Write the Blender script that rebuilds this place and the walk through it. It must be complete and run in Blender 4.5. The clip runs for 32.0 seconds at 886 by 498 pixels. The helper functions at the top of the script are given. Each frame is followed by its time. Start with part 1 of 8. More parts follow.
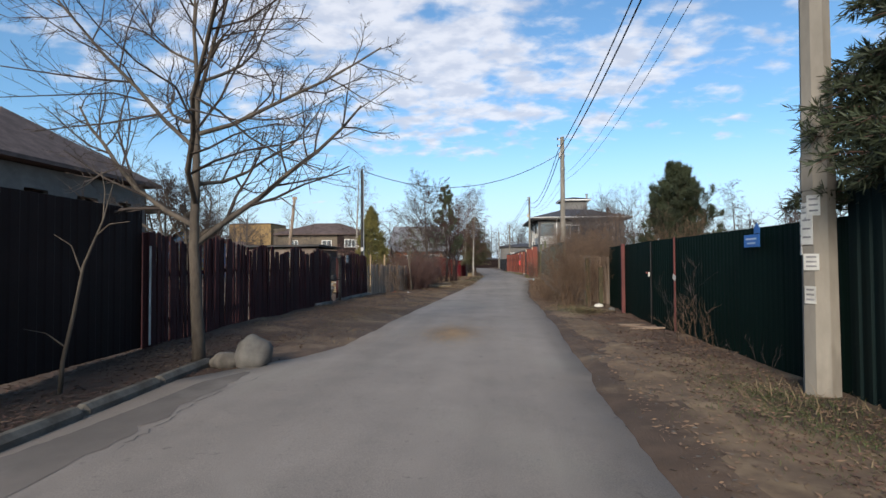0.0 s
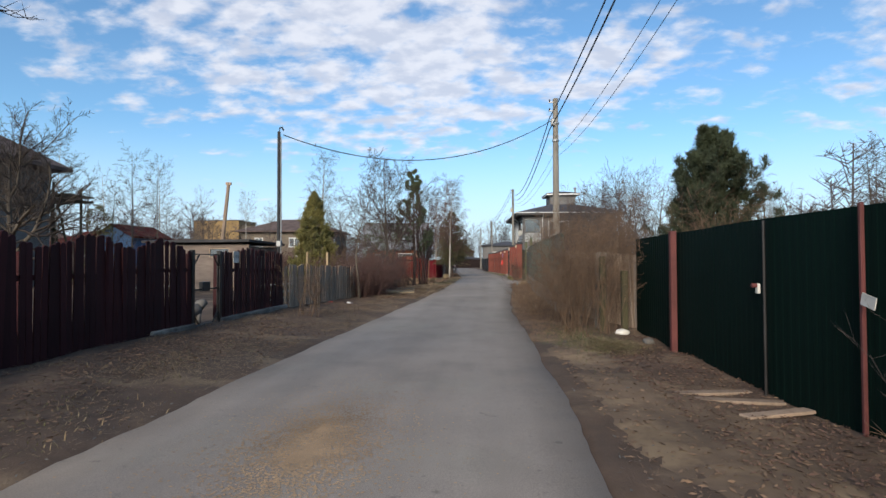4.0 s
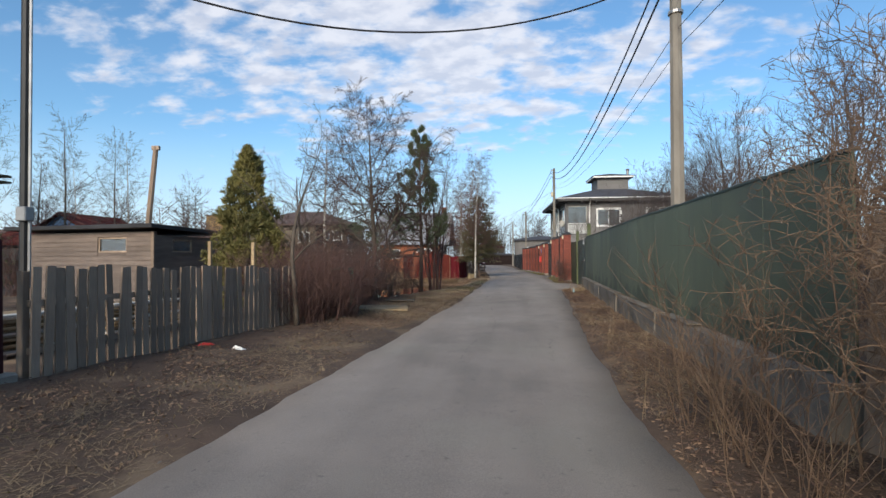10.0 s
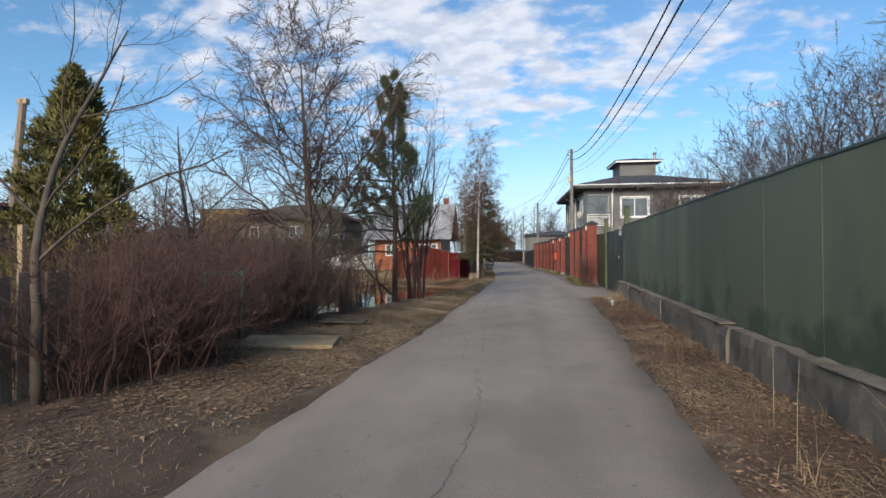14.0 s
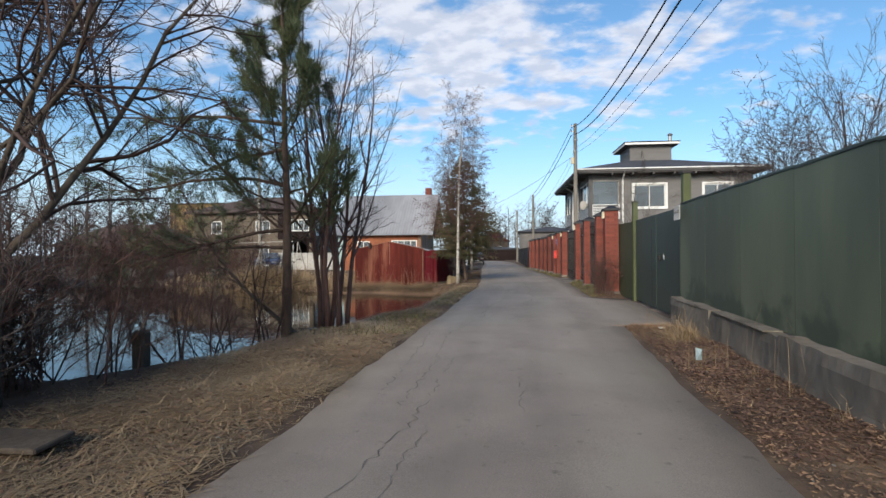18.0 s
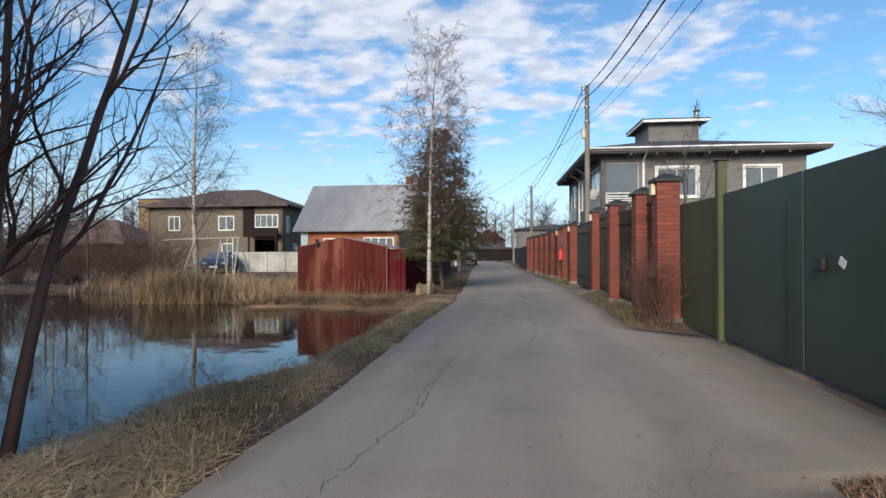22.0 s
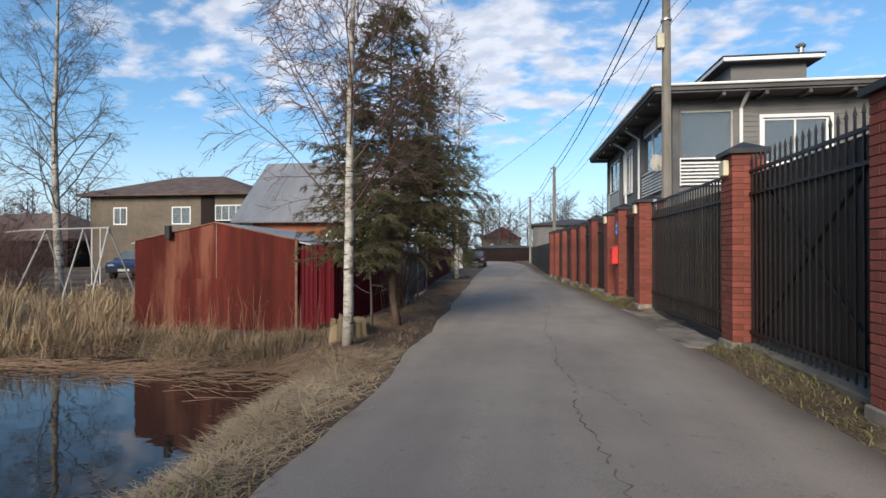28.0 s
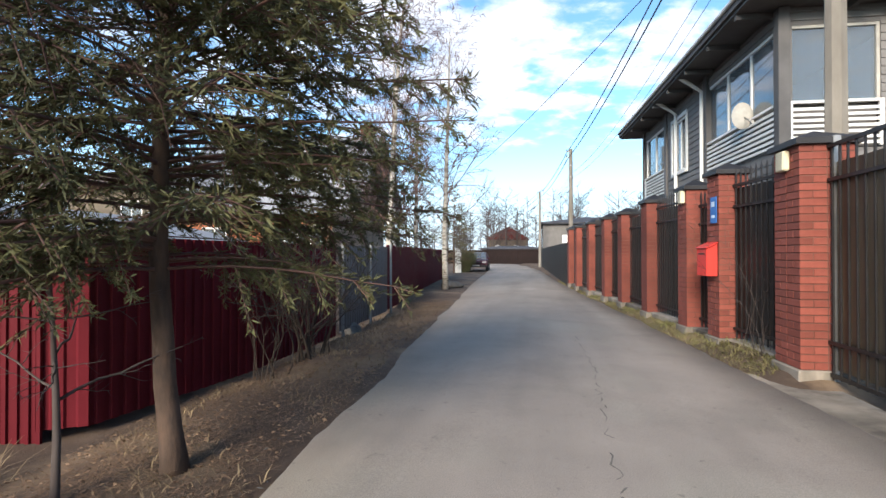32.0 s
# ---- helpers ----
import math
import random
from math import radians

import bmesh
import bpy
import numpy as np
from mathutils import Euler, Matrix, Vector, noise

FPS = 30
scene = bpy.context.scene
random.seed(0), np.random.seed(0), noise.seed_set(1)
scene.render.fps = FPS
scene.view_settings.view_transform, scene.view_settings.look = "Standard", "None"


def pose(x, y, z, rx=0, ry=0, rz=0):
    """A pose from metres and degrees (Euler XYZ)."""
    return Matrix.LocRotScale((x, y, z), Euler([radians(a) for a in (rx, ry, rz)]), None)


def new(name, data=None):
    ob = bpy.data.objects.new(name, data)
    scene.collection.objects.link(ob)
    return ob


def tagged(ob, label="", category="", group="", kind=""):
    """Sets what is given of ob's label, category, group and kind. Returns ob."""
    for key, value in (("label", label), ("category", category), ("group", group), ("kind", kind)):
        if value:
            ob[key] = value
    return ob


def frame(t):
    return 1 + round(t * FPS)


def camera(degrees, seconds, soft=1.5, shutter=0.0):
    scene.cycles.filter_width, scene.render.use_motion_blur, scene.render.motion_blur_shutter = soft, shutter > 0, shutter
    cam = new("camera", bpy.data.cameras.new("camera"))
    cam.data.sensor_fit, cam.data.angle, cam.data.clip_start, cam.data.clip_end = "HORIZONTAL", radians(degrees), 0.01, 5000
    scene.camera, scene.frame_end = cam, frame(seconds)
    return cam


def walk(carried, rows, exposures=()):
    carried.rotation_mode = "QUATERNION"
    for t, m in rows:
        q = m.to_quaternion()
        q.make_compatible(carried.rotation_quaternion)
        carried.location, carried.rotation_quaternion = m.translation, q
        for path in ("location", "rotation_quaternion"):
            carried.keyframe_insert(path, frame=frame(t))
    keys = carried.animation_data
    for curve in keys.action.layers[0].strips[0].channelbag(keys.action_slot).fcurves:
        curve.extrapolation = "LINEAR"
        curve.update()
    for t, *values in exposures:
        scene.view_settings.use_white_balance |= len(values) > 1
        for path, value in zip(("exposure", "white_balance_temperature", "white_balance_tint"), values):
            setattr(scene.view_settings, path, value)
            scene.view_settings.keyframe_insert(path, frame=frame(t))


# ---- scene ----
cam = camera(80.7, 32.0)

PATH = [
    (0.0, 0.000, 0.000, 1.314, 91.48, 0.26, 6.02),
    (0.5, -0.011, 0.716, 1.316, 91.44, 0.28, 6.15),
    (1.0, -0.014, 1.421, 1.320, 91.48, 0.23, 5.45),
    (1.5, 0.007, 2.122, 1.322, 91.52, 0.26, 5.75),
    (2.0, 0.078, 2.833, 1.322, 91.48, 0.26, 5.52),
    (2.5, 0.180, 3.550, 1.321, 91.44, 0.26, 5.47),
    (3.0, 0.280, 4.272, 1.321, 91.50, 0.26, 3.83),
    (3.5, 0.326, 5.021, 1.321, 91.45, 0.19, 4.15),
    (5.5, 0.460, 7.952, 1.321, 91.41, 0.12, 4.35),
    (6.0, 0.440, 8.645, 1.326, 91.49, 0.12, 4.28),
    (6.5, 0.336, 9.365, 1.327, 91.48, 0.07, 4.72),
    (7.0, 0.206, 10.081, 1.323, 91.44, 0.07, 5.51),
    (7.5, 0.111, 10.855, 1.321, 91.36, -0.09, 7.17),
    (8.0, 0.070, 11.635, 1.319, 91.28, 0.01, 7.33),
    (8.5, 0.058, 12.427, 1.317, 91.23, 0.00, 7.36),
    (9.0, 0.081, 13.209, 1.314, 91.16, 0.09, 7.07),
    (9.5, 0.102, 13.984, 1.319, 91.14, 0.14, 7.42),
    (10.0, 0.135, 14.731, 1.321, 91.06, 0.28, 7.60),
    (10.5, 0.156, 15.457, 1.322, 91.01, 0.35, 7.89),
    (11.0, 0.159, 16.170, 1.323, 91.05, 0.46, 7.96),
    (11.5, 0.154, 16.876, 1.322, 90.88, 0.42, 8.43),
    (12.0, 0.152, 17.578, 1.320, 90.83, 0.41, 8.68),
    (12.5, 0.147, 18.292, 1.319, 90.73, 0.32, 8.79),
    (13.0, 0.153, 19.019, 1.319, 90.72, 0.32, 8.94),
    (13.5, 0.171, 19.776, 1.319, 90.63, 0.27, 9.04),
    (14.0, 0.178, 20.547, 1.320, 90.69, 0.33, 8.77),
    (14.5, 0.187, 21.334, 1.319, 90.61, 0.26, 8.48),
    (16.5, 0.229, 24.598, 1.328, 90.48, 0.27, 8.65),
    (17.0, 0.242, 25.398, 1.324, 90.49, 0.25, 8.54),
    (17.5, 0.263, 26.210, 1.320, 90.45, 0.24, 8.13),
    (18.0, 0.262, 27.011, 1.319, 90.48, 0.29, 8.17),
    (18.5, 0.282, 27.803, 1.319, 90.48, 0.26, 7.90),
    (19.0, 0.289, 28.605, 1.315, 90.47, 0.25, 7.93),
    (19.5, 0.298, 29.411, 1.312, 90.42, 0.27, 7.70),
    (20.0, 0.331, 30.202, 1.312, 90.39, 0.23, 7.73),
    (20.5, 0.343, 31.005, 1.316, 90.39, 0.15, 7.57),
    (21.0, 0.333, 31.810, 1.318, 90.41, 0.18, 7.87),
    (21.5, 0.342, 32.599, 1.324, 90.43, 0.07, 7.63),
    (22.0, 0.355, 33.372, 1.320, 90.43, 0.17, 7.86),
    (22.5, 0.360, 34.150, 1.318, 90.37, 0.12, 7.91),
    (23.0, 0.343, 34.947, 1.318, 90.41, 0.13, 8.17),
    (23.5, 0.341, 35.750, 1.322, 90.39, 0.09, 8.05),
    (24.0, 0.355, 36.521, 1.323, 90.39, 0.07, 8.20),
    (24.5, 0.361, 37.281, 1.323, 90.33, 0.03, 8.05),
    (26.5, 0.274, 40.320, 1.317, 90.34, 0.00, 9.04),
    (27.0, 0.240, 41.091, 1.313, 90.35, 0.01, 9.29),
    (27.5, 0.219, 41.868, 1.313, 90.35, 0.02, 9.08),
    (28.0, 0.183, 42.647, 1.315, 90.35, 0.04, 9.49),
    (28.5, 0.141, 43.442, 1.318, 90.32, 0.01, 9.60),
    (29.0, 0.081, 44.233, 1.319, 90.32, 0.02, 10.04),
    (29.5, 0.042, 45.017, 1.319, 90.36, -0.03, 10.12),
    (30.0, 0.006, 45.790, 1.321, 90.37, 0.08, 10.42),
    (30.5, -0.013, 46.557, 1.327, 90.44, 0.10, 10.44),
    (31.0, -0.008, 47.325, 1.324, 90.44, 0.05, 10.65),
    (31.5, 0.007, 48.108, 1.322, 90.45, 0.00, 10.25),
    (32.0, 0.000, 48.908, 1.321, 90.54, 0.04, 10.29),
]
walk(cam, [(t, pose(*p)) for t, *p in PATH], exposures=[(0, 0.0), (27, 0.0), (29, 0.12), (30.5, 0.38), (32, 0.75)])

# ---- world, sun ----
SUN_DIR = Vector((-0.20, -0.89, 0.41)).normalized()
sun = new("sun", bpy.data.lights.new("sun", "SUN"))
sun.data.energy, sun.data.angle, sun.data.color = 4.6, radians(24), (1.0, 0.88, 0.74)
sun.rotation_mode = "QUATERNION"
sun.rotation_quaternion = SUN_DIR.to_track_quat("Z", "Y")

world = bpy.data.worlds.new("sky")
scene.world = world
world.use_nodes = True
wn, wl = world.node_tree.nodes, world.node_tree.links
wn.clear()


BANKS = ((-14, 28, 22, 0.16), (-34, 20, 14, 0.10), (-4, 18, 9, 0.10), (8, 16.5, 8, 0.17), (17, 20, 7, 0.16), (36, 11, 9, 0.12), (24, 28, 8, 0.06))
sky = wn.new("ShaderNodeTexSky")
sky.sky_type, sky.sun_disc = "NISHITA", False
sky.sun_elevation, sky.sun_rotation = radians(25), math.atan2(SUN_DIR.x, SUN_DIR.y)
sky.air_density, sky.dust_density, sky.ozone_density = 1.0, 0.9, 3.0
co = wn.new("ShaderNodeTexCoord")
sep = wn.new("ShaderNodeSeparateXYZ")
wl.new(co.outputs["Generated"], sep.inputs[0])
def wmath(op, a, b=0.0, c=0.0):
    n = wn.new("ShaderNodeMath")
    n.operation = op
    for k, x in enumerate((a, b, c)):
        if isinstance(x, float):
            n.inputs[k].default_value = x
        else:
            wl.new(x, n.inputs[k])
    return n.outputs[0]


def wrange(x, a, b, lo, hi):
    n = wn.new("ShaderNodeMapRange")
    n.interpolation_type = "SMOOTHSTEP"
    for k, v in enumerate((a, b, lo, hi)):
        n.inputs[k + 1].default_value = v
    wl.new(x, n.inputs[0])
    return n.outputs[0]


up = wmath("MAXIMUM", sep.outputs[2], 0.0)
flat = wmath("ADD", up, 0.27)
comb = wn.new("ShaderNodeCombineXYZ")
wl.new(wmath("DIVIDE", sep.outputs[0], flat), comb.inputs[0]), wl.new(wmath("DIVIDE", sep.outputs[1], flat), comb.inputs[1])
cmap = wn.new("ShaderNodeMapping")
cmap.inputs["Location"].default_value = (3.1, 1.4, 0.0)
cmap.inputs["Rotation"].default_value = (0.0, 0.0, radians(-12))
cmap.inputs["Scale"].default_value = (0.85, 1.15, 1.0)
wl.new(comb.outputs[0], cmap.inputs[0])


def wnoise(scale, detail, rough, dist=0.0):
    n = wn.new("ShaderNodeTexNoise")
    n.inputs["Scale"].default_value, n.inputs["Detail"].default_value = scale, detail
    n.inputs["Roughness"].default_value, n.inputs["Distortion"].default_value = rough, dist
    wl.new(cmap.outputs[0], n.inputs["Vector"])
    return n.outputs["Fac"]


def bank(az, el, reach, weight):
    """A loose bank of altocumulus round a bearing (degrees right of the lane) and a height."""
    n = wn.new("ShaderNodeVectorMath")
    n.operation = "DOT_PRODUCT"
    n.inputs[1].default_value = (math.sin(radians(az)) * math.cos(radians(el)), math.cos(radians(az)) * math.cos(radians(el)), math.sin(radians(el)))
    wl.new(co.outputs["Generated"], n.inputs[0])
    return wrange(n.outputs["Value"], math.cos(radians(reach)), 1.0, 0.0, weight)


cover = wmath("MULTIPLY_ADD", wnoise(1.1, 2.0, 0.5), 0.42, wnoise(9.0, 7.0, 0.54, 0.15))
for az, el, reach, weight in BANKS:
    cover = wmath("ADD", cover, bank(az, el, reach, weight))
cover = wmath("ADD", cover, wrange(sep.outputs[2], 0.12, 0.30, -0.16, 0.0))
ramp = wrange(cover, 0.71, 0.97, 0.0, 0.88)
bright = wrange(wnoise(14.0, 4.0, 0.5), 0.36, 0.62, 0.0, 1.0)
bg_sky, bg_cloud, wmix, wout = wn.new("ShaderNodeBackground"), wn.new("ShaderNodeBackground"), wn.new("ShaderNodeMixShader"), wn.new("ShaderNodeOutputWorld")
bg_sky.inputs[1].default_value = 0.172
bg_cloud.inputs[1].default_value = 0.98


def wtint(a, b, kind="MIX", fac=1.0):
    n = wn.new("ShaderNodeMix")
    n.data_type, n.blend_type = "RGBA", kind
    for k, x in ((0, fac), (6, a), (7, b)):
        if isinstance(x, (tuple, float)):
            n.inputs[k].default_value = x
        else:
            wl.new(x, n.inputs[k])
    return n.outputs[2]


wl.new(wtint((0.66, 0.71, 0.84, 1), (0.90, 0.92, 1.0, 1), fac=bright), bg_cloud.inputs[0])
deep = wtint(sky.outputs[0], (0.80, 1.02, 1.08, 1), "MULTIPLY")
wl.new(wtint(deep, (4.2, 5.1, 6.1, 1), fac=wrange(sep.outputs[2], 0.0, 0.25, 0.85, 0.0)), bg_sky.inputs[0])
wl.new(ramp, wmix.inputs[0]), wl.new(bg_sky.outputs[0], wmix.inputs[1]), wl.new(bg_cloud.outputs[0], wmix.inputs[2])
wl.new(wmix.outputs[0], wout.inputs[0])


# ---- materials ----
def mat(name, a, b=None, scale=6.0, rough=0.8, metal=0.0, bump=0.0, bscale=None, stretch=(1, 1, 1), big=0.35, vary=0.12, spec=0.4, third=None):
    """A worn surface: colours a and b mixed by fine noise, broad stains by big, a shift from piece to piece by vary."""
    m = bpy.data.materials.new(name)
    m.use_nodes = True
    n, l = m.node_tree.nodes, m.node_tree.links
    p = n["Principled BSDF"]
    p.inputs["Roughness"].default_value, p.inputs["Metallic"].default_value = rough, metal
    p.inputs["Specular IOR Level"].default_value = spec
    b = b or tuple(c * 0.7 for c in a)
    tc, mp = n.new("ShaderNodeTexCoord"), n.new("ShaderNodeMapping")
    mp.inputs["Scale"].default_value = stretch
    l.new(tc.outputs["Object"], mp.inputs[0])

    def noise_tex(s, d):
        t = n.new("ShaderNodeTexNoise")
        t.inputs["Scale"].default_value, t.inputs["Detail"].default_value, t.inputs["Roughness"].default_value = s, d, 0.6
        l.new(mp.outputs[0], t.inputs["Vector"])
        return t

    fine, broad = noise_tex(scale, 6), noise_tex(scale * 0.13, 3)
    r1 = n.new("ShaderNodeMapRange")
    r1.inputs[1].default_value, r1.inputs[2].default_value = 0.32, 0.68
    l.new(fine.outputs["Fac"], r1.inputs[0])
    mix = n.new("ShaderNodeMix")
    mix.data_type = "RGBA"
    mix.inputs[6].default_value, mix.inputs[7].default_value = (*a, 1), (*b, 1)
    l.new(r1.outputs[0], mix.inputs[0])
    col = mix.outputs[2]
    r2 = n.new("ShaderNodeMapRange")
    r2.inputs[1].default_value, r2.inputs[2].default_value = 0.35, 0.65
    l.new(broad.outputs["Fac"], r2.inputs[0])
    if third:
        mix3 = n.new("ShaderNodeMix")
        mix3.data_type = "RGBA"
        mix3.inputs[7].default_value = (*third, 1)
        t3 = noise_tex(scale * 0.3, 5)
        r3 = n.new("ShaderNodeMapRange")
        r3.inputs[1].default_value, r3.inputs[2].default_value = 0.52, 0.64
        l.new(t3.outputs["Fac"], r3.inputs[0]), l.new(r3.outputs[0], mix3.inputs[0]), l.new(col, mix3.inputs[6])
        col = mix3.outputs[2]
    r2.inputs[3].default_value, r2.inputs[4].default_value = 1 - big, 1 + big * 0.5
    info = n.new("ShaderNodeObjectInfo")
    r4 = n.new("ShaderNodeMapRange")
    r4.inputs[3].default_value, r4.inputs[4].default_value = 1 - vary, 1 + vary
    l.new(info.outputs["Random"], r4.inputs[0])
    mul = n.new("ShaderNodeMath")
    mul.operation = "MULTIPLY"
    l.new(r2.outputs[0], mul.inputs[0]), l.new(r4.outputs[0], mul.inputs[1])
    sc = n.new("ShaderNodeVectorMath")
    sc.operation = "SCALE"
    l.new(col, sc.inputs[0]), l.new(mul.outputs[0], sc.inputs["Scale"])
    l.new(sc.outputs[0], p.inputs["Base Color"])
    if bump:
        bt = noise_tex(bscale or scale * 3, 4)
        bn = n.new("ShaderNodeBump")
        bn.inputs["Strength"].default_value, bn.inputs["Distance"].default_value = 0.6, bump
        l.new(bt.outputs["Fac"], bn.inputs["Height"]), l.new(bn.outputs[0], p.inputs["Normal"])
    return m


def glass(name, tint, rough=0.03):
    m = bpy.data.materials.new(name)
    m.use_nodes = True
    p = m.node_tree.nodes["Principled BSDF"]
    p.inputs["Base Color"].default_value = (*tint, 1)
    p.inputs["Roughness"].default_value, p.inputs["Transmission Weight"].default_value, p.inputs["IOR"].default_value = rough, 0.75, 1.5
    p.inputs["Coat Weight"].default_value = 0.3
    return m


ASPHALT = mat("asphalt", (0.274, 0.233, 0.198), (0.228, 0.196, 0.169), 1.4, 0.88, bump=0.004, bscale=90, big=0.14, vary=0, third=(0.268, 0.236, 0.198))
SAND = mat("sandy_dust", (0.40, 0.262, 0.148), (0.31, 0.21, 0.125), 6, 0.95, big=0.3)
EARTH = mat("sandy_earth", (0.172, 0.117, 0.074), (0.112, 0.076, 0.050), 5, 0.95, big=0.3, third=(0.235, 0.165, 0.100))
CRACK = mat("crack_dirt", (0.105, 0.096, 0.086), (0.15, 0.137, 0.123), 12, 1.0)
SOIL = mat("verge_soil", (0.112, 0.073, 0.049), (0.066, 0.043, 0.030), 2.6, 0.95, bump=0.012, bscale=42, big=0.3, vary=0, third=(0.195, 0.136, 0.086))
KERB = mat("kerb_concrete", (0.185, 0.165, 0.135), (0.10, 0.088, 0.07), 9, 0.9, bump=0.004, third=(0.075, 0.062, 0.048))
POLE = mat("pole_concrete", (0.27, 0.242, 0.202), (0.19, 0.168, 0.140), 5, 0.9, bump=0.005, big=0.35, stretch=(1, 1, 0.3), third=(0.15, 0.132, 0.11))
CONCRETE = mat("concrete", (0.42, 0.40, 0.36), (0.31, 0.295, 0.265), 5, 0.85, bump=0.003, big=0.3)
OLD_CONCRETE = mat("stained_concrete", (0.30, 0.262, 0.215), (0.15, 0.130, 0.108), 3.0, 0.92, bump=0.012, big=0.6, stretch=(1, 1, 0.6), vary=0.2, third=(0.068, 0.059, 0.05))
STONE = mat("grey_stone", (0.150, 0.140, 0.126), (0.088, 0.080, 0.072), 6, 0.85, bump=0.008)
BARK = mat("grey_brown_bark", (0.1224, 0.0972, 0.072), (0.0648, 0.0504, 0.0396), 18, 0.9, bump=0.008, stretch=(1, 1, 0.3))
TWIG = mat("bare_twigs", (0.060, 0.044, 0.035), (0.038, 0.028, 0.023), 5, 0.85, big=0.2)
TWIG_DARK = mat("dark_red_brown_twigs", (0.078, 0.047, 0.040), (0.046, 0.029, 0.026), 5, 0.85, big=0.2)
TWIG_RED = mat("reddish_twigs", (0.1437, 0.0759, 0.0621), (0.08625, 0.04945, 0.04025), 5, 0.85, big=0.2)
TWIG_TAN = mat("tan_stems", (0.182, 0.116, 0.072), (0.095, 0.060, 0.040), 4, 0.85, big=0.3)
TWIG_GREY = mat("grey_twigs", (0.088, 0.069, 0.062), (0.054, 0.042, 0.039), 5, 0.85, big=0.2)
BIRCH = mat("birch_bark", (0.516, 0.482, 0.430), (0.344, 0.310, 0.258), 14, 0.75, big=0.3, stretch=(1, 1, 1.9), third=(0.16, 0.125, 0.085))
PINE_BARK = mat("pine_bark", (0.125, 0.078, 0.054), (0.062, 0.043, 0.033), 14, 0.9, bump=0.01, stretch=(1, 1, 0.35))
NEEDLE = mat("spruce_needles", (0.135, 0.128, 0.048), (0.066, 0.069, 0.030), 3, 0.7, big=0.3)
NEEDLE_PINE = mat("pine_needles", (0.1302, 0.155, 0.0682), (0.07688, 0.0992, 0.04712), 2, 0.7, big=0.3)
NEEDLE_DARK = mat("dark_pine_needles", (0.055, 0.068, 0.030), (0.026, 0.036, 0.017), 1.6, 0.7, big=0.4)
THUJA = mat("thuja_sprays", (0.225, 0.188, 0.052), (0.092, 0.094, 0.031), 2.2, 0.75, big=0.35)
GRASS_DRY = mat("dry_grass", (0.33, 0.238, 0.138), (0.20, 0.140, 0.083), 2.5, 0.9, big=0.35)
STRAW = mat("flattened_straw", (0.49, 0.362, 0.212), (0.32, 0.228, 0.135), 2.0, 0.9, big=0.35)
GRASS_FRESH = mat("lush_short_grass", (0.070, 0.098, 0.030), (0.110, 0.112, 0.045), 2.2, 0.9, big=0.3)
GRASS_GREEN = mat("fresh_grass", (0.145, 0.148, 0.048), (0.225, 0.185, 0.088), 1.7, 0.9, big=0.3)
LEAF_RED = mat("red_brown_debris", (0.1794, 0.1021, 0.07176), (0.0897, 0.05244, 0.04002), 1.8, 0.9, big=0.4)
LEAF = mat("fallen_leaves", (0.300, 0.188, 0.116), (0.165, 0.105, 0.068), 1.5, 0.9, big=0.4)
REED = mat("dry_reeds", (0.35, 0.252, 0.145), (0.195, 0.138, 0.083), 1.2, 0.9, big=0.35)
MAROON = mat("maroon_wood_paint", (0.047, 0.0095, 0.0108), (0.028, 0.0062, 0.0073), 9, 0.7, bump=0.002, stretch=(1, 1, 0.25), vary=0.3, spec=0.2)
DARK_BROWN = mat("dark_brown_sheet", (0.0168, 0.0091, 0.0084), (0.0126, 0.007, 0.0063), 4, 0.7, vary=0.1, spec=0.15)
GREY_WOOD = mat("weathered_wood", (0.375, 0.275, 0.198), (0.235, 0.170, 0.124), 12, 0.9, bump=0.004, stretch=(1, 1, 0.15), vary=0.3)
LOG_WOOD = mat("shed_boards", (0.195, 0.150, 0.122), (0.130, 0.100, 0.083), 8, 0.85, bump=0.003, stretch=(0.2, 0.2, 1), vary=0.12)
RAW_WOOD = mat("sawn_wood", (0.36, 0.2625, 0.15), (0.27, 0.1875, 0.105), 10, 0.85, stretch=(1, 1, 0.3))
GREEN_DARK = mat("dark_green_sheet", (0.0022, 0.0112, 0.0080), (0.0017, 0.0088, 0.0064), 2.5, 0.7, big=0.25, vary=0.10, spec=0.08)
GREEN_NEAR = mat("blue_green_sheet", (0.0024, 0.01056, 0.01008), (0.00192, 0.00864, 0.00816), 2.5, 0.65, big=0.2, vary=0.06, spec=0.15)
GREEN_PANEL = mat("olive_green_panel", (0.132, 0.150, 0.094), (0.098, 0.116, 0.073), 1.6, 0.6, big=0.35, vary=0.14, stretch=(1, 1, 0.3), third=(0.086, 0.101, 0.071))


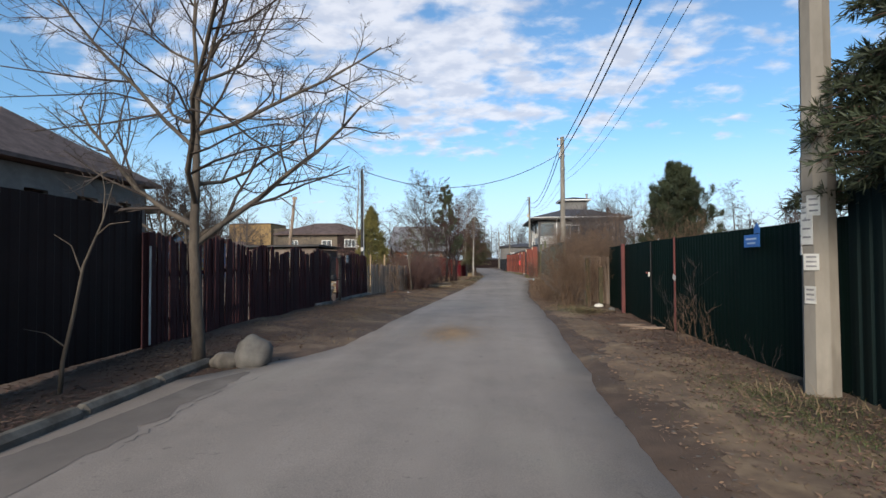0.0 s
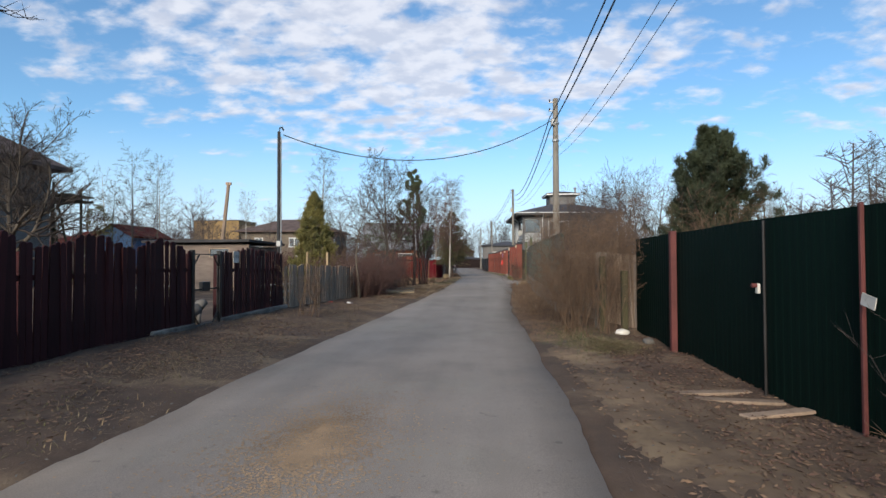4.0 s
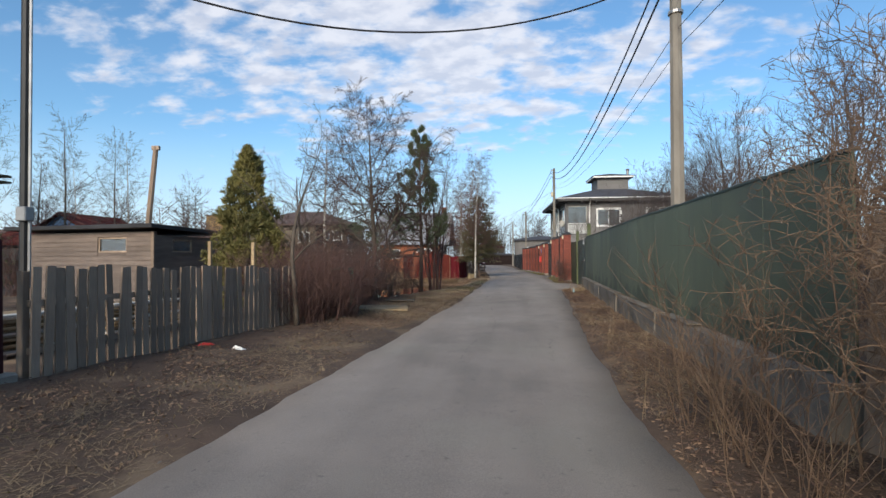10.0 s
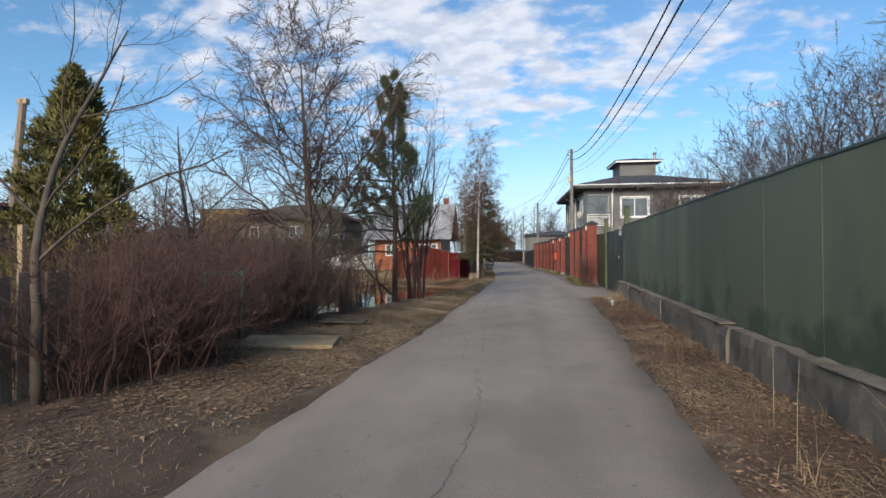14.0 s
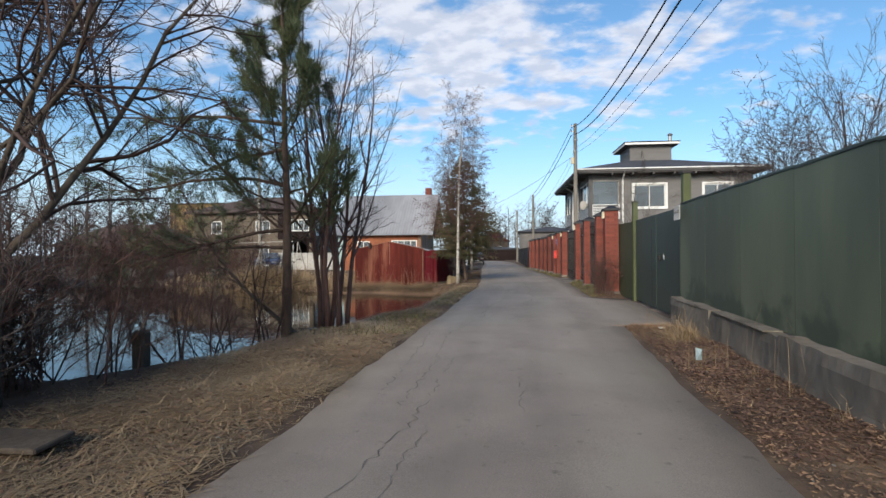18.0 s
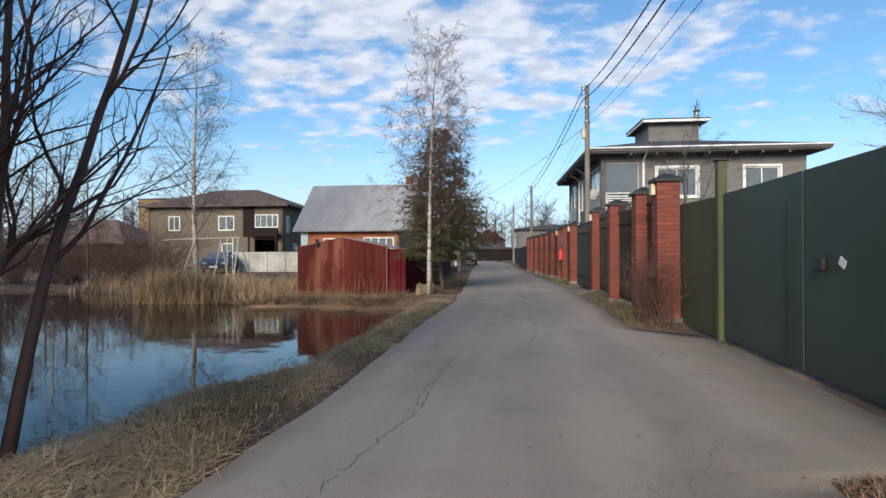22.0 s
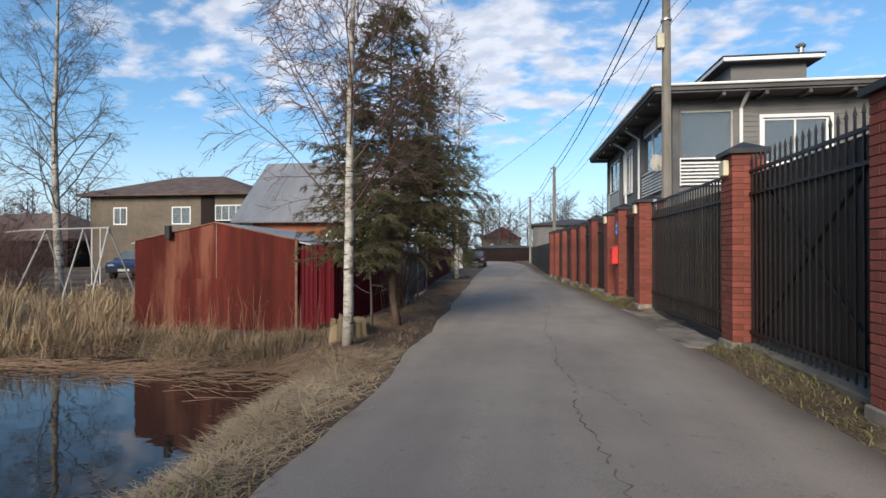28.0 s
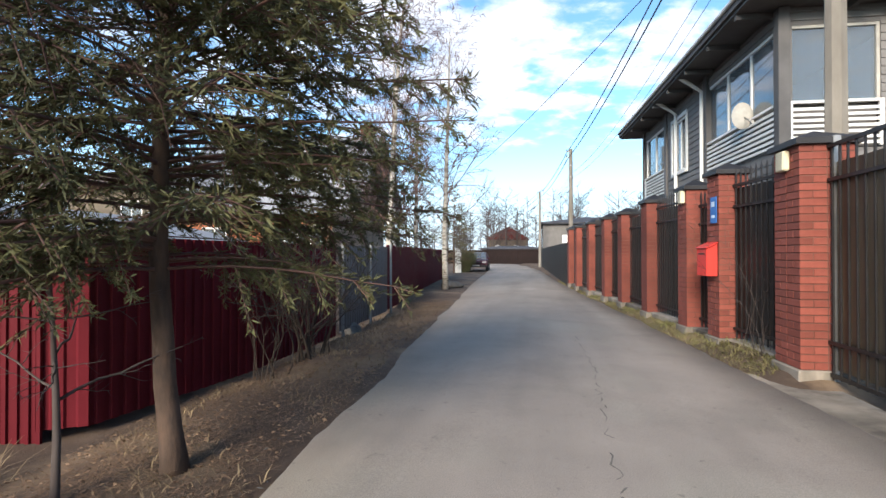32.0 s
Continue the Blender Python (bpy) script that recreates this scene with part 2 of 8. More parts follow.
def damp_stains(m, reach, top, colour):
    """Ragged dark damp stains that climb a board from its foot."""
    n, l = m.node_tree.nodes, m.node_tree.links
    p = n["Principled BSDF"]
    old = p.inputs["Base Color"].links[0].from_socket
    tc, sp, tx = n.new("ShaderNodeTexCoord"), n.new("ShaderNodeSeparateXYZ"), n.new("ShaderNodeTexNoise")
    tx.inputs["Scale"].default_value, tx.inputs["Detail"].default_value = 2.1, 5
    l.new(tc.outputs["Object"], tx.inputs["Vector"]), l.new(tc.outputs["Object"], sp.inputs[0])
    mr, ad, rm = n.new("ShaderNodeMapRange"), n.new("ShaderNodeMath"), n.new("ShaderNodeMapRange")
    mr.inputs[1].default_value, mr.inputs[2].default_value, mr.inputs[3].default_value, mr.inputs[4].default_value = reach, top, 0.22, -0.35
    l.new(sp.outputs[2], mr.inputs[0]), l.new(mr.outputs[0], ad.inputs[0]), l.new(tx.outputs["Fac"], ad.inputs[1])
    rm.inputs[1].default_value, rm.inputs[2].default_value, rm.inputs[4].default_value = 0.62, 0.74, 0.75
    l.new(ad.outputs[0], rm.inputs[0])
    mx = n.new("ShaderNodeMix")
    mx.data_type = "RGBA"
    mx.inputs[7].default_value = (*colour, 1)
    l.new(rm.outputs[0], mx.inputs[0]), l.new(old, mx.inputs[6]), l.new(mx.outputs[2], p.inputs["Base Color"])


def tyre_wear(m):
    """Long faint streaks, fine grit and small dark pits in the asphalt."""
    n, l = m.node_tree.nodes, m.node_tree.links
    p = n["Principled BSDF"]
    tc = n.new("ShaderNodeTexCoord")
    for stretch, scale, detail, lo, hi, a, b in (((1.6, 0.10, 1), 1.0, 4, 0.35, 0.65, 0.90, 1.08), ((1, 1, 1), 130.0, 2, 0.3, 0.7, 0.82, 1.18), ((1, 1, 1), 11.0, 5, 0.66, 0.74, 1.0, 0.70), ((0.7, 0.35, 1), 0.9, 5, 0.55, 0.60, 1.0, 0.90)):
        old = p.inputs["Base Color"].links[0].from_socket
        mp, tx, mr, sc = n.new("ShaderNodeMapping"), n.new("ShaderNodeTexNoise"), n.new("ShaderNodeMapRange"), n.new("ShaderNodeVectorMath")
        mp.inputs["Scale"].default_value, tx.inputs["Scale"].default_value, tx.inputs["Detail"].default_value = stretch, scale, detail
        for k, v in enumerate((lo, hi, a, b)):
            mr.inputs[k + 1].default_value = v
        sc.operation = "SCALE"
        l.new(tc.outputs["Object"], mp.inputs[0]), l.new(mp.outputs[0], tx.inputs["Vector"]), l.new(tx.outputs["Fac"], mr.inputs[0])
        l.new(old, sc.inputs[0]), l.new(mr.outputs[0], sc.inputs["Scale"]), l.new(sc.outputs[0], p.inputs["Base Color"])


tyre_wear(ASPHALT)


def bark_marks(m):
    """Black crossways dashes and rough dark scars on birch bark."""
    n, l = m.node_tree.nodes, m.node_tree.links
    p = n["Principled BSDF"]
    tc = n.new("ShaderNodeTexCoord")
    for stretch, scale, lo, hi, colour in (((1, 1, 6.0), 4.0, 0.60, 0.66, (0.035, 0.03, 0.026, 1)), ((1.0, 1.0, 1.3), 4.5, 0.62, 0.67, (0.05, 0.042, 0.034, 1))):
        old = p.inputs["Base Color"].links[0].from_socket
        mp, tx, mr, mx = n.new("ShaderNodeMapping"), n.new("ShaderNodeTexNoise"), n.new("ShaderNodeMapRange"), n.new("ShaderNodeMix")
        mp.inputs["Scale"].default_value, tx.inputs["Scale"].default_value, tx.inputs["Detail"].default_value = stretch, scale, 3
        mr.inputs[1].default_value, mr.inputs[2].default_value = lo, hi
        mx.data_type, mx.inputs[7].default_value = "RGBA", colour
        l.new(tc.outputs["Object"], mp.inputs[0]), l.new(mp.outputs[0], tx.inputs["Vector"]), l.new(tx.outputs["Fac"], mr.inputs[0])
        l.new(mr.outputs[0], mx.inputs[0]), l.new(old, mx.inputs[6]), l.new(mx.outputs[2], p.inputs["Base Color"])


bark_marks(BIRCH)
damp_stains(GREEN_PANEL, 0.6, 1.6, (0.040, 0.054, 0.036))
SIDE_GREEN = mat("olive_side_panel", (0.049, 0.058, 0.033), (0.037, 0.045, 0.026), 2.0, 0.6, big=0.3, stretch=(1, 1, 0.4))
GATE_GREEN = mat("grey_green_gate", (0.043, 0.060, 0.047), (0.034, 0.049, 0.039), 1.6, 0.5, big=0.25, vary=0.05, third=(0.0352, 0.0576, 0.048))
POST_GREEN = mat("yellow_green_post", (0.087, 0.105, 0.039), (0.066, 0.081, 0.03), 4, 0.6)
POST_RED = mat("faded_red_post", (0.1224, 0.0342, 0.0306), (0.0936, 0.02592, 0.0234), 6, 0.7, vary=0.05)
BRICK = mat("red_brick", (0.222, 0.058, 0.040), (0.166, 0.043, 0.030), 7, 0.85, bump=0.002, vary=0.18)
MORTAR = mat("brown_mortar", (0.165, 0.075, 0.055), (0.12, 0.058, 0.045), 12, 0.95)
IRON = mat("black_iron", (0.022, 0.021, 0.022), (0.030, 0.027, 0.026), 8, 0.45, metal=0.3, vary=0.05)
# Brown gate sheet; pale upright streaks are reflections painted into its colour.
BACKING = mat("brown_backing_reflections", (0.20, 0.142, 0.080), (0.028, 0.023, 0.019), 1.2, 0.35, stretch=(6, 6, 0.15), vary=0.15)
BACKING_DARK = mat("dark_fence_backing", (0.036, 0.028, 0.022), (0.013, 0.011, 0.010), 1.2, 0.45, stretch=(6, 6, 0.15), vary=0.2)
CAP = mat("dark_metal_cap", (0.045, 0.042, 0.043), (0.035, 0.033, 0.034), 5, 0.5, metal=0.4)
WHITE = mat("white_paint", (0.74, 0.73, 0.70), (0.66, 0.65, 0.62), 3, 0.55, big=0.08, vary=0.03)
CREAM = mat("cream_plastic", (0.58, 0.52, 0.36), (0.48, 0.43, 0.30), 8, 0.6)
SIDING = mat("grey_siding", (0.150, 0.140, 0.133), (0.125, 0.118, 0.112), 3, 0.7, big=0.15, stretch=(0.4, 0.4, 2))
SOFFIT = mat("dark_soffit", (0.105, 0.098, 0.095), (0.085, 0.080, 0.078), 4, 0.75)
SHINGLE = mat("dark_shingles", (0.062, 0.062, 0.072), (0.045, 0.045, 0.052), 14, 0.9, bump=0.004)
ROOF_BROWN = mat("brown_shingles", (0.125, 0.085, 0.072), (0.085, 0.060, 0.053), 10, 0.9, bump=0.006)
ROOF_METAL = mat("galvanised_roof", (0.33, 0.33, 0.34), (0.25, 0.247, 0.252), 1.5, 0.55, metal=0.25, big=0.25, stretch=(1, 0.3, 0.3))
STUCCO = mat("beige_wall", (0.148, 0.119, 0.088), (0.118, 0.095, 0.071), 4, 0.9, big=0.2)
GREY_WALL = mat("grey_block_wall", (0.1323, 0.1225, 0.1152), (0.1029, 0.09555, 0.0882), 3, 0.9, big=0.25)
OCHRE = mat("ochre_wall", (0.294, 0.189, 0.077), (0.252, 0.161, 0.07), 3, 0.85, big=0.15)
ORANGE = mat("orange_wall", (0.33, 0.115, 0.055), (0.27, 0.092, 0.045), 4, 0.85)
TEAL = mat("pale_teal_wall", (0.40, 0.50, 0.47), (0.33, 0.42, 0.40), 4, 0.85)
BLUE_WALL = mat("blue_wall", (0.10, 0.19, 0.34), (0.08, 0.15, 0.28), 4, 0.8)
RUST = mat("rusty_red_sheet", (0.112, 0.0215, 0.0155), (0.066, 0.0150, 0.0120), 3.0, 0.75, big=0.45, stretch=(2.4, 2.4, 0.28), vary=0.10, third=(0.175, 0.066, 0.042), spec=0.08)
RUST_PALE = mat("pale_rusted_edge", (0.26, 0.145, 0.095), (0.13, 0.05, 0.035), 9, 0.85, big=0.3, vary=0.15)
RED_SHEET = mat("red_profiled_sheet", (0.1226, 0.01356, 0.01982), (0.09645, 0.01095, 0.01617), 2.5, 0.55, big=0.2, vary=0.08, spec=0.08)
GREY_SHEET = mat("grey_brown_sheet", (0.155, 0.13, 0.125), (0.125, 0.105, 0.10), 3, 0.5, vary=0.06)
PAPER = mat("weathered_paper", (0.62, 0.60, 0.55), (0.48, 0.46, 0.42), 10, 0.9, vary=0.1)
INK = mat("faded_ink", (0.17, 0.165, 0.17), (0.24, 0.23, 0.23), 20, 0.9)
SIGN_BLUE = mat("blue_sign", (0.035, 0.16, 0.46), (0.03, 0.13, 0.40), 5, 0.5, big=0.1)
SIGN_PALE = mat("pale_sign_ink", (0.55, 0.66, 0.80), (0.5, 0.6, 0.75), 5, 0.6)
MAIL_RED = mat("red_mailbox_paint", (0.62, 0.045, 0.035), (0.54, 0.04, 0.03), 6, 0.4, big=0.1)
GATE_FRAME_GREEN = mat("bright_green_paint", (0.0081, 0.09, 0.05175), (0.00675, 0.072, 0.0405), 5, 0.5)
CAR_PAINT = mat("dark_plum_car_paint", (0.075, 0.022, 0.035), (0.065, 0.02, 0.03), 3, 0.25, metal=0.3, big=0.05)
CAR_BLUE = mat("dark_blue_car_paint", (0.022, 0.045, 0.12), (0.018, 0.037, 0.10), 3, 0.3, metal=0.2, big=0.05)
STUMP_WOOD = mat("rotten_stump_wood", (0.2104, 0.1578, 0.08766), (0.1192, 0.08766, 0.05259), 16, 0.9, bump=0.006, stretch=(1, 1, 0.12), vary=0.25)
MOSS_WOOD = mat("mossy_old_wood", (0.0714, 0.0651, 0.0315), (0.0462, 0.0399, 0.0231), 9, 0.95, bump=0.004, stretch=(1, 1, 0.3))
MASK_BLUE = mat("pale_blue_cloth", (0.33, 0.42, 0.44), (0.27, 0.35, 0.37), 9, 0.85)
CAR_DARK = mat("black_rubber", (0.02, 0.02, 0.021), (0.028, 0.027, 0.027), 10, 0.8)
STEEL = mat("grey_steel", (0.36, 0.355, 0.35), (0.29, 0.285, 0.28), 8, 0.45, metal=0.6)
CABLE = mat("black_cable", (0.018, 0.018, 0.02), (0.025, 0.025, 0.026), 8, 0.6)
DARK_GLASS = glass("window_glass", (0.36, 0.40, 0.43))
# Near-black colour carries the unlit look of rooms behind the windows.
ROOM = mat("interior_shade", (0.055, 0.052, 0.050), (0.035, 0.034, 0.034), 2, 0.9)

WATER = bpy.data.materials.new("pond_water")
WATER.use_nodes = True
_n, _l = WATER.node_tree.nodes, WATER.node_tree.links
_p = _n["Principled BSDF"]
_p.inputs["Base Color"].default_value, _p.inputs["Roughness"].default_value, _p.inputs["IOR"].default_value = (0.022, 0.018, 0.014, 1), 0.03, 1.34
_t, _b, _c = _n.new("ShaderNodeTexNoise"), _n.new("ShaderNodeBump"), _n.new("ShaderNodeTexCoord")
_t.inputs["Scale"].default_value, _t.inputs["Detail"].default_value = 2.2, 3
_b.inputs["Strength"].default_value, _b.inputs["Distance"].default_value = 0.15, 0.02
_l.new(_c.outputs["Object"], _t.inputs["Vector"]), _l.new(_t.outputs["Fac"], _b.inputs["Height"]), _l.new(_b.outputs[0], _p.inputs["Normal"])


# ---- mesh helpers ----
class Mesh:
    """Gathers points and faces in metres."""

    def __init__(self):
        self.v, self.f = [], []

    def add(self, verts, faces):
        k = len(self.v)
        self.v.extend(verts)
        self.f.extend([tuple(i + k for i in f) for f in faces])
        return self

    def box(self, c, s, rz=0.0, b=0.0, rx=0.0, ry=0.0):
        """A box about c with sides s, its edges chamfered by b."""
        hx, hy, hz = s[0] / 2, s[1] / 2, s[2] / 2
        m = Matrix.Translation(c) @ Euler((rx, ry, rz)).to_matrix().to_4x4()
        if b <= 0:
            vs = [(x, y, z) for z in (-hz, hz) for y in (-hy, hy) for x in (-hx, hx)]
            fs = [(0, 2, 3, 1), (4, 5, 7, 6), (0, 1, 5, 4), (2, 6, 7, 3), (0, 4, 6, 2), (1, 3, 7, 5)]
        else:
            h = (hx, hy, hz)
            vs, key = [], {}
            for sx in (-1, 1):
                for sy in (-1, 1):
                    for sz in (-1, 1):
                        for ax in range(3):
                            p = [sx * (hx - b), sy * (hy - b), sz * (hz - b)]
                            p[ax] = (sx, sy, sz)[ax] * h[ax]
                            key[sx, sy, sz, ax] = len(vs)
                            vs.append(tuple(p))
            fs = []
            S = (-1, 1)
            for ax in range(3):
                o = [i for i in range(3) if i != ax]
                for s1 in S:
                    ring = []
                    for a, c2 in ((-1, -1), (1, -1), (1, 1), (-1, 1)):
                        q = [0, 0, 0]
                        q[ax], q[o[0]], q[o[1]] = s1, a, c2
                        ring.append(key[(*q, ax)])
                    fs.append(tuple(ring))
                for a in S:
                    for c2 in S:
                        q0, q1 = [0, 0, 0], [0, 0, 0]
                        q0[ax], q1[ax] = -1, 1
                        q0[o[0]] = q1[o[0]] = a
                        q0[o[1]] = q1[o[1]] = c2
                        fs.append((key[(*q0, o[0])], key[(*q1, o[0])], key[(*q1, o[1])], key[(*q0, o[1])]))
            for sx in S:
                for sy in S:
                    for sz in S:
                        fs.append(tuple(key[sx, sy, sz, a] for a in range(3)))
        return self.add([tuple(m @ Vector(p)) for p in vs], fs)

    def tube(self, pts, radii, sides=8, cap=True):
        """A round bar through pts."""
        pts = [Vector(p) for p in pts]
        if not hasattr(radii, "__len__"):
            radii = [radii] * len(pts)
        vs = []
        for i, p in enumerate(pts):
            d = (pts[min(i + 1, len(pts) - 1)] - pts[max(i - 1, 0)]).normalized()
            u = d.cross(Vector((0.0, 0.0, 1.0)) if abs(d.z) < 0.9 else Vector((1.0, 0.0, 0.0))).normalized()
            w = d.cross(u)
            for k in range(sides):
                a = 2 * math.pi * k / sides
                vs.append(tuple(p + (u * math.cos(a) + w * math.sin(a)) * radii[i]))
        fs = [(i * sides + k, i * sides + (k + 1) % sides, (i + 1) * sides + (k + 1) % sides, (i + 1) * sides + k) for i in range(len(pts) - 1) for k in range(sides)]
        if cap:
            fs += [tuple(range(sides)), tuple(range((len(pts) - 1) * sides, len(pts) * sides))]
        return self.add(vs, fs)

    def slab(self, poly, z0, z1):
        """An upright prism over the outline poly."""
        n = len(poly)
        vs = [(x, y, z0) for x, y in poly] + [(x, y, z1) for x, y in poly]
        fs = [tuple(range(n - 1, -1, -1)), tuple(range(n, 2 * n))] + [(i, (i + 1) % n, n + (i + 1) % n, n + i) for i in range(n)]
        return self.add(vs, fs)

    def quad(self, a, b, c, d):
        return self.add([a, b, c, d], [(0, 1, 2, 3)])

    def data(self, name):
        me = bpy.data.meshes.new(name)
        me.from_pydata(self.v, [], self.f)
        bm = bmesh.new()
        bm.from_mesh(me)
        bmesh.ops.recalc_face_normals(bm, faces=bm.faces)
        bm.to_mesh(me)
        bm.free()
        return me


def part(name, shape, material, parent=None, label="", smooth=False):
    me = shape.data(name) if isinstance(shape, Mesh) else shape
    me.materials.append(material)
    if smooth:
        me.polygons.foreach_set("use_smooth", [True] * len(me.polygons))
    ob = new(name, me)
    ob.parent = parent
    return tagged(ob, label)


def piece(name, me, m, parent):
    ob = new(name, me)
    ob.parent, ob.matrix_local = parent, m
    return ob


def thing(name, place, label, category, group="", rz=0.0, kind=""):
    ob = new(name)
    ob.empty_display_size = 0.2
    ob.matrix_world = pose(*place, 0, 0, rz)
    return tagged(ob, label, category, group, kind)


def raw_mesh(name, verts, faces, material, parent=None, smooth=False):
    """A mesh from arrays, for leaves and twigs by the thousand."""
    me = bpy.data.meshes.new(name)
    verts, faces = np.asarray(verts, dtype=np.float32), np.asarray(faces, dtype=np.int32)
    k = faces.shape[1]
    me.vertices.add(len(verts)), me.loops.add(faces.size), me.polygons.add(len(faces))
    me.vertices.foreach_set("co", verts.ravel())
    me.loops.foreach_set("vertex_index", faces.ravel())
    me.polygons.foreach_set("loop_start", np.arange(0, faces.size, k, dtype=np.int32))
    me.update(calc_edges=True)
    if smooth:
        me.polygons.foreach_set("use_smooth", np.ones(len(faces), dtype=bool))
    me.materials.append(material)
    ob = new(name, me)
    ob.parent = parent
    return ob


def rods(segs, sides=3):
    """Points and quads of many tapered sticks (x0 y0 z0 x1 y1 z1 r0 r1)."""
    s = np.asarray(segs, dtype=float)
    p0, p1, r0, r1 = s[:, :3], s[:, 3:6], s[:, 6], s[:, 7]
    d = p1 - p0
    d /= np.linalg.norm(d, axis=1)[:, None] + 1e-9
    ref = np.where(np.abs(d[:, 2:3]) < 0.9, np.array([[0, 0, 1.0]]), np.array([[1.0, 0, 0]]))
    u = np.cross(d, ref)
    u /= np.linalg.norm(u, axis=1)[:, None] + 1e-9
    w = np.cross(d, u)
    rings = []
    for p, r in ((p0, r0), (p1, r1)):
        for k in range(sides):
            a = 2 * math.pi * k / sides
            rings.append(p + (u * math.cos(a) + w * math.sin(a)) * r[:, None])
    v = np.stack(rings, 1).reshape(-1, 3)
    base = np.arange(len(s))[:, None, None] * 2 * sides
    f = np.array([[k, (k + 1) % sides, sides + (k + 1) % sides, sides + k] for k in range(sides)])[None] + base
    return v, f.reshape(-1, 4)


def smooth01(a, b, x):
    t = np.clip((x - a) / (b - a), 0, 1)
    return t * t * (3 - 2 * t)


def twigs(segs, thick, least):
    """Sticks as triangles; those whose end radius is nought run out to a point."""
    s = np.array(segs, dtype=float)
    tip = s[:, 7] <= 0
    s[:, 6:] = np.maximum(s[:, 6:] * thick, least * thick)
    v1, f1 = rods(s[~tip], 3)
    f1 = np.concatenate([f1[:, [0, 1, 2]], f1[:, [0, 2, 3]]])
    v2, _ = rods(s[tip], 3)
    v2 = v2.reshape(-1, 6, 3)
    v2 = np.concatenate([v2[:, :3], v2[:, 3:].mean(1, keepdims=True)], 1).reshape(-1, 3)
    f2_ = (np.arange(int(tip.sum()))[:, None, None] * 4 + np.array([[0, 1, 3], [1, 2, 3], [2, 0, 3]])[None]).reshape(-1, 3) + len(v1)
    return np.concatenate([v1, v2]), np.concatenate([f1, f2_])


# ---- the lie of the land ----
ROAD_Y = [-40, 5.4, 6.9, 8, 14, 19, 24, 30, 36.6, 36.85, 41.9, 42.6, 47, 51, 56, 62, 70, 84, 92, 105, 120, 150]
ROAD_L = [-3.55, -3.58, -2.7, -2.42, -2.27, -1.97, -1.76, -1.5, -1.38, -1.38, -1.33, -1.33, -1.26, -1.45, -1.75, -2.15, -2.75, -3.45, -4.0, -5.2, -7.5, -15]
ROAD_R = [1.0, 1.0, 1.1, 1.1, 1.18, 1.15, 1.32, 1.75, 2.1, 3.2, 3.3, 2.36, 2.40, 2.42, 2.18, 1.74, 1.15, 0.4, 0.0, -1.2, -3.4, -10]
BANK_Y = [28, 31, 33, 35, 37.5, 40, 44, 46.2, 48.5, 50]
BANK_X = [-7.0, -5.6, -4.6, -4.1, -3.4, -2.6, -2.62, -2.55, -2.78, -3.3]
WATER_Z = -0.45


def road_left(y):
    return np.interp(y, ROAD_Y, ROAD_L)


def road_right(y):
    return np.interp(y, ROAD_Y, ROAD_R)


def in_pond(x, y):
    """Metres inside the pond's shore (negative outside)."""
    near = 32.4 - 0.05 * (x + 4.5) + 0.35 * np.sin(x * 0.9) + 1.1 * np.maximum(0, -14.0 - x)
    far = np.interp(x, [-27, -19, -14.5, -12.8, -9, -6, -3], [55, 54.8, 53, 49.9, 50.2, 49.95, 49.5]) + 0.25 * np.sin(x * 1.7)
    d = np.minimum(np.interp(y, BANK_Y, BANK_X) + 0.12 * np.sin(y * 2.1) - x, np.minimum(y - near, far - y))
    return np.minimum(d, x + 27)


def land(x, y):
    """Height of the ground."""
    x, y = np.asarray(x, dtype=float), np.asarray(y, dtype=float)
    lumps = 0.022 * np.sin(x * 2.3 + 1.7 * np.sin(y * 0.7)) * np.sin(y * 1.9 + x) + 0.015 * np.sin(x * 5.1 + y * 3.7)
    base = lumps + 0.02
    base = base - 0.27 * smooth01(-2.3, -3.9, x) * smooth01(47.5, 49.5, y) * smooth01(66, 58, y)
    base = base + 0.13 * smooth01(0.4, 1.1, x - road_right(y)) * smooth01(15, 20, y) * smooth01(37.2, 35.5, y)
    base = base + 0.12 * smooth01(0.03, 0.40, x - road_right(y)) * smooth01(42.2, 43, y)
    base = base + 0.10 * smooth01(-0.3, -2.2, x - road_left(y)) * smooth01(24, 18, y)
    edge = np.minimum(x - road_left(y), road_right(y) - x)
    apron = np.minimum(np.minimum(x - 1.5, 3.4 - x), np.minimum(y - 50.3, 54.5 - y))
    edge = np.maximum(edge, apron)
    k = smooth01(0.25, -0.15, edge)
    base = base * k + (-0.05) * (1 - k)
    s = smooth01(-1.0, 1.0, in_pond(x, y))
    return base * (1 - s) - 0.9 * s


def at(x, y, up=0.0):
    return (x, y, float(land(x, y)) + up)


# ---- ground, road, water ----
def axis(lo, hi, step, far):
    inner = list(np.arange(lo, hi, step))
    out, d = [], step
    for _ in range(60):
        d *= 1.28
        if (out[-1] if out else 0) > far:
            break
        out.append((out[-1] if out else 0) + d)
    return np.array([lo - o for o in out[::-1]] + inner + [hi + o for o in out])


def sheet(name, xs, ys, height, material, smooth=True):
    X, Y = np.meshgrid(xs, ys)
    Z = height(X, Y)
    nx, ny = len(xs), len(ys)
    i = np.arange(nx * ny).reshape(ny, nx)
    f = np.stack([i[:-1, :-1], i[:-1, 1:], i[1:, 1:], i[1:, :-1]], -1).reshape(-1, 4)
    return raw_mesh(name, np.stack([X, Y, Z], -1).reshape(-1, 3), f, material, smooth=smooth)


tagged(sheet("ground", axis(-9, 5, 0.18, 1800), axis(-4, 66, 0.25, 1800), land, SOIL),
       "brown trodden soil with dead leaves and thin grass", "ground", kind="structure")


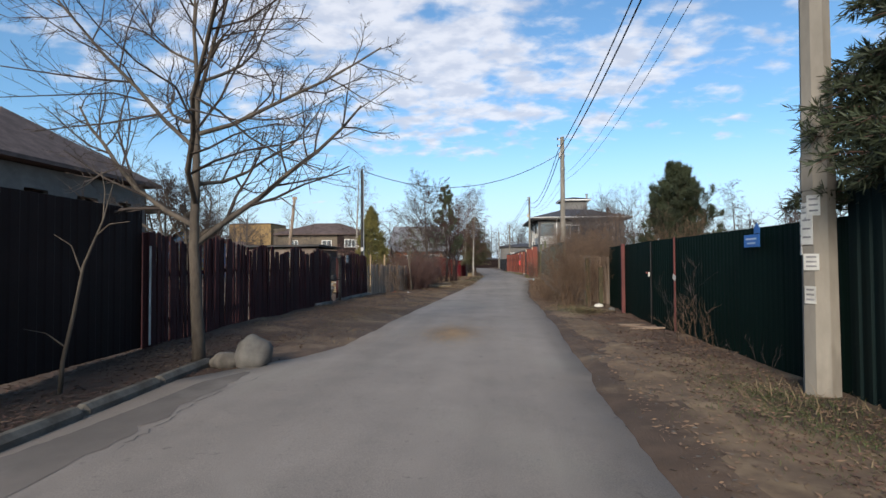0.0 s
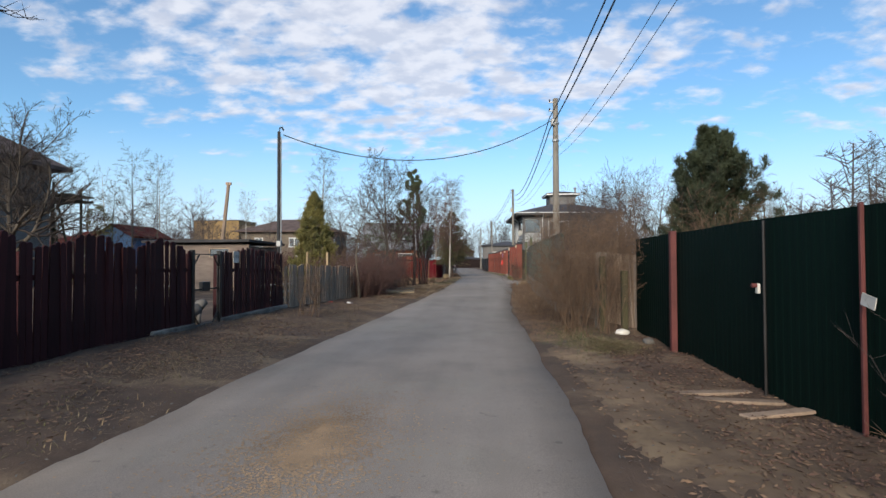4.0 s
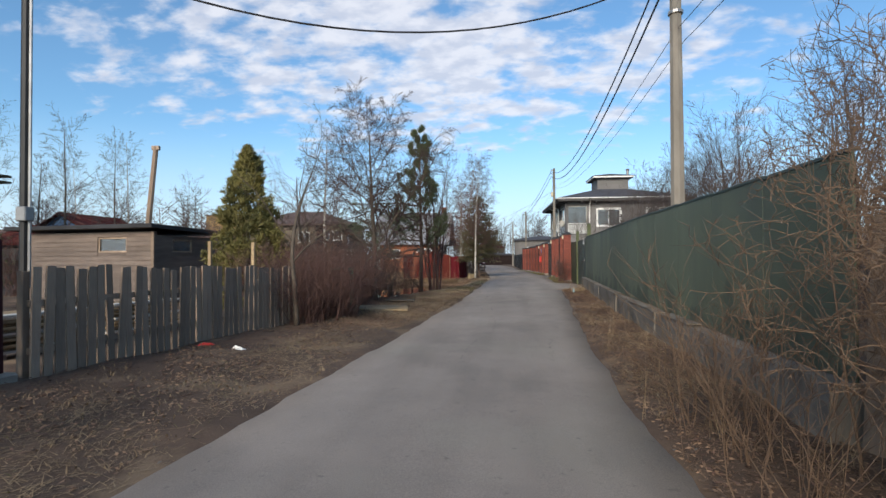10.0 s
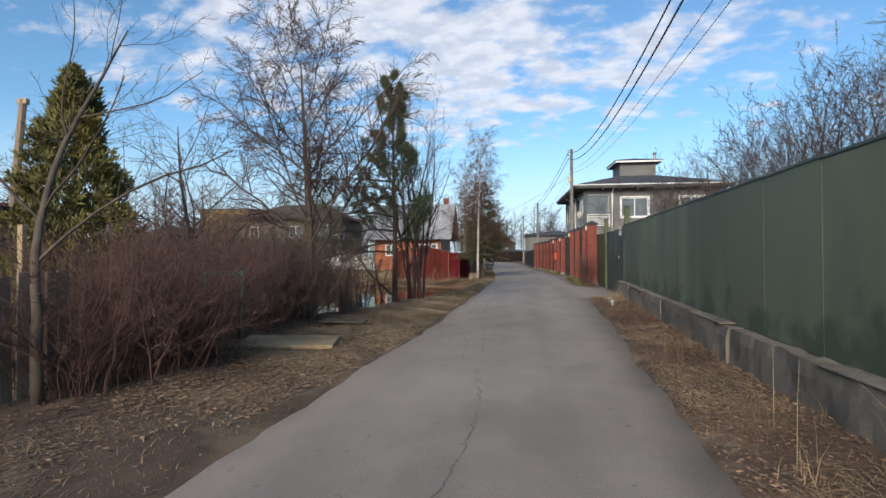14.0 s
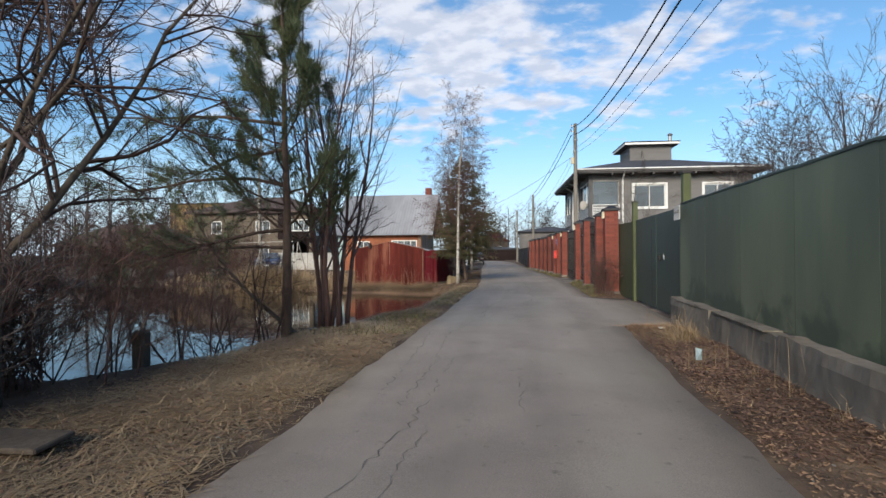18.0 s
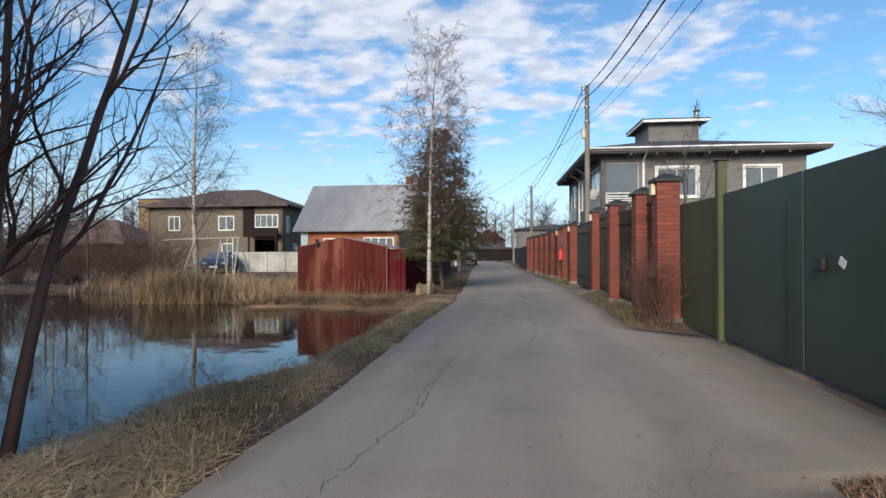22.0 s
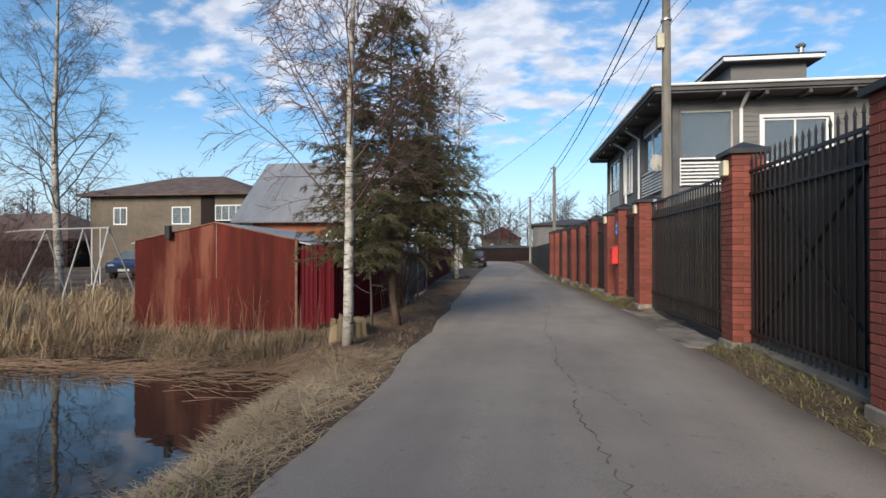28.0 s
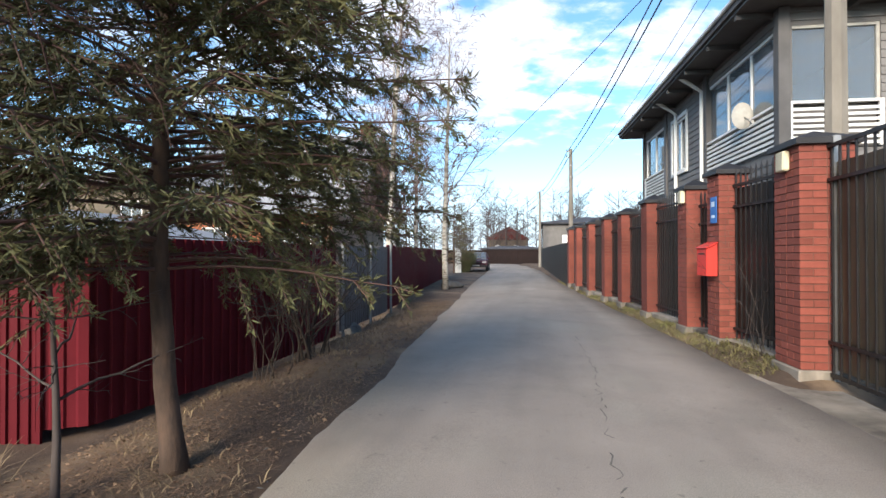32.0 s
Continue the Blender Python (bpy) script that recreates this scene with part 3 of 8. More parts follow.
def build_road():
    ys = np.concatenate([np.arange(-40, -6, 1.0), np.arange(-6, 70, 0.2), np.arange(70, 150, 1.0)])
    rng = np.random.default_rng(5)
    jag = lambda n: np.convolve(rng.normal(0, 0.06, n + 8), np.ones(7) / 7, "same")[4:-4] + rng.normal(0, 0.005, n)  # noqa: E731
    L, R = road_left(ys) + jag(len(ys)), road_right(ys) + jag(len(ys))
    n = 15
    u = np.linspace(0, 1, n)
    X = L[:, None] + (R - L)[:, None] * u[None]
    Z = np.full_like(X, 0.02) + 0.025 * np.sin(np.pi * u)[None] + 0.006 * np.sin(X * 1.3 + ys[:, None] * 0.8)
    Z[:, 0] = Z[:, -1] = -0.08
    X[:, 1], X[:, -2] = L + 0.015, R - 0.015
    v = np.stack([X, np.repeat(ys[:, None], n, 1), Z], -1).reshape(-1, 3)
    i = np.arange(len(ys) * n).reshape(len(ys), n)
    f = np.stack([i[:-1, :-1], i[:-1, 1:], i[1:, 1:], i[1:, :-1]], -1).reshape(-1, 4)
    ob = raw_mesh("road", v, f, ASPHALT, smooth=True)
    return tagged(ob, "worn pale grey asphalt lane with fine cracks", "road", kind="structure")


road = build_road()


def apron(name, poly, z, material, label):
    rng = random.Random(len(name))
    pts = []
    for i, (x, y) in enumerate(poly):
        x1, y1 = poly[(i + 1) % len(poly)]
        for k in range(8):
            t = k / 8
            pts.append((x + (x1 - x) * t + rng.uniform(-0.04, 0.04), y + (y1 - y) * t + rng.uniform(-0.04, 0.04)))
    return tagged(part(name, Mesh().slab(pts, -0.1, z), material), label, "driveway", kind="structure")


apron("driveway_iron_gate", [(2.3, 50.2), (2.85, 50.2), (2.8, 54.6), (2.15, 55.1)], 0.028, OLD_CONCRETE, "grey concrete ramp before the iron gate")


def road_crack(points, seed, width=0.006):
    rng = random.Random(seed)
    v, f = [], []
    pts = []
    for (x0, y0), (x1, y1) in zip(points, points[1:]):
        n = max(2, int(math.hypot(x1 - x0, y1 - y0) / 0.07))
        for k in range(n):
            t = k / n
            pts.append((x0 + (x1 - x0) * t + rng.uniform(-0.034, 0.034), y0 + (y1 - y0) * t + rng.uniform(-0.022, 0.022)))
    for k, (x, y) in enumerate(pts):
        w = width * rng.uniform(0.3, 1.3) * min(1, k / 3, (len(pts) - 1 - k) / 3)
        l, r = float(road_left(y)), float(road_right(y))
        z = 0.0235 + 0.025 * math.sin(math.pi * min(1, max(0, (x - l) / (r - l)))) + 0.006 * math.sin(x * 1.3 + y * 0.8)
        v += [(x - w, y - w * 0.3, z), (x + w, y + w * 0.3, z)]
    f = [(2 * k, 2 * k + 1, 2 * k + 3, 2 * k + 2) for k in range(len(pts) - 1) if rng.random() > 0.12]
    return raw_mesh("crack", v, f, CRACK, road)


for k, line in enumerate([
        [(-0.55, 21.2), (-0.5, 22.5), (-0.25, 23.6), (-0.2, 25.0)], [(-0.2, 25.0), (-0.35, 26.5)],
        [(-0.6, 26.9), (-0.62, 28.0), (-0.85, 29.0), (-0.55, 30.8), (-0.5, 33.5)], [(-0.35, 27.0), (-0.42, 28.2), (-0.5, 29.4), (-0.4, 31.0)],
        [(1.35, 27.5), (1.45, 28.6), (1.35, 29.6)], [(-0.75, 31.2), (-0.7, 33.0), (-0.85, 35.2), (-0.45, 37.6), (-0.4, 40)],
        [(-1.0, 31.5), (-1.05, 33.5), (-1.2, 36)], [(0.3, 31.2), (0.28, 32.6)], [(-0.5, 37.5), (-0.45, 39.5), (-0.15, 41.2)],
        [(-0.95, 46.46), (-0.2, 46.42), (0.48, 46.62), (1.13, 46.5), (1.9, 46.4)], [(0.5, 53.0), (0.62, 55.0), (0.55, 57.5)],
        [(0.7, 43.2), (1.05, 42.3)], [(-1.0, 43.3), (-0.85, 44.2), (-1.1, 45)], [(0.55, 48.2), (0.95, 47.2), (1.1, 46.4)], [(-0.9, 41.8), (-0.64, 39.94), (-0.69, 39.27), (-0.85, 38.5)],
        [(-1.3, 48.6), (-1.1, 49.4), (-1.2, 50.2)], [(0.9, 35.1), (1.3, 36.4), (1.9, 37.4)], [(0.6, 21.3), (0.75, 23.4)], [(-1.9, 17.2), (-1.8, 18.1)]]):
    road_crack(line, k, 0.0044)
road_crack([(0.55, 40.8), (0.72, 42.2), (0.6, 43.9), (0.7, 45.6), (0.52, 47.1), (0.59, 47.5), (0.6, 48.0), (0.5, 48.4), (0.51, 50.2), (0.42, 51.2), (0.5, 53.0)], 51, 0.0085)
road_crack([(2.22, 42.0), (2.28, 41.3), (2.24, 40.28), (2.39, 39.76), (2.5, 39.2)], 52, 0.008)
road_crack([(-2.62, 3.3), (-2.69, 3.94), (-2.8, 4.6), (-2.74, 5.24), (-2.62, 5.9)], 50, 0.008)


def dust_patch(cx, cy, rx, ry, seed):
    """Thin blown sand lying on the asphalt in loose flecks."""
    rng = np.random.default_rng(seed)
    n = 7000
    a, r = rng.uniform(0, 2 * np.pi, n), np.abs(rng.normal(0, 0.5, n))
    x, y = cx + rx * r * np.cos(a), cy + ry * r * np.sin(a)
    s = rng.uniform(0.003, 0.011, n)
    L, R = road_left(y), road_right(y)
    z = 0.024 + 0.025 * np.sin(np.pi * np.clip((x - L) / (R - L), 0, 1)) + 0.006 * np.sin(x * 1.3 + y * 0.8)
    v = np.stack([np.stack([x + s * np.cos(t + a), y + s * np.sin(t + a), z], -1) for t in (0, 1.6, 3.1, 4.7)], 1).reshape(-1, 3)
    return tagged(raw_mesh("sand_dust", v, np.arange(4 * n).reshape(-1, 4), SAND), "loose pale sand blown over the asphalt", "sand", kind="stuff")


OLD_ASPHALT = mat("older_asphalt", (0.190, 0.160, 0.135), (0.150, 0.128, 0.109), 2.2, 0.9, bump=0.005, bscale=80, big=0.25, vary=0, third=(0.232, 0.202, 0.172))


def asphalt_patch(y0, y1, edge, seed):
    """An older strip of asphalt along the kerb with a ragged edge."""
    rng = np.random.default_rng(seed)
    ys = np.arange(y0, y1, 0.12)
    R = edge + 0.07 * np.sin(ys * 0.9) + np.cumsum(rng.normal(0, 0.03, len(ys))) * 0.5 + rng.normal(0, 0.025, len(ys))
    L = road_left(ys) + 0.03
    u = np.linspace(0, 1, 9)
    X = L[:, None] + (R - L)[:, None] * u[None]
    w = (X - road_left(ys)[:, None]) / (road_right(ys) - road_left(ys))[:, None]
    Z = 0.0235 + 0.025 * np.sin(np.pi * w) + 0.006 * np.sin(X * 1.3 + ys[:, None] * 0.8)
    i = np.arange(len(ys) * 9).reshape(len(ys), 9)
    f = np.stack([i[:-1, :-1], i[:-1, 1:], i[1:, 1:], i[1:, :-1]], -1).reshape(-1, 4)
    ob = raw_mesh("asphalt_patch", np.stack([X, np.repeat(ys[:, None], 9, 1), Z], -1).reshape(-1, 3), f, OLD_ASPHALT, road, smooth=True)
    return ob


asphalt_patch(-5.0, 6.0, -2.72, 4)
dust_patch(-0.85, 9.7, 1.0, 1.9, 1)
dust_patch(-0.8, 9.2, 0.6, 1.2, 3)

water = Mesh()
water.quad((-29, 29, WATER_Z), (-1.8, 29, WATER_Z), (-1.8, 57, WATER_Z), (-29, 57, WATER_Z))
tagged(part("water", water, WATER), "still dark brown pond water reflecting the sky", "pond", kind="structure")


# ---- fences ----
def corrugated(length, h, pitch=0.2, depth=0.018, thick=0.002):
    """A profiled steel sheet along x, standing on z = 0, its face towards -y."""
    n = int(length / pitch)
    xs, ys = [], []
    for k in range(n + 1):
        x0 = k * length / max(n, 1)
        for dx_, dy_ in ((0, 0), (0.45, 0), (0.55, -1), (0.9, -1)):
            x = x0 + dx_ * length / max(n, 1)
            if x <= length + 1e-6:
                xs.append(x), ys.append(dy_ * depth)
    m = len(xs)
    v = [(x, y, z) for z in (0, h) for x, y in zip(xs, ys)] + [(x, y + thick, z) for z in (0, h) for x, y in zip(xs, ys)]
    f = [(i, i + 1, m + i + 1, m + i) for i in range(m - 1)] + [(2 * m + i + 1, 2 * m + i, 3 * m + i, 3 * m + i + 1) for i in range(m - 1)]
    f += [(m + i, m + i + 1, 3 * m + i + 1, 3 * m + i) for i in range(m - 1)] + [(0, m, 3 * m, 2 * m), (m - 1, 3 * m - 1, 4 * m - 1, 2 * m - 1)[::-1]]
    return Mesh().add(v, f)


def along(p, q):
    """Length and turn (degrees) of the way from p to q."""
    return math.hypot(q[0] - p[0], q[1] - p[1]), math.degrees(math.atan2(q[1] - p[1], q[0] - p[0]))


def sheet_fence(name, line, h, material, label, group="", width=1.15, pitch=0.2, depth=0.018, z=None, rails=False, face=1):
    """Profiled sheets hung side by side along a line; face -1 turns the ribs to the other side."""
    top = thing(name, (line[0][0], line[0][1], 0), label, "fence", group)
    rng = random.Random(name + str(line[0]))
    inv = Matrix.Translation((-line[0][0], -line[0][1], 0))
    for p, q in zip(line, line[1:]):
        L, a = along(p, q)
        n = max(1, round(L / width))
        me = corrugated(L / n + 0.02, h, pitch, depth).data("sheet")
        me.materials.append(material)
        for k in range(n):
            x, y = p[0] + (q[0] - p[0]) * k / n, p[1] + (q[1] - p[1]) * k / n
            zz0 = (float(land(x, y)) if z is None else z) + rng.uniform(-0.008, 0.008)
            m = pose(x, y, zz0 + 0.02, 0, 0, a) @ pose(0, 0.003 * (k % 2), 0)
            if face < 0:
                m = m @ pose(L / n, 0, 0, 0, 0, 180)
            piece("sheet", me, inv @ m, top)
        if rails:
            for zr in (0.35, h - 0.3):
                zb = float(land(*p)) if z is None else z
                part("rail", Mesh().box((0, 0, 0), (L, 0.03, 0.04)), IRON, top).matrix_local = inv @ pose((p[0] + q[0]) / 2, (p[1] + q[1]) / 2, zb + zr, 0, 0, a) @ pose(0, 0.035 * face, 0)
    return top


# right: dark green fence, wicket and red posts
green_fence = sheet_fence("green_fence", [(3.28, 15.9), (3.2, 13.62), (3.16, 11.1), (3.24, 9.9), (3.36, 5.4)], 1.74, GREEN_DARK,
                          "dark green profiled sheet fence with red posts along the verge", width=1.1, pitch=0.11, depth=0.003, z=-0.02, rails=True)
for x, y, w in ((3.14, 13.6, 0.085), (3.19, 9.88, 0.032)):
    part("post", Mesh().box((x - 3.28, y - 15.9, 0.86), (w, w, 1.8), b=0.006), POST_RED, green_fence, "faded red square steel post")
part("gate_edge", Mesh().tube([(3.12 - 3.28, 11.1 - 15.9, 0), (3.12 - 3.28, 11.1 - 15.9, 1.72)], 0.014, 6), IRON, green_fence, "black steel edge of the wicket")
lockp = part("latch", Mesh().box((-0.18, -4.72, 1.05), (0.03, 0.05, 0.1), b=0.006), PAPER, green_fence, "worn latch plate")
part("knob", Mesh().tube([(-0.24, -4.72, 1.08), (-0.19, -4.72, 1.08)], 0.022, 8), POST_RED, lockp)
part("plate", Mesh().box((-0.14, -6.15, 1.03), (0.008, 0.14, 0.09), rx=0.25), PAPER, green_fence, "small white card on the sheet")
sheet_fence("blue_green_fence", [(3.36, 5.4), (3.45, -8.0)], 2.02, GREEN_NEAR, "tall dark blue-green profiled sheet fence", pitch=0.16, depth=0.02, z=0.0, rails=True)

# sign on the green fence
sg = thing("street_sign", (3.21, 7.0, 1.60), "small blue street sign with a house shape on a green fence", "sign", rz=-90)
part("board", Mesh().box((0, 0, -0.03), (0.40, 0.012, 0.16), b=0.004), SIGN_BLUE, sg)
part("house_shape", Mesh().add([(0.20, -0.007, 0.06), (0.07, -0.007, 0.06), (0.07, -0.007, 0.12), (0.135, -0.007, 0.19), (0.20, -0.007, 0.12),
                                (0.20, 0.007, 0.06), (0.07, 0.007, 0.06), (0.07, 0.007, 0.12), (0.135, 0.007, 0.19), (0.20, 0.007, 0.12)],
                               [(0, 1, 2, 3, 4), (9, 8, 7, 6, 5), (0, 5, 6, 1), (1, 6, 7, 2), (2, 7, 8, 3), (3, 8, 9, 4), (4, 9, 5, 0)]), SIGN_BLUE, sg)
for k in range(2):
    part("lettering", Mesh().box((0.0, -0.0085, -0.005 - 0.055 * k), (0.27 - 0.06 * k, 0.004, 0.022)), SIGN_PALE, sg)

def rough_block(L, t, h, seed):
    """A cast wall block with lumpy faces and a worn uneven top."""
    nx, nz = max(4, int(L / 0.11)), 5
    off = Vector((seed * 1.7, seed * 0.3, 0))
    m = Mesh()
    vs, fs = [], []
    for sd in (-1, 1):
        for k in range(nz + 1):
            for i in range(nx + 1):
                x, z = -L / 2 + L * i / nx, h * k / nz
                d = 0.022 * noise.noise(Vector((x * 2.2, sd, z * 3)) + off) + 0.012 * noise.noise(Vector((x * 9, sd, z * 9)) + off)
                dz = 0.03 * noise.noise(Vector((x * 3.1, 5, 1)) + off) if k == nz else 0.0
                vs.append((x, sd * (t / 2 + d - (0.012 if k == nz else 0)), z + dz))
    c = (nx + 1) * (nz + 1)
    at_ = lambda sd, k, i: sd * c + k * (nx + 1) + i  # noqa: E731
    for k in range(nz):
        for i in range(nx):
            fs.append((at_(0, k, i), at_(0, k, i + 1), at_(0, k + 1, i + 1), at_(0, k + 1, i)))
            fs.append((at_(1, k, i + 1), at_(1, k, i), at_(1, k + 1, i), at_(1, k + 1, i + 1)))
    for i in range(nx):
        fs.append((at_(0, nz, i), at_(0, nz, i + 1), at_(1, nz, i + 1), at_(1, nz, i)))
    for k in range(nz):
        for i in (0, nx):
            fs.append((at_(0, k, i), at_(0, k + 1, i), at_(1, k + 1, i), at_(1, k, i)))
    return m.add(vs, fs)


def dirt_patch(cx, cy, rx, ry, seed):
    """Bare trodden earth with a ragged outline, sunk into the verge at its rim."""
    v, f = [], []
    R, A = 7, 40
    for k in range(R + 1):
        u = k / R
        for i in range(A):
            a = 2 * math.pi * i / A
            e = 1 + 0.28 * noise.noise(Vector((2 * math.cos(a), 2 * math.sin(a), seed * 3.1))) + 0.12 * noise.noise(Vector((6 * math.cos(a), 6 * math.sin(a), seed)))
            x, y = cx + rx * u * e * math.cos(a), cy + ry * u * e * math.sin(a)
            v.append((x, y, float(land(x, y)) + 0.007 * (1 - u ** 4) - 0.012 * u ** 6))
    for k in range(R):
        for i in range(A):
            f.append((k * A + i, k * A + (i + 1) % A, (k + 1) * A + (i + 1) % A, (k + 1) * A + i))
    tagged(raw_mesh("dirt_patch", v, f, EARTH, smooth=True), "bare sandy trodden earth beside the lane", "ground", kind="structure")


for k, pq in enumerate([(1.95, 6.6, 0.75, 2.6), (2.05, 10.4, 0.8, 2.2), (2.1, 3.2, 0.7, 1.5), (1.8, 13.2, 0.5, 1.4)]):
    dirt_patch(*pq, k)

# right: olive green fence on a concrete plinth
F2 = [(2.25, 18.4), (2.32, 21.0), (2.42, 25.0), (2.62, 28.5), (2.86, 32.5), (3.06, 36.75)]
f2 = thing("green_panel_fence", (2.25, 18.4, 0), "olive green flat panel fence with damp stains on concrete base", "fence")
plinth = Mesh()
rngf = random.Random(3)
for p, q in zip(F2, F2[1:]):
    L, a = along(p, q)
    n = max(1, round(L / 1.3))
    for k in range(n):
        x, y = p[0] + (q[0] - p[0]) * (k + 0.5) / n, p[1] + (q[1] - p[1]) * (k + 0.5) / n
        w = L / n
        t = (y - 18.4) / 18.4
        top = 2.0 + 0.17 * t
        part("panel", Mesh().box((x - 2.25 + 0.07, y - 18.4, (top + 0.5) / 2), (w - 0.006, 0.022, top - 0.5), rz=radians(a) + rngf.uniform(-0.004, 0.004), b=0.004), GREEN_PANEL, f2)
        part("top_rail", Mesh().box((x - 2.25 + 0.075, y - 18.4, top + 0.012), (w + 0.004, 0.05, 0.024), rz=radians(a)), GATE_GREEN, f2)
    L2 = L / n
    nn = max(1, round(L / 2.2))
    for k in range(nn):
        x, y = p[0] + (q[0] - p[0]) * (k + 0.5) / nn, p[1] + (q[1] - p[1]) * (k + 0.5) / nn
        bl_ = part("base_block", rough_block(L / nn - 0.012, 0.25, 0.56 + rngf.uniform(-0.03, 0.03), rngf.randrange(999)), OLD_CONCRETE, f2, "stained rough concrete base")
        bl_.matrix_local = pose(x - 2.25 + 0.02 + rngf.uniform(-0.015, 0.015), y - 18.4, -0.06, 0, 0, a + rngf.uniform(-0.4, 0.4))
        if rngf.random() < 0.6:
            part("capping", Mesh().box((x - 2.25 + 0.01, y - 18.4 + rngf.uniform(-0.1, 0.1), 0.508), (L / nn * rngf.uniform(0.6, 0.95), 0.262, 0.02), rz=radians(a) + rngf.uniform(-0.015, 0.015), ry=rngf.uniform(-0.008, 0.008), b=0.006), KERB, f2)

# right: green gate between two posts
gt = thing("green_gate", (3.28, 36.95, 0), "closed grey-green sheet metal driveway gate between yellow-green posts", "gate")
part("post", Mesh().box((0, 0.02, 1.37), (0.14, 0.14, 2.74), b=0.01), POST_GREEN, gt, "yellow-green square steel post")
part("post", Mesh().box((0.09, 4.6, 1.33), (0.13, 0.13, 2.66), b=0.01), POST_GREEN, gt, "yellow-green square steel post")
for y, z in ((0.02, 2.755), (4.6, 2.675)):
    part("post_cap", Mesh().box((0 if y < 1 else 0.09, y, z), (0.18, 0.18, 0.03), b=0.006), CAP, gt)
leaf1 = part("gate_leaf", Mesh().box((0.05, 1.2, 1.12), (0.03, 2.2, 2.1), rz=-0.018, b=0.005), GATE_GREEN, gt)
leaf2 = part("gate_leaf", Mesh().box((0.085, 3.42, 1.12), (0.03, 2.18, 2.1), rz=-0.018, b=0.005), GATE_GREEN, gt)
part("wicket_seam", Mesh().box((0.026, 2.6, 1.0), (0.006, 0.02, 1.7)), IRON, leaf2)
part("handle", Mesh().box((0.02, 1.95, 1.2), (0.04, 0.12, 0.12), b=0.01), CAP, leaf1)
part("tag", Mesh().box((0.028, 1.62, 1.22), (0.006, 0.1, 0.08), rx=0.5), PAPER, leaf1, "torn white paper tag")
part("side_panel", Mesh().box((0.006, 5.36, 1.1), (0.03, 1.34, 2.1), rz=0.1, b=0.005), SIDE_GREEN, gt)
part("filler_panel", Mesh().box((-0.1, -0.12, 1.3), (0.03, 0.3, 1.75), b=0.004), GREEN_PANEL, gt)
hs = thing("house_number_sign", (3.0, 36.55, 2.0), "small white house number sign with grey lettering", "sign", rz=-90)
part("plate", Mesh().box((0, 0, 0), (0.34, 0.012, 0.24), b=0.004), PAPER, hs)


def writing(text, size, m, material, parent, align="CENTER"):
    cu = bpy.data.curves.new("lettering", "FONT")
    cu.body, cu.size, cu.extrude, cu.align_x, cu.align_y = text, size, 0.002, align, "CENTER"
    tmp = bpy.data.objects.new("lettering_source", cu)
    me = bpy.data.meshes.new_from_object(tmp)
    bpy.data.objects.remove(tmp)
    me.materials.append(material)
    ob = new("lettering", me)
    ob.parent, ob.matrix_local = parent, m
    return ob


writing("Дом 26А", 0.075, pose(0, -0.009, 0.02, 90, 0, 0), INK, hs)


# left: picket fences
def plank_mesh(w, h, t, tip, material, wob=0.0):
    m = Mesh()
    top = [(-w / 2, h - tip), (-w / 4, h - tip * 0.25), (0, h), (w / 4, h - tip * 0.25), (w / 2, h - tip)]
    out = [(-w / 2, 0), *[]] + [(w / 2, 0)] + top[::-1]
    n = len(out)
    m.add([(x, -t / 2, z) for x, z in out] + [(x, t / 2, z) for x, z in out],
          [tuple(range(n)), tuple(range(2 * n - 1, n - 1, -1))] + [(i, n + i, n + (i + 1) % n, (i + 1) % n) for i in range(n)])
    me = m.data("plank")
    me.materials.append(material)
    return me


def picket_fence(name, line, height, material, label, w=0.095, gap=0.03, seed=0, arc=0.0, span=2.2, rails=(0.35, 1.05), rot=0.012, tip=0.02, base=0.0, t=0.022):
    """Planks nailed on rails; arc lifts the tops in bows of length span."""
    top = thing(name, (line[0][0], line[0][1], 0), label, "fence")
    rng = random.Random(seed)
    meshes = [plank_mesh(w * f, height * g, t, tip, material) for f in (0.93, 1.0, 1.06) for g in (0.985, 1.0, 1.015)]
    inv = Matrix.Translation((-line[0][0], -line[0][1], 0))
    s = 0.0
    for p, q in zip(line, line[1:]):
        L, a = along(p, q)
        d = 0.0
        while d < L:
            f = d / L
            x, y = p[0] + (q[0] - p[0]) * f, p[1] + (q[1] - p[1]) * f
            u = (s % span) / span
            k = 1 + (arc * math.sin(math.pi * u)) / height
            m = inv @ pose(x, y, float(land(x, y)) + base, rng.gauss(0, 0.8), rng.gauss(0, degrees_of(rot)), a) @ pose(0, 0.03 + rng.uniform(-0.004, 0.004), 0)
            ob = piece("plank", rng.choice(meshes), m, top)
            ob.scale = (1, 1, k)
            step = w + gap * rng.uniform(0.6, 1.5)
            d += step
            s += step
        for zr in rails:
            zb = float(land((p[0] + q[0]) / 2, (p[1] + q[1]) / 2)) + base
            part("rail", Mesh().box((0, 0, 0), (L, 0.045, 0.07), b=0.004), material, top).matrix_local = inv @ pose((p[0] + q[0]) / 2, (p[1] + q[1]) / 2, zb + zr, 0, 0, a) @ pose(0, -0.008, 0)
        n = max(1, round(L / span))
        for k in range(n + 1):
            x, y = p[0] + (q[0] - p[0]) * k / n, p[1] + (q[1] - p[1]) * k / n
            part("post", Mesh().box((0, 0, 0), (0.08, 0.08, height + 0.1), b=0.006), material, top).matrix_local = inv @ pose(x, y, float(land(x, y)) + base + height / 2 - 0.1, 0, 0, a) @ pose(0, -0.07, 0)
    return top


def degrees_of(r):
    return math.degrees(r)


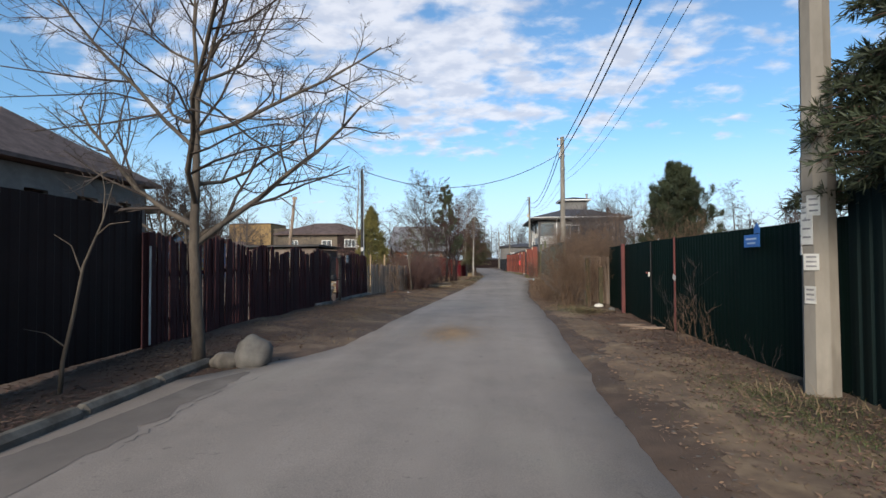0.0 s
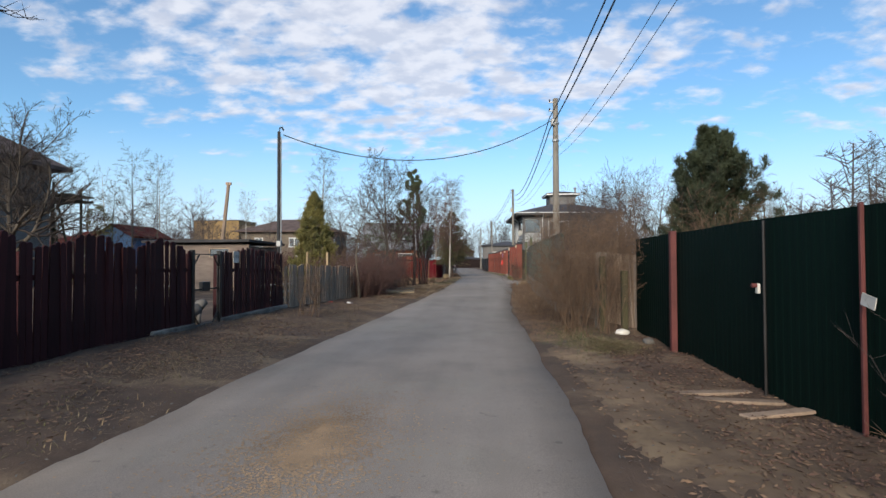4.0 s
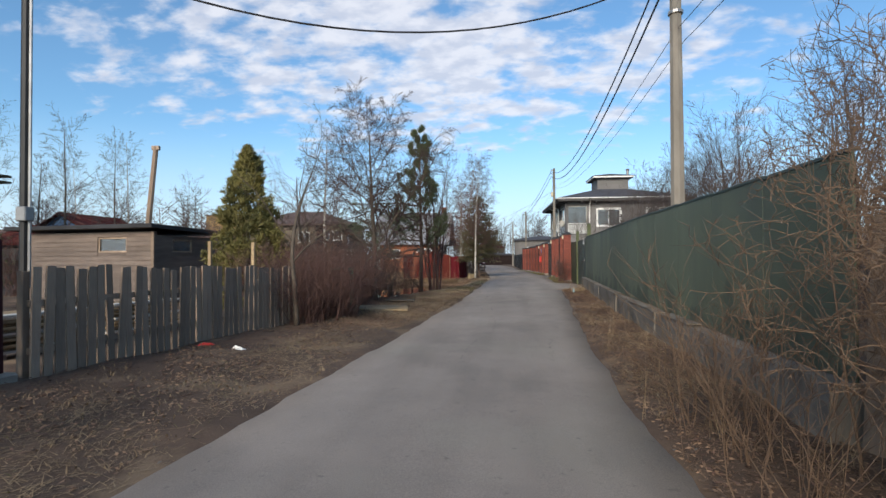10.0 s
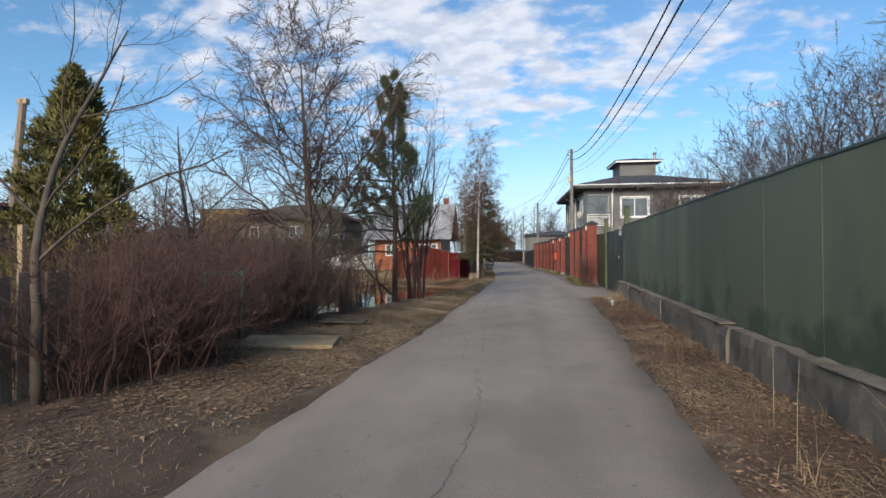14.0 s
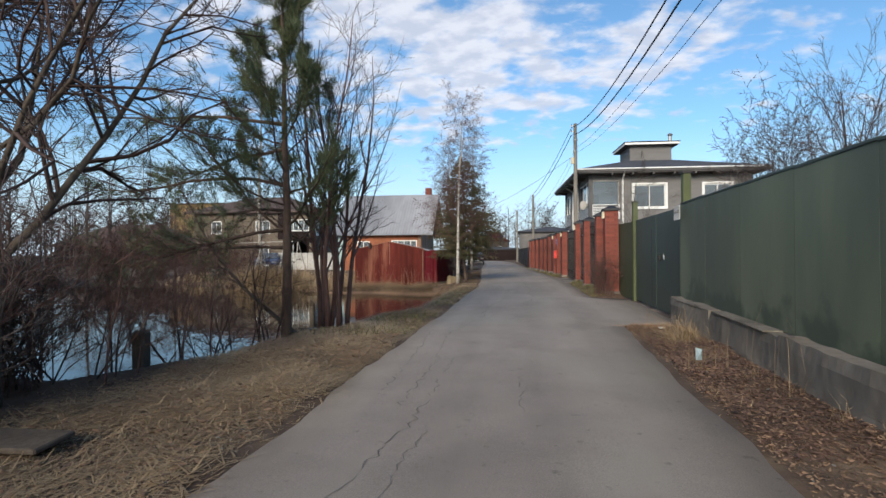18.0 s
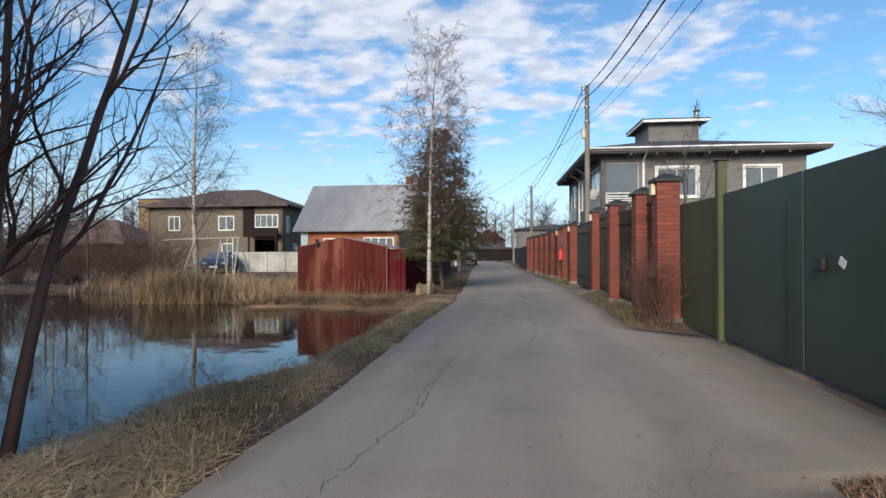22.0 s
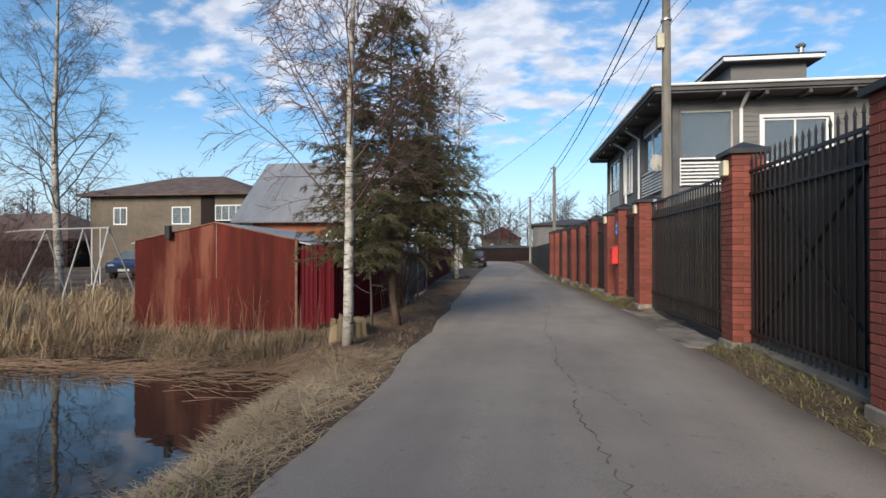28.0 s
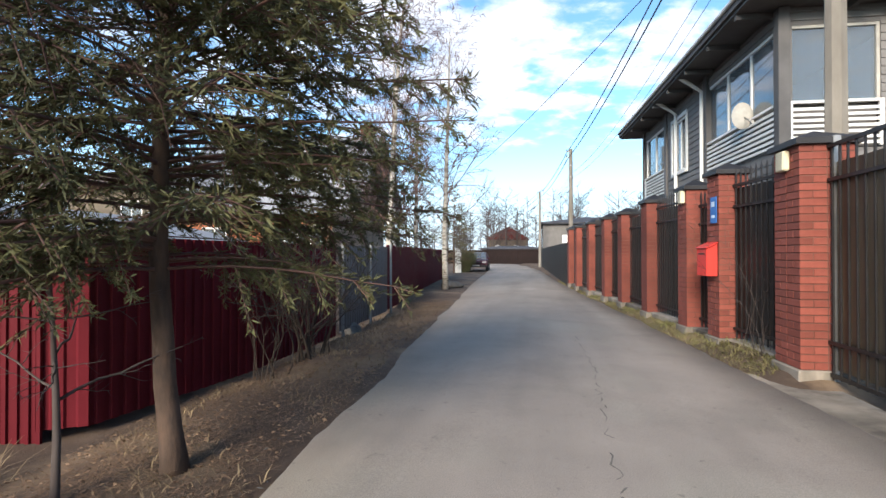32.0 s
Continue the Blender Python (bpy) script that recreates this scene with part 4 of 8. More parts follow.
picket_fence("picket_fence", [(-4.98, 15.0), (-5.1, 13.0), (-5.2, 10.4)], 1.42, MAROON, "dark maroon painted picket fence with bowed tops", seed=1, arc=0.15, gap=0.012, span=1.55, w=0.085)
picket_fence("picket_fence", [(-5.2, 10.3), (-5.14, 9.0), (-5.0, 7.1)], 1.52, MAROON, "dark maroon picket fence of narrow spaced slats", seed=11, arc=0.14, gap=0.027, span=2.4, w=0.08)
picket_fence("picket_fence", [(-4.95, 19.3), (-5.0, 17.6), (-4.98, 16.06)], 1.42, MAROON, "dark maroon painted picket fence with a gently bowed top", seed=2, arc=0.1, span=3.3, gap=0.026, w=0.075)
picket_fence("grey_picket_fence", [(-4.45, 25.2), (-4.72, 22.4), (-4.86, 19.55)], 1.16, GREY_WOOD, "weathered grey unpainted plank fence, uneven tops", w=0.105, gap=0.034, seed=3, rails=(0.3, 0.8), rot=0.02, tip=0.004, t=0.025)
footing = thing("fence_footing", (-5.0, 15.4, 0), "low rough concrete footing under the picket fence", "footing")
for (x0, y0), (x1, y1) in (((-5.0, 16.0), (-4.98, 17.7)), ((-4.98, 17.7), (-4.9, 19.4)), ((-5.06, 13.9), (-4.98, 15.05))):
    L, a = along((x0, y0), (x1, y1))
    part("footing_block", Mesh().box(((x0 + x1) / 2 + 5.0, (y0 + y1) / 2 - 15.4, 0.07), (L, 0.2, 0.26), rz=radians(a), b=0.02), OLD_CONCRETE, footing)

# left: solid dark fence at the start
sheet_fence("dark_brown_fence", [(-5.02, 6.9), (-4.78, 3.5), (-4.65, -8.0)], 1.95, DARK_BROWN, "tall dark brown profiled sheet fence", pitch=0.2, depth=0.01, rails=False, face=1)
bk = thing("gate_post", at(-4.98, 6.98), "dark painted wooden gate post with pale edge", "post")
part("post", Mesh().box((0, 0, 0.8), (0.12, 0.12, 1.7), b=0.01), MAROON, bk)
part("pale_strip", Mesh().box((0.068, -0.045, 0.75), (0.012, 0.03, 1.4)), PAPER, bk)

# left: garden gate
gg = thing("garden_gate", (-4.96, 15.52, 0.06), "open-framed dark steel garden gate with wire mesh", "gate")
for y in (-0.5, 0.5):
    part("gate_post", Mesh().box((0, y, 0.75), (0.08, 0.08, 1.5), b=0.008), IRON, gg)
gf = part("gate_frame", Mesh().tube([(0, -0.44, 0.08), (0, -0.44, 1.42), (0, 0.44, 1.42), (0, 0.44, 0.08), (0, -0.44, 0.08)], 0.02, 6), IRON, gg)
part("mid_bar", Mesh().box((0, 0, 0.75), (0.03, 0.88, 0.03)), IRON, gf)
for s in (-1, 1):
    part("brace", Mesh().tube([(0, s * 0.44, 1.2), (0, s * 0.25, 1.42)], 0.014, 6), IRON, gf)
    part("brace", Mesh().tube([(0, s * 0.44, 0.3), (0, s * 0.25, 0.09)], 0.014, 6), IRON, gf)
lb = thing("mail_slot_box", (-4.98, 15.5, 0.86), "small dark letter box on the garden gate", "letter box")
part("body", Mesh().box((0, 0, 0), (0.1, 0.26, 0.18), b=0.01), IRON, lb)
pl = thing("number_plate", (-4.90, 16.62, 1.44), "small pale blue-white number plate on a picket fence", "sign", rz=90)
part("plate", Mesh().box((0, 0, 0), (0.24, 0.012, 0.24), b=0.004), PAPER, pl)
writing("1/925", 0.088, pose(0, -0.009, 0.0, 90, 0, 0), INK, pl)


# ---- utility poles and wires ----
def concrete_pole(x, y, h, label, r0=0.155, r1=0.095):
    p = thing("utility_pole", at(x, y), label, "pole", "utility poles")
    part("pole", Mesh().tube([(0, 0, -0.1), (0, 0, h)], [r0, r1], 8), POLE, p)
    return p


pole_spots = [(3.15, 5.5, 7.7), (2.95, 24.1, 6.85), (3.33, 55.5, 8.05), (1.72, 77.0, 6.7), (0.2, 97.5, 6.9)]
poles = [concrete_pole(x, y, h, "grey reinforced concrete utility pole with cables", *((0.16, 0.10) if k == 0 else (0.13, 0.088))) for k, (x, y, h) in enumerate(pole_spots)]
for k, p in enumerate(poles):
    h = pole_spots[k][2]
    for dz in (0.12, 0.42):
        part("bracket", Mesh().box((-0.1, 0, h - dz), (0.26, 0.05, 0.04)), STEEL, p)
        part("insulator", Mesh().tube([(-0.2, 0, h - dz), (-0.2, 0, h - dz + 0.1)], [0.035, 0.02], 8), CABLE, p)
    for dz in (0.9, 1.5):
        part("strap", Mesh().tube([(0, 0, h - dz), (0, 0, h - dz + 0.05)], 0.125, 10), STEEL, p)
part("meter_box", Mesh().box((-0.16, -0.1, 6.05), (0.16, 0.18, 0.34), b=0.015), CREAM, poles[2], "cream plastic junction box")
part("meter_box", Mesh().box((-0.12, -0.12, 6.0), (0.12, 0.12, 0.24), b=0.012), STEEL, poles[1])
for k, (z, w, h, a) in enumerate([(1.62, 0.2, 0.3, 200), (1.55, 0.13, 0.36, 160), (1.3, 0.22, 0.16, 215), (0.98, 0.17, 0.17, 210), (1.85, 0.18, 0.2, 225), (1.78, 0.12, 0.2, 190)]):
    d = Vector((math.cos(radians(a)), math.sin(radians(a)), 0))
    rr = 0.16 - 0.06 * z / 7.7 + 0.004
    pp = part("poster", Mesh().box((d.x * rr * 0.97, d.y * rr * 0.97, z), (0.006, w * 0.62, h), rz=radians(a), ry=0.0), PAPER, poles[0], "torn pasted paper notice")
    for j in range(3):
        part("print_line", Mesh().box((d.x * (rr * 0.97 + 0.004), d.y * (rr * 0.97 + 0.004), z + h * (0.3 - 0.28 * j)), (0.003, w * 0.42, 0.018), rz=radians(a)), INK, pp)
part("wrap", Mesh().tube([(0, 0, 2.0), (0, 0, 2.35)], [0.154, 0.15], 8), POLE, poles[0])


def cable(p, q, sag, r=0.012, label="thin black overhead cable between poles", n=22):
    p, q = Vector(p), Vector(q)
    pts = [p.lerp(q, i / n) - Vector((0, 0, sag * 4 * (i / n) * (1 - i / n))) for i in range(n + 1)]
    c = thing("cable", tuple(p), label, "cable", "overhead cables")
    part("wire", Mesh().tube([tuple(v - p) for v in pts], r, 5), CABLE, c)


hung = [(3.2, -24, 7.8)] + [(x, y, h - 0.45 if k == 1 else h) for k, (x, y, h) in enumerate(pole_spots)] + [(-4, 120, 7)]
for k, ((xa, ya, ha), (xb, yb, hb)) in enumerate(zip(hung, hung[1:])):
    for dz, r, dxx in ((0.05, 0.017, -0.2), (0.45, 0.019, -0.2), (1.15, 0.006, 0.02), (1.35, 0.006, 0.14)):
        cable((xa + dxx, ya, ha - dz), (xb + dxx, yb, hb - dz), (1.25 if k == 2 else 0.4) if r > 0.01 else 0.7, r)
wp = thing("steel_pole", at(-5.27, 19.88), "slim dark steel pole carrying a cable over the lane", "pole")
part("pole", Mesh().tube([(0, 0, 0), (0, 0, 4.85)], 0.045, 8), CABLE, wp)
part("hook", Mesh().tube([(0, 0, 4.8), (0.02, 0.0, 4.95), (0.09, 0, 4.98), (0.13, 0, 4.88)], 0.022, 6), CABLE, wp)
part("conduit", Mesh().tube([(0.07, 0, 0.9), (0.06, 0, 4.7)], 0.018, 6), STEEL, wp)
part("joint", Mesh().box((0.03, -0.02, 1.72), (0.13, 0.12, 0.16), b=0.01), STEEL, wp)
cable((-5.15, 19.88, 4.88), (2.9, 24.1, 6.3), 1.05, 0.014)
cable((3.1, 55.5, 6.4), (-6, 80, 5.0), 0.6, 0.008)
lp = thing("leaning_pole", at(-13.4, 32.7), "leaning grey timber pole behind the gardens", "pole")
part("pole", Mesh().tube([(-0.35, 0, -0.1), (0.25, 0, 5.8)], [0.12, 0.09], 8), GREY_WOOD, lp)
part("head", Mesh().box((0.25, 0, 5.75), (0.3, 0.14, 0.16), b=0.02), GREY_WOOD, lp)


# ---- trees and shrubs ----
def grow(out, rng, p, d, L, r, level, spec):
    """One limb and all it bears, as sticks sorted by level."""
    n = (14, 6, 4, 2, 1)[min(level, 4)] if level < len(spec) else 1
    last = level >= len(spec)
    count, ang, ratio, up, wob, first, *more = spec[level] if level < len(spec) else (0, 0, 0, 0.1, 0.15, 0)
    cone, thin = more or (0.45, 1.0)
    pts, dirs = [p.copy()], [d.copy()]
    step = L / n
    for i in range(n):
        d = (d + Vector((rng.gauss(0, wob), rng.gauss(0, wob), rng.gauss(0, wob) + up)) * (1.0 / max(1, n / 5))).normalized()
        p = p + d * step
        pts.append(p.copy()), dirs.append(d.copy())
    end = 0.12 if level == 0 else 0.35
    for i in range(n):
        f0, f1 = i / n, (i + 1) / n
        out[min(level, 4)].append((*pts[i], *pts[i + 1], r * (1 - f0 * (1 - end)), 0.0 if last else r * (1 - f1 * (1 - end))))
    if level + 1 >= len(spec) + 1 or count == 0:
        return
    k = max(1, int(round(count * rng.uniform(0.85, 1.15))))
    for c in range(k):
        u = first + (1 - first) * ((c + rng.random()) / k)
        i = min(n - 1, int(u * n))
        f = u * n - i
        q = pts[i].lerp(pts[i + 1], f)
        ax = dirs[i].orthogonal().normalized()
        ax.rotate(Matrix.Rotation(rng.uniform(0, 2 * math.pi) if level else c * 2.4 + rng.uniform(-0.5, 0.5), 3, dirs[i]))
        a = radians(ang * rng.uniform(0.75, 1.25))
        cd = (dirs[i] * math.cos(a) + ax * math.sin(a)).normalized()
        rc = max(0.0022, r * (1 - u * (1 - end)) * rng.uniform(0.35, 0.55) * thin)
        shape = (cone + (1 - cone) * (1 - u)) if level == 0 else (1.05 - 0.6 * u)
        grow(out, rng, q, cd, L * ratio * shape * rng.uniform(0.75, 1.2), rc, level + 1, spec)


SPREADING = ((13, 52, 0.62, 0.02, 0.10, 0.30), (9, 42, 0.55, 0.10, 0.16, 0.15), (7, 40, 0.48, 0.08, 0.20, 0.1), (3, 38, 0.5, 0.05, 0.2, 0.1))
DENSE = ((24, 52, 0.70, 0.05, 0.08, 0.20), (14, 45, 0.5, 0.06, 0.16, 0.12), (9, 42, 0.5, 0.0, 0.22, 0.1), (4, 40, 0.6, -0.08, 0.22, 0.1))
FORKED = ((15, 58, 0.85, 0.06, 0.10, 0.29, 0.45, 1.5), (12, 42, 0.5, 0.08, 0.14, 0.15), (9, 42, 0.45, 0.06, 0.20, 0.1), (4, 40, 0.55, 0.05, 0.2, 0.1))
SLIM = ((30, 46, 0.34, 0.0, 0.035, 0.2, 0.4, 0.5), (9, 40, 0.5, 0.06, 0.12, 0.15), (6, 38, 0.5, -0.12, 0.16, 0.1), (2, 30, 0.6, -0.25, 0.15, 0.1))
FAR = ((27, 46, 0.34, 0.0, 0.035, 0.2, 0.4, 0.5), (8, 40, 0.5, 0.06, 0.12, 0.15), (6, 38, 0.5, -0.06, 0.18, 0.1))
BIRCHY = ((34, 46, 0.34, 0.0, 0.035, 0.2, 0.4, 0.5), (10, 40, 0.5, 0.06, 0.12, 0.15), (7, 38, 0.5, -0.12, 0.16, 0.1), (3, 30, 0.6, -0.25, 0.15, 0.1))


def bare_tree(name, x, y, h, r, spec, label, bark, twig, seed, lean=(0, 0), group="", thick=1.0):
    t = thing(name, at(x, y, -0.05), label, "tree", group)
    rng = random.Random(seed)
    out = [[] for _ in range(5)]
    grow(out, rng, Vector((0, 0, 0)), Vector((lean[0], lean[1], 1)).normalized(), h, r, 0, spec)
    part("trunk", Mesh().tube([out[0][0][:3]] + [s[3:6] for s in out[0]], [out[0][0][6]] + [s[7] for s in out[0]], 10), bark, t, smooth=True)
    limbs = np.array(out[1])
    v, f = rods(limbs, 5)
    tagged(raw_mesh("limb_work", v, f, bark if bark is not BIRCH else twig, t, smooth=True), kind="stuff")
    fine = np.array(out[2] + out[3] + out[4])
    v, f = twigs(fine, thick, 0.0022)
    tagged(raw_mesh("crown", v, f, twig, t), kind="stuff")
    return t


def shrub(name, spots, label, material, seed, stems=30, h=(1.6, 2.4), spread=0.5, r=0.007, side=3, category="shrub", parts=None):
    """Arching stems rising from several clumps, with side shoots."""
    x0, y0 = spots[0]
    t = thing(name, at(x0, y0, -0.03), label, category)
    z0 = float(land(x0, y0)) - 0.03
    rng = random.Random(seed)
    segs = []
    for sx, sy in spots:
        gz = float(land(sx, sy)) - z0 - 0.04
        for _ in range(stems):
            H = rng.uniform(*h)
            a = rng.uniform(0, 2 * math.pi)
            p = Vector((sx - x0 + rng.gauss(0, 0.14), sy - y0 + rng.gauss(0, 0.14), gz))
            d = Vector((math.cos(a) * spread * rng.uniform(0.1, 1), math.sin(a) * spread * rng.uniform(0.1, 1), 1)).normalized()
            n = 6
            rr = r * rng.uniform(0.6, 1.4)
            for i in range(n):
                q = p + d * (H / n)
                segs.append((*p, *q, rr * (1 - i / n * 0.8), rr * (1 - (i + 1) / n * 0.8)))
                if i > 0:
                    for _k in range(side if i > 1 else 1):
                        if rng.random() < 0.75:
                            b = (d + Vector((rng.gauss(0, 0.6), rng.gauss(0, 0.6), rng.gauss(0.1, 0.3)))).normalized()
                            e = q + b * H * rng.uniform(0.06, 0.2)
                            e2 = e + (b + Vector((rng.gauss(0, 0.3), rng.gauss(0, 0.3), 0.2))).normalized() * H * rng.uniform(0.04, 0.12)
                            segs.append((*q, *e, rr * 0.45, rr * 0.35)), segs.append((*e, *e2, rr * 0.38, 0.0))
                p = q
                d = (d + Vector((rng.gauss(0, 0.24), rng.gauss(0, 0.24), rng.uniform(-0.14, 0.04)))).normalized()
    v, f = twigs(np.array(segs), 1.0, 0.001)
    tagged(raw_mesh("stem_tangle", v, f, material, t), kind="stuff")
    return t


def bush(name, spots, label, material, seed, h=(1.3, 2.3), r=0.016, lean=0.35, thick=1.0, spec=((11, 42, 0.5, 0.02, 0.14, 0.12), (6, 48, 0.5, 0.04, 0.22, 0.1), (4, 45, 0.5, 0.0, 0.28, 0.1))):
    """A tangle of crooked branching stems."""
    x0, y0 = spots[0]
    t = thing(name, at(x0, y0, -0.03), label, "shrub")
    z0 = float(land(x0, y0)) - 0.03
    rng = random.Random(seed)
    out = [[] for _ in range(5)]
    for sx, sy in spots:
        a = rng.uniform(0, 2 * math.pi)
        l = rng.uniform(0.0, lean)
        grow(out, rng, Vector((sx - x0, sy - y0, float(land(sx, sy)) - z0 - 0.04)), Vector((l * math.cos(a), l * math.sin(a), 1)).normalized(), rng.uniform(*h), r * rng.uniform(0.6, 1.2), 0, spec)
    v, f = rods(out[0] + out[1], 4)
    tagged(raw_mesh("stem_work", v, f, material, t), kind="stuff")
    fine = np.array(out[2] + out[3])
    v, f = twigs(fine, thick, 0.0018)
    tagged(raw_mesh("twig_work", v, f, material, t), kind="stuff")
    return t


def needles(tips, rng, length, width, per, up=0.2):
    """Flat pointed leaves round each tip (point, direction)."""
    P = np.repeat(np.array([t[0] for t in tips]), per, 0)
    D = np.repeat(np.array([t[1] for t in tips]), per, 0)
    n = len(P)
    J = rng.normal(0, 0.55, (n, 3)) + D
    J[:, 2] += up
    J /= np.linalg.norm(J, axis=1)[:, None]
    W = np.cross(J, rng.normal(0, 1, (n, 3)))
    W /= np.linalg.norm(W, axis=1)[:, None] + 1e-9
    Lg = length * rng.uniform(0.6, 1.3, n)[:, None]
    P = P + rng.normal(0, length * 0.15, (n, 3))
    v = np.stack([P - W * width * 0.35, P + J * Lg * 0.45 + W * width * 0.5, P + J * Lg, P + J * Lg * 0.45 - W * width * 0.5], 1).reshape(-1, 3)
    return v, np.arange(4 * n).reshape(-1, 4)


def spruce(x, y, h, rad, label, seed, bare=0.12, dens=1.0, name="spruce_tree", droop=-0.35, n_branch=150, fan=7, fine=False, skirt=1.0, needle=None, kick=0.0):
    t = thing(name, at(x, y, -0.05), label, "tree")
    rng, nr = random.Random(seed), np.random.default_rng(seed)
    pts = [(kick * max(0.0, 1 - i * h / 26) ** 2 + rng.uniform(-0.012, 0.012), rng.uniform(-0.012, 0.012), i * h / 20) for i in range(21)]
    part("trunk", Mesh().tube(pts, [0.115 * h / 9 * (1 - i / 21) * (1.25 if i == 0 else 1.0) for i in range(21)], 10), PINE_BARK, t, smooth=True)
    sticks, tips = [], []
    for b in range(n_branch):
        u = bare + (1 - bare) * (b + rng.random()) / n_branch
        z = u * h
        L = rad * (1 - u) ** 0.75 * min(1.0, skirt + 2.4 * (u - bare)) * rng.uniform(0.6, 1.15) + 0.12
        a = rng.uniform(0, 2 * math.pi)
        d = Vector((math.cos(a), math.sin(a), 0.15 + 0.5 * (u - 0.4)))
        p = Vector((0, 0, z))
        n = max(3, int(L / 0.22))
        for i in range(n):
            q = p + d.normalized() * (L / n)
            r0 = 0.016 * L / rad * (1 - i / n) + 0.004
            sticks.append((*p, *q, r0, r0 * 0.85))
            d.z += droop / n * (1 if i < n * 0.6 else -0.7)
            side = Vector((-d.y, d.x, 0)).normalized()
            for s in (-1, 1):
                lt = L * 0.34 * (1 - i / n) + 0.12
                for k in range(2):
                    e = q + (d.normalized() * 0.55 + side * s * rng.uniform(0.5, 0.95) + Vector((0, 0, rng.uniform(-0.75, 0.1)))).normalized() * lt * rng.uniform(0.5, 1.1)
                    if i > 0:
                        sticks.append((*q, *e, 0.005, 0.003))
                        m = max(2, int(lt / 0.07 * dens))
                        for j in range(m):
                            w = q.lerp(e, (j + 1) / m)
                            tips.append((tuple(w), tuple((e - q).normalized())))
            tips.append((tuple(q), tuple(d.normalized())))
            p = q
    v, f = rods(sticks, 3)
    tagged(raw_mesh("branch_work", v, f, TWIG_RED, t), kind="stuff")
    v, f = needles(tips, nr, *((0.06, 0.0100, 7) if fine else (0.12, 0.016, 5) if needle else (0.07, 0.013, fan)), 0.3 if needle else 0.05)
    tagged(raw_mesh("foliage", v, f, needle or NEEDLE, t), kind="stuff")
    return t


def pine(x, y, h, label, seed, r=0.11, first=0.25, spread=0.45, lean=(0, 0), tuft=0.16, count=26, mat_=None, name="pine_tree", per=16, wide=0.007, boughs=(), cone=0.15, angle=68):
    t = thing(name, at(x, y, -0.05), label, "tree")
    rng, nr = random.Random(seed), np.random.default_rng(seed)
    out = [[] for _ in range(5)]
    spec = ((count, angle, spread, 0.0, 0.04, first, cone, 0.8), (8, 45, 0.45, 0.2, 0.16, 0.2), (5, 40, 0.45, 0.3, 0.15, 0.2))
    grow(out, rng, Vector((0, 0, 0)), Vector((*lean, 1)).normalized(), h, r, 0, spec)
    low = ((0,), (11, 48, 0.42, -0.02, 0.12, 0.25), (6, 42, 0.45, 0.05, 0.15, 0.15))
    for z, turn, L in boughs:
        grow(out, rng, Vector((0, 0, z)), Vector((math.cos(radians(turn)), math.sin(radians(turn)), 0.06)).normalized(), L, 0.035, 1, low)
    v, f = rods(out[0], 8)
    raw_mesh("trunk", v, f, PINE_BARK, t, smooth=True)
    v, f = rods(out[1] + out[2] + out[3], 3)
    tagged(raw_mesh("limb_work", v, f, PINE_BARK, t), kind="stuff")
    tips = []
    for s in out[2] + out[3]:
        d = Vector(s[3:6]) - Vector(s[:3])
        for k in range(4):
            if rng.random() < 0.8:
                tips.append((tuple(Vector(s[:3]) + d * (k + 1) / 4), tuple(d.normalized())))
    v, f = needles(tips, nr, tuft, wide, per, 0.4)
    tagged(raw_mesh("foliage", v, f, mat_ or NEEDLE_PINE, t), kind="stuff")
    return t


def thuja(x, y, h, rad, label, seed):
    t = thing("thuja", at(x, y, -0.05), label, "conifer")
    nr = np.random.default_rng(seed)
    v, f = rods([(0, 0, 0, 0, 0, h * 0.9, 0.07, 0.02)], 6)
    raw_mesh("trunk", v, f, BARK, t)
    tips = []
    for _ in range(170):
        u = nr.uniform(0.02, 0.97) ** 1.15
        a, rr = nr.uniform(0, 2 * np.pi), rad * min(1.0, 0.55 + u * 3) * (1 - u) ** 0.72
        rr *= nr.uniform(0.72, 0.98)
        c = np.array([rr * np.cos(a), rr * np.sin(a), u * h])
        way = np.array([0.5 * np.cos(a), 0.5 * np.sin(a), 0.8 - 0.3 * u])
        size = nr.uniform(0.12, 0.24) * (1.15 - 0.7 * u)
        for _k in range(13):
            q = c + way * nr.uniform(-0.6, 1.0) * size * 1.25 + nr.normal(0, size * 0.36, 3)
            tips.append((tuple(q), tuple(way + nr.normal(0, 0.3, 3))))
    for k in range(2600):
        u, a = nr.uniform(0.02, 1) ** 0.95, nr.uniform(0, 2 * np.pi)
        rr = rad * min(1.0, 0.5 + u * 4) * (1 - u) ** 0.78 * (0.80 + 0.10 * np.sin(a * 3 + u * 13) + 0.08 * np.sin(a * 7 - u * 31)) * nr.uniform(0.7, 1.04) + 0.02
        tips.append(((rr * np.cos(a), rr * np.sin(a), u * h), (0.45 * np.cos(a), 0.45 * np.sin(a), 0.9)))
    v, f = needles(tips, nr, 0.12, 0.026, 8, 0.25)
    tagged(raw_mesh("foliage", v, f, THUJA, t), kind="stuff")
    return t


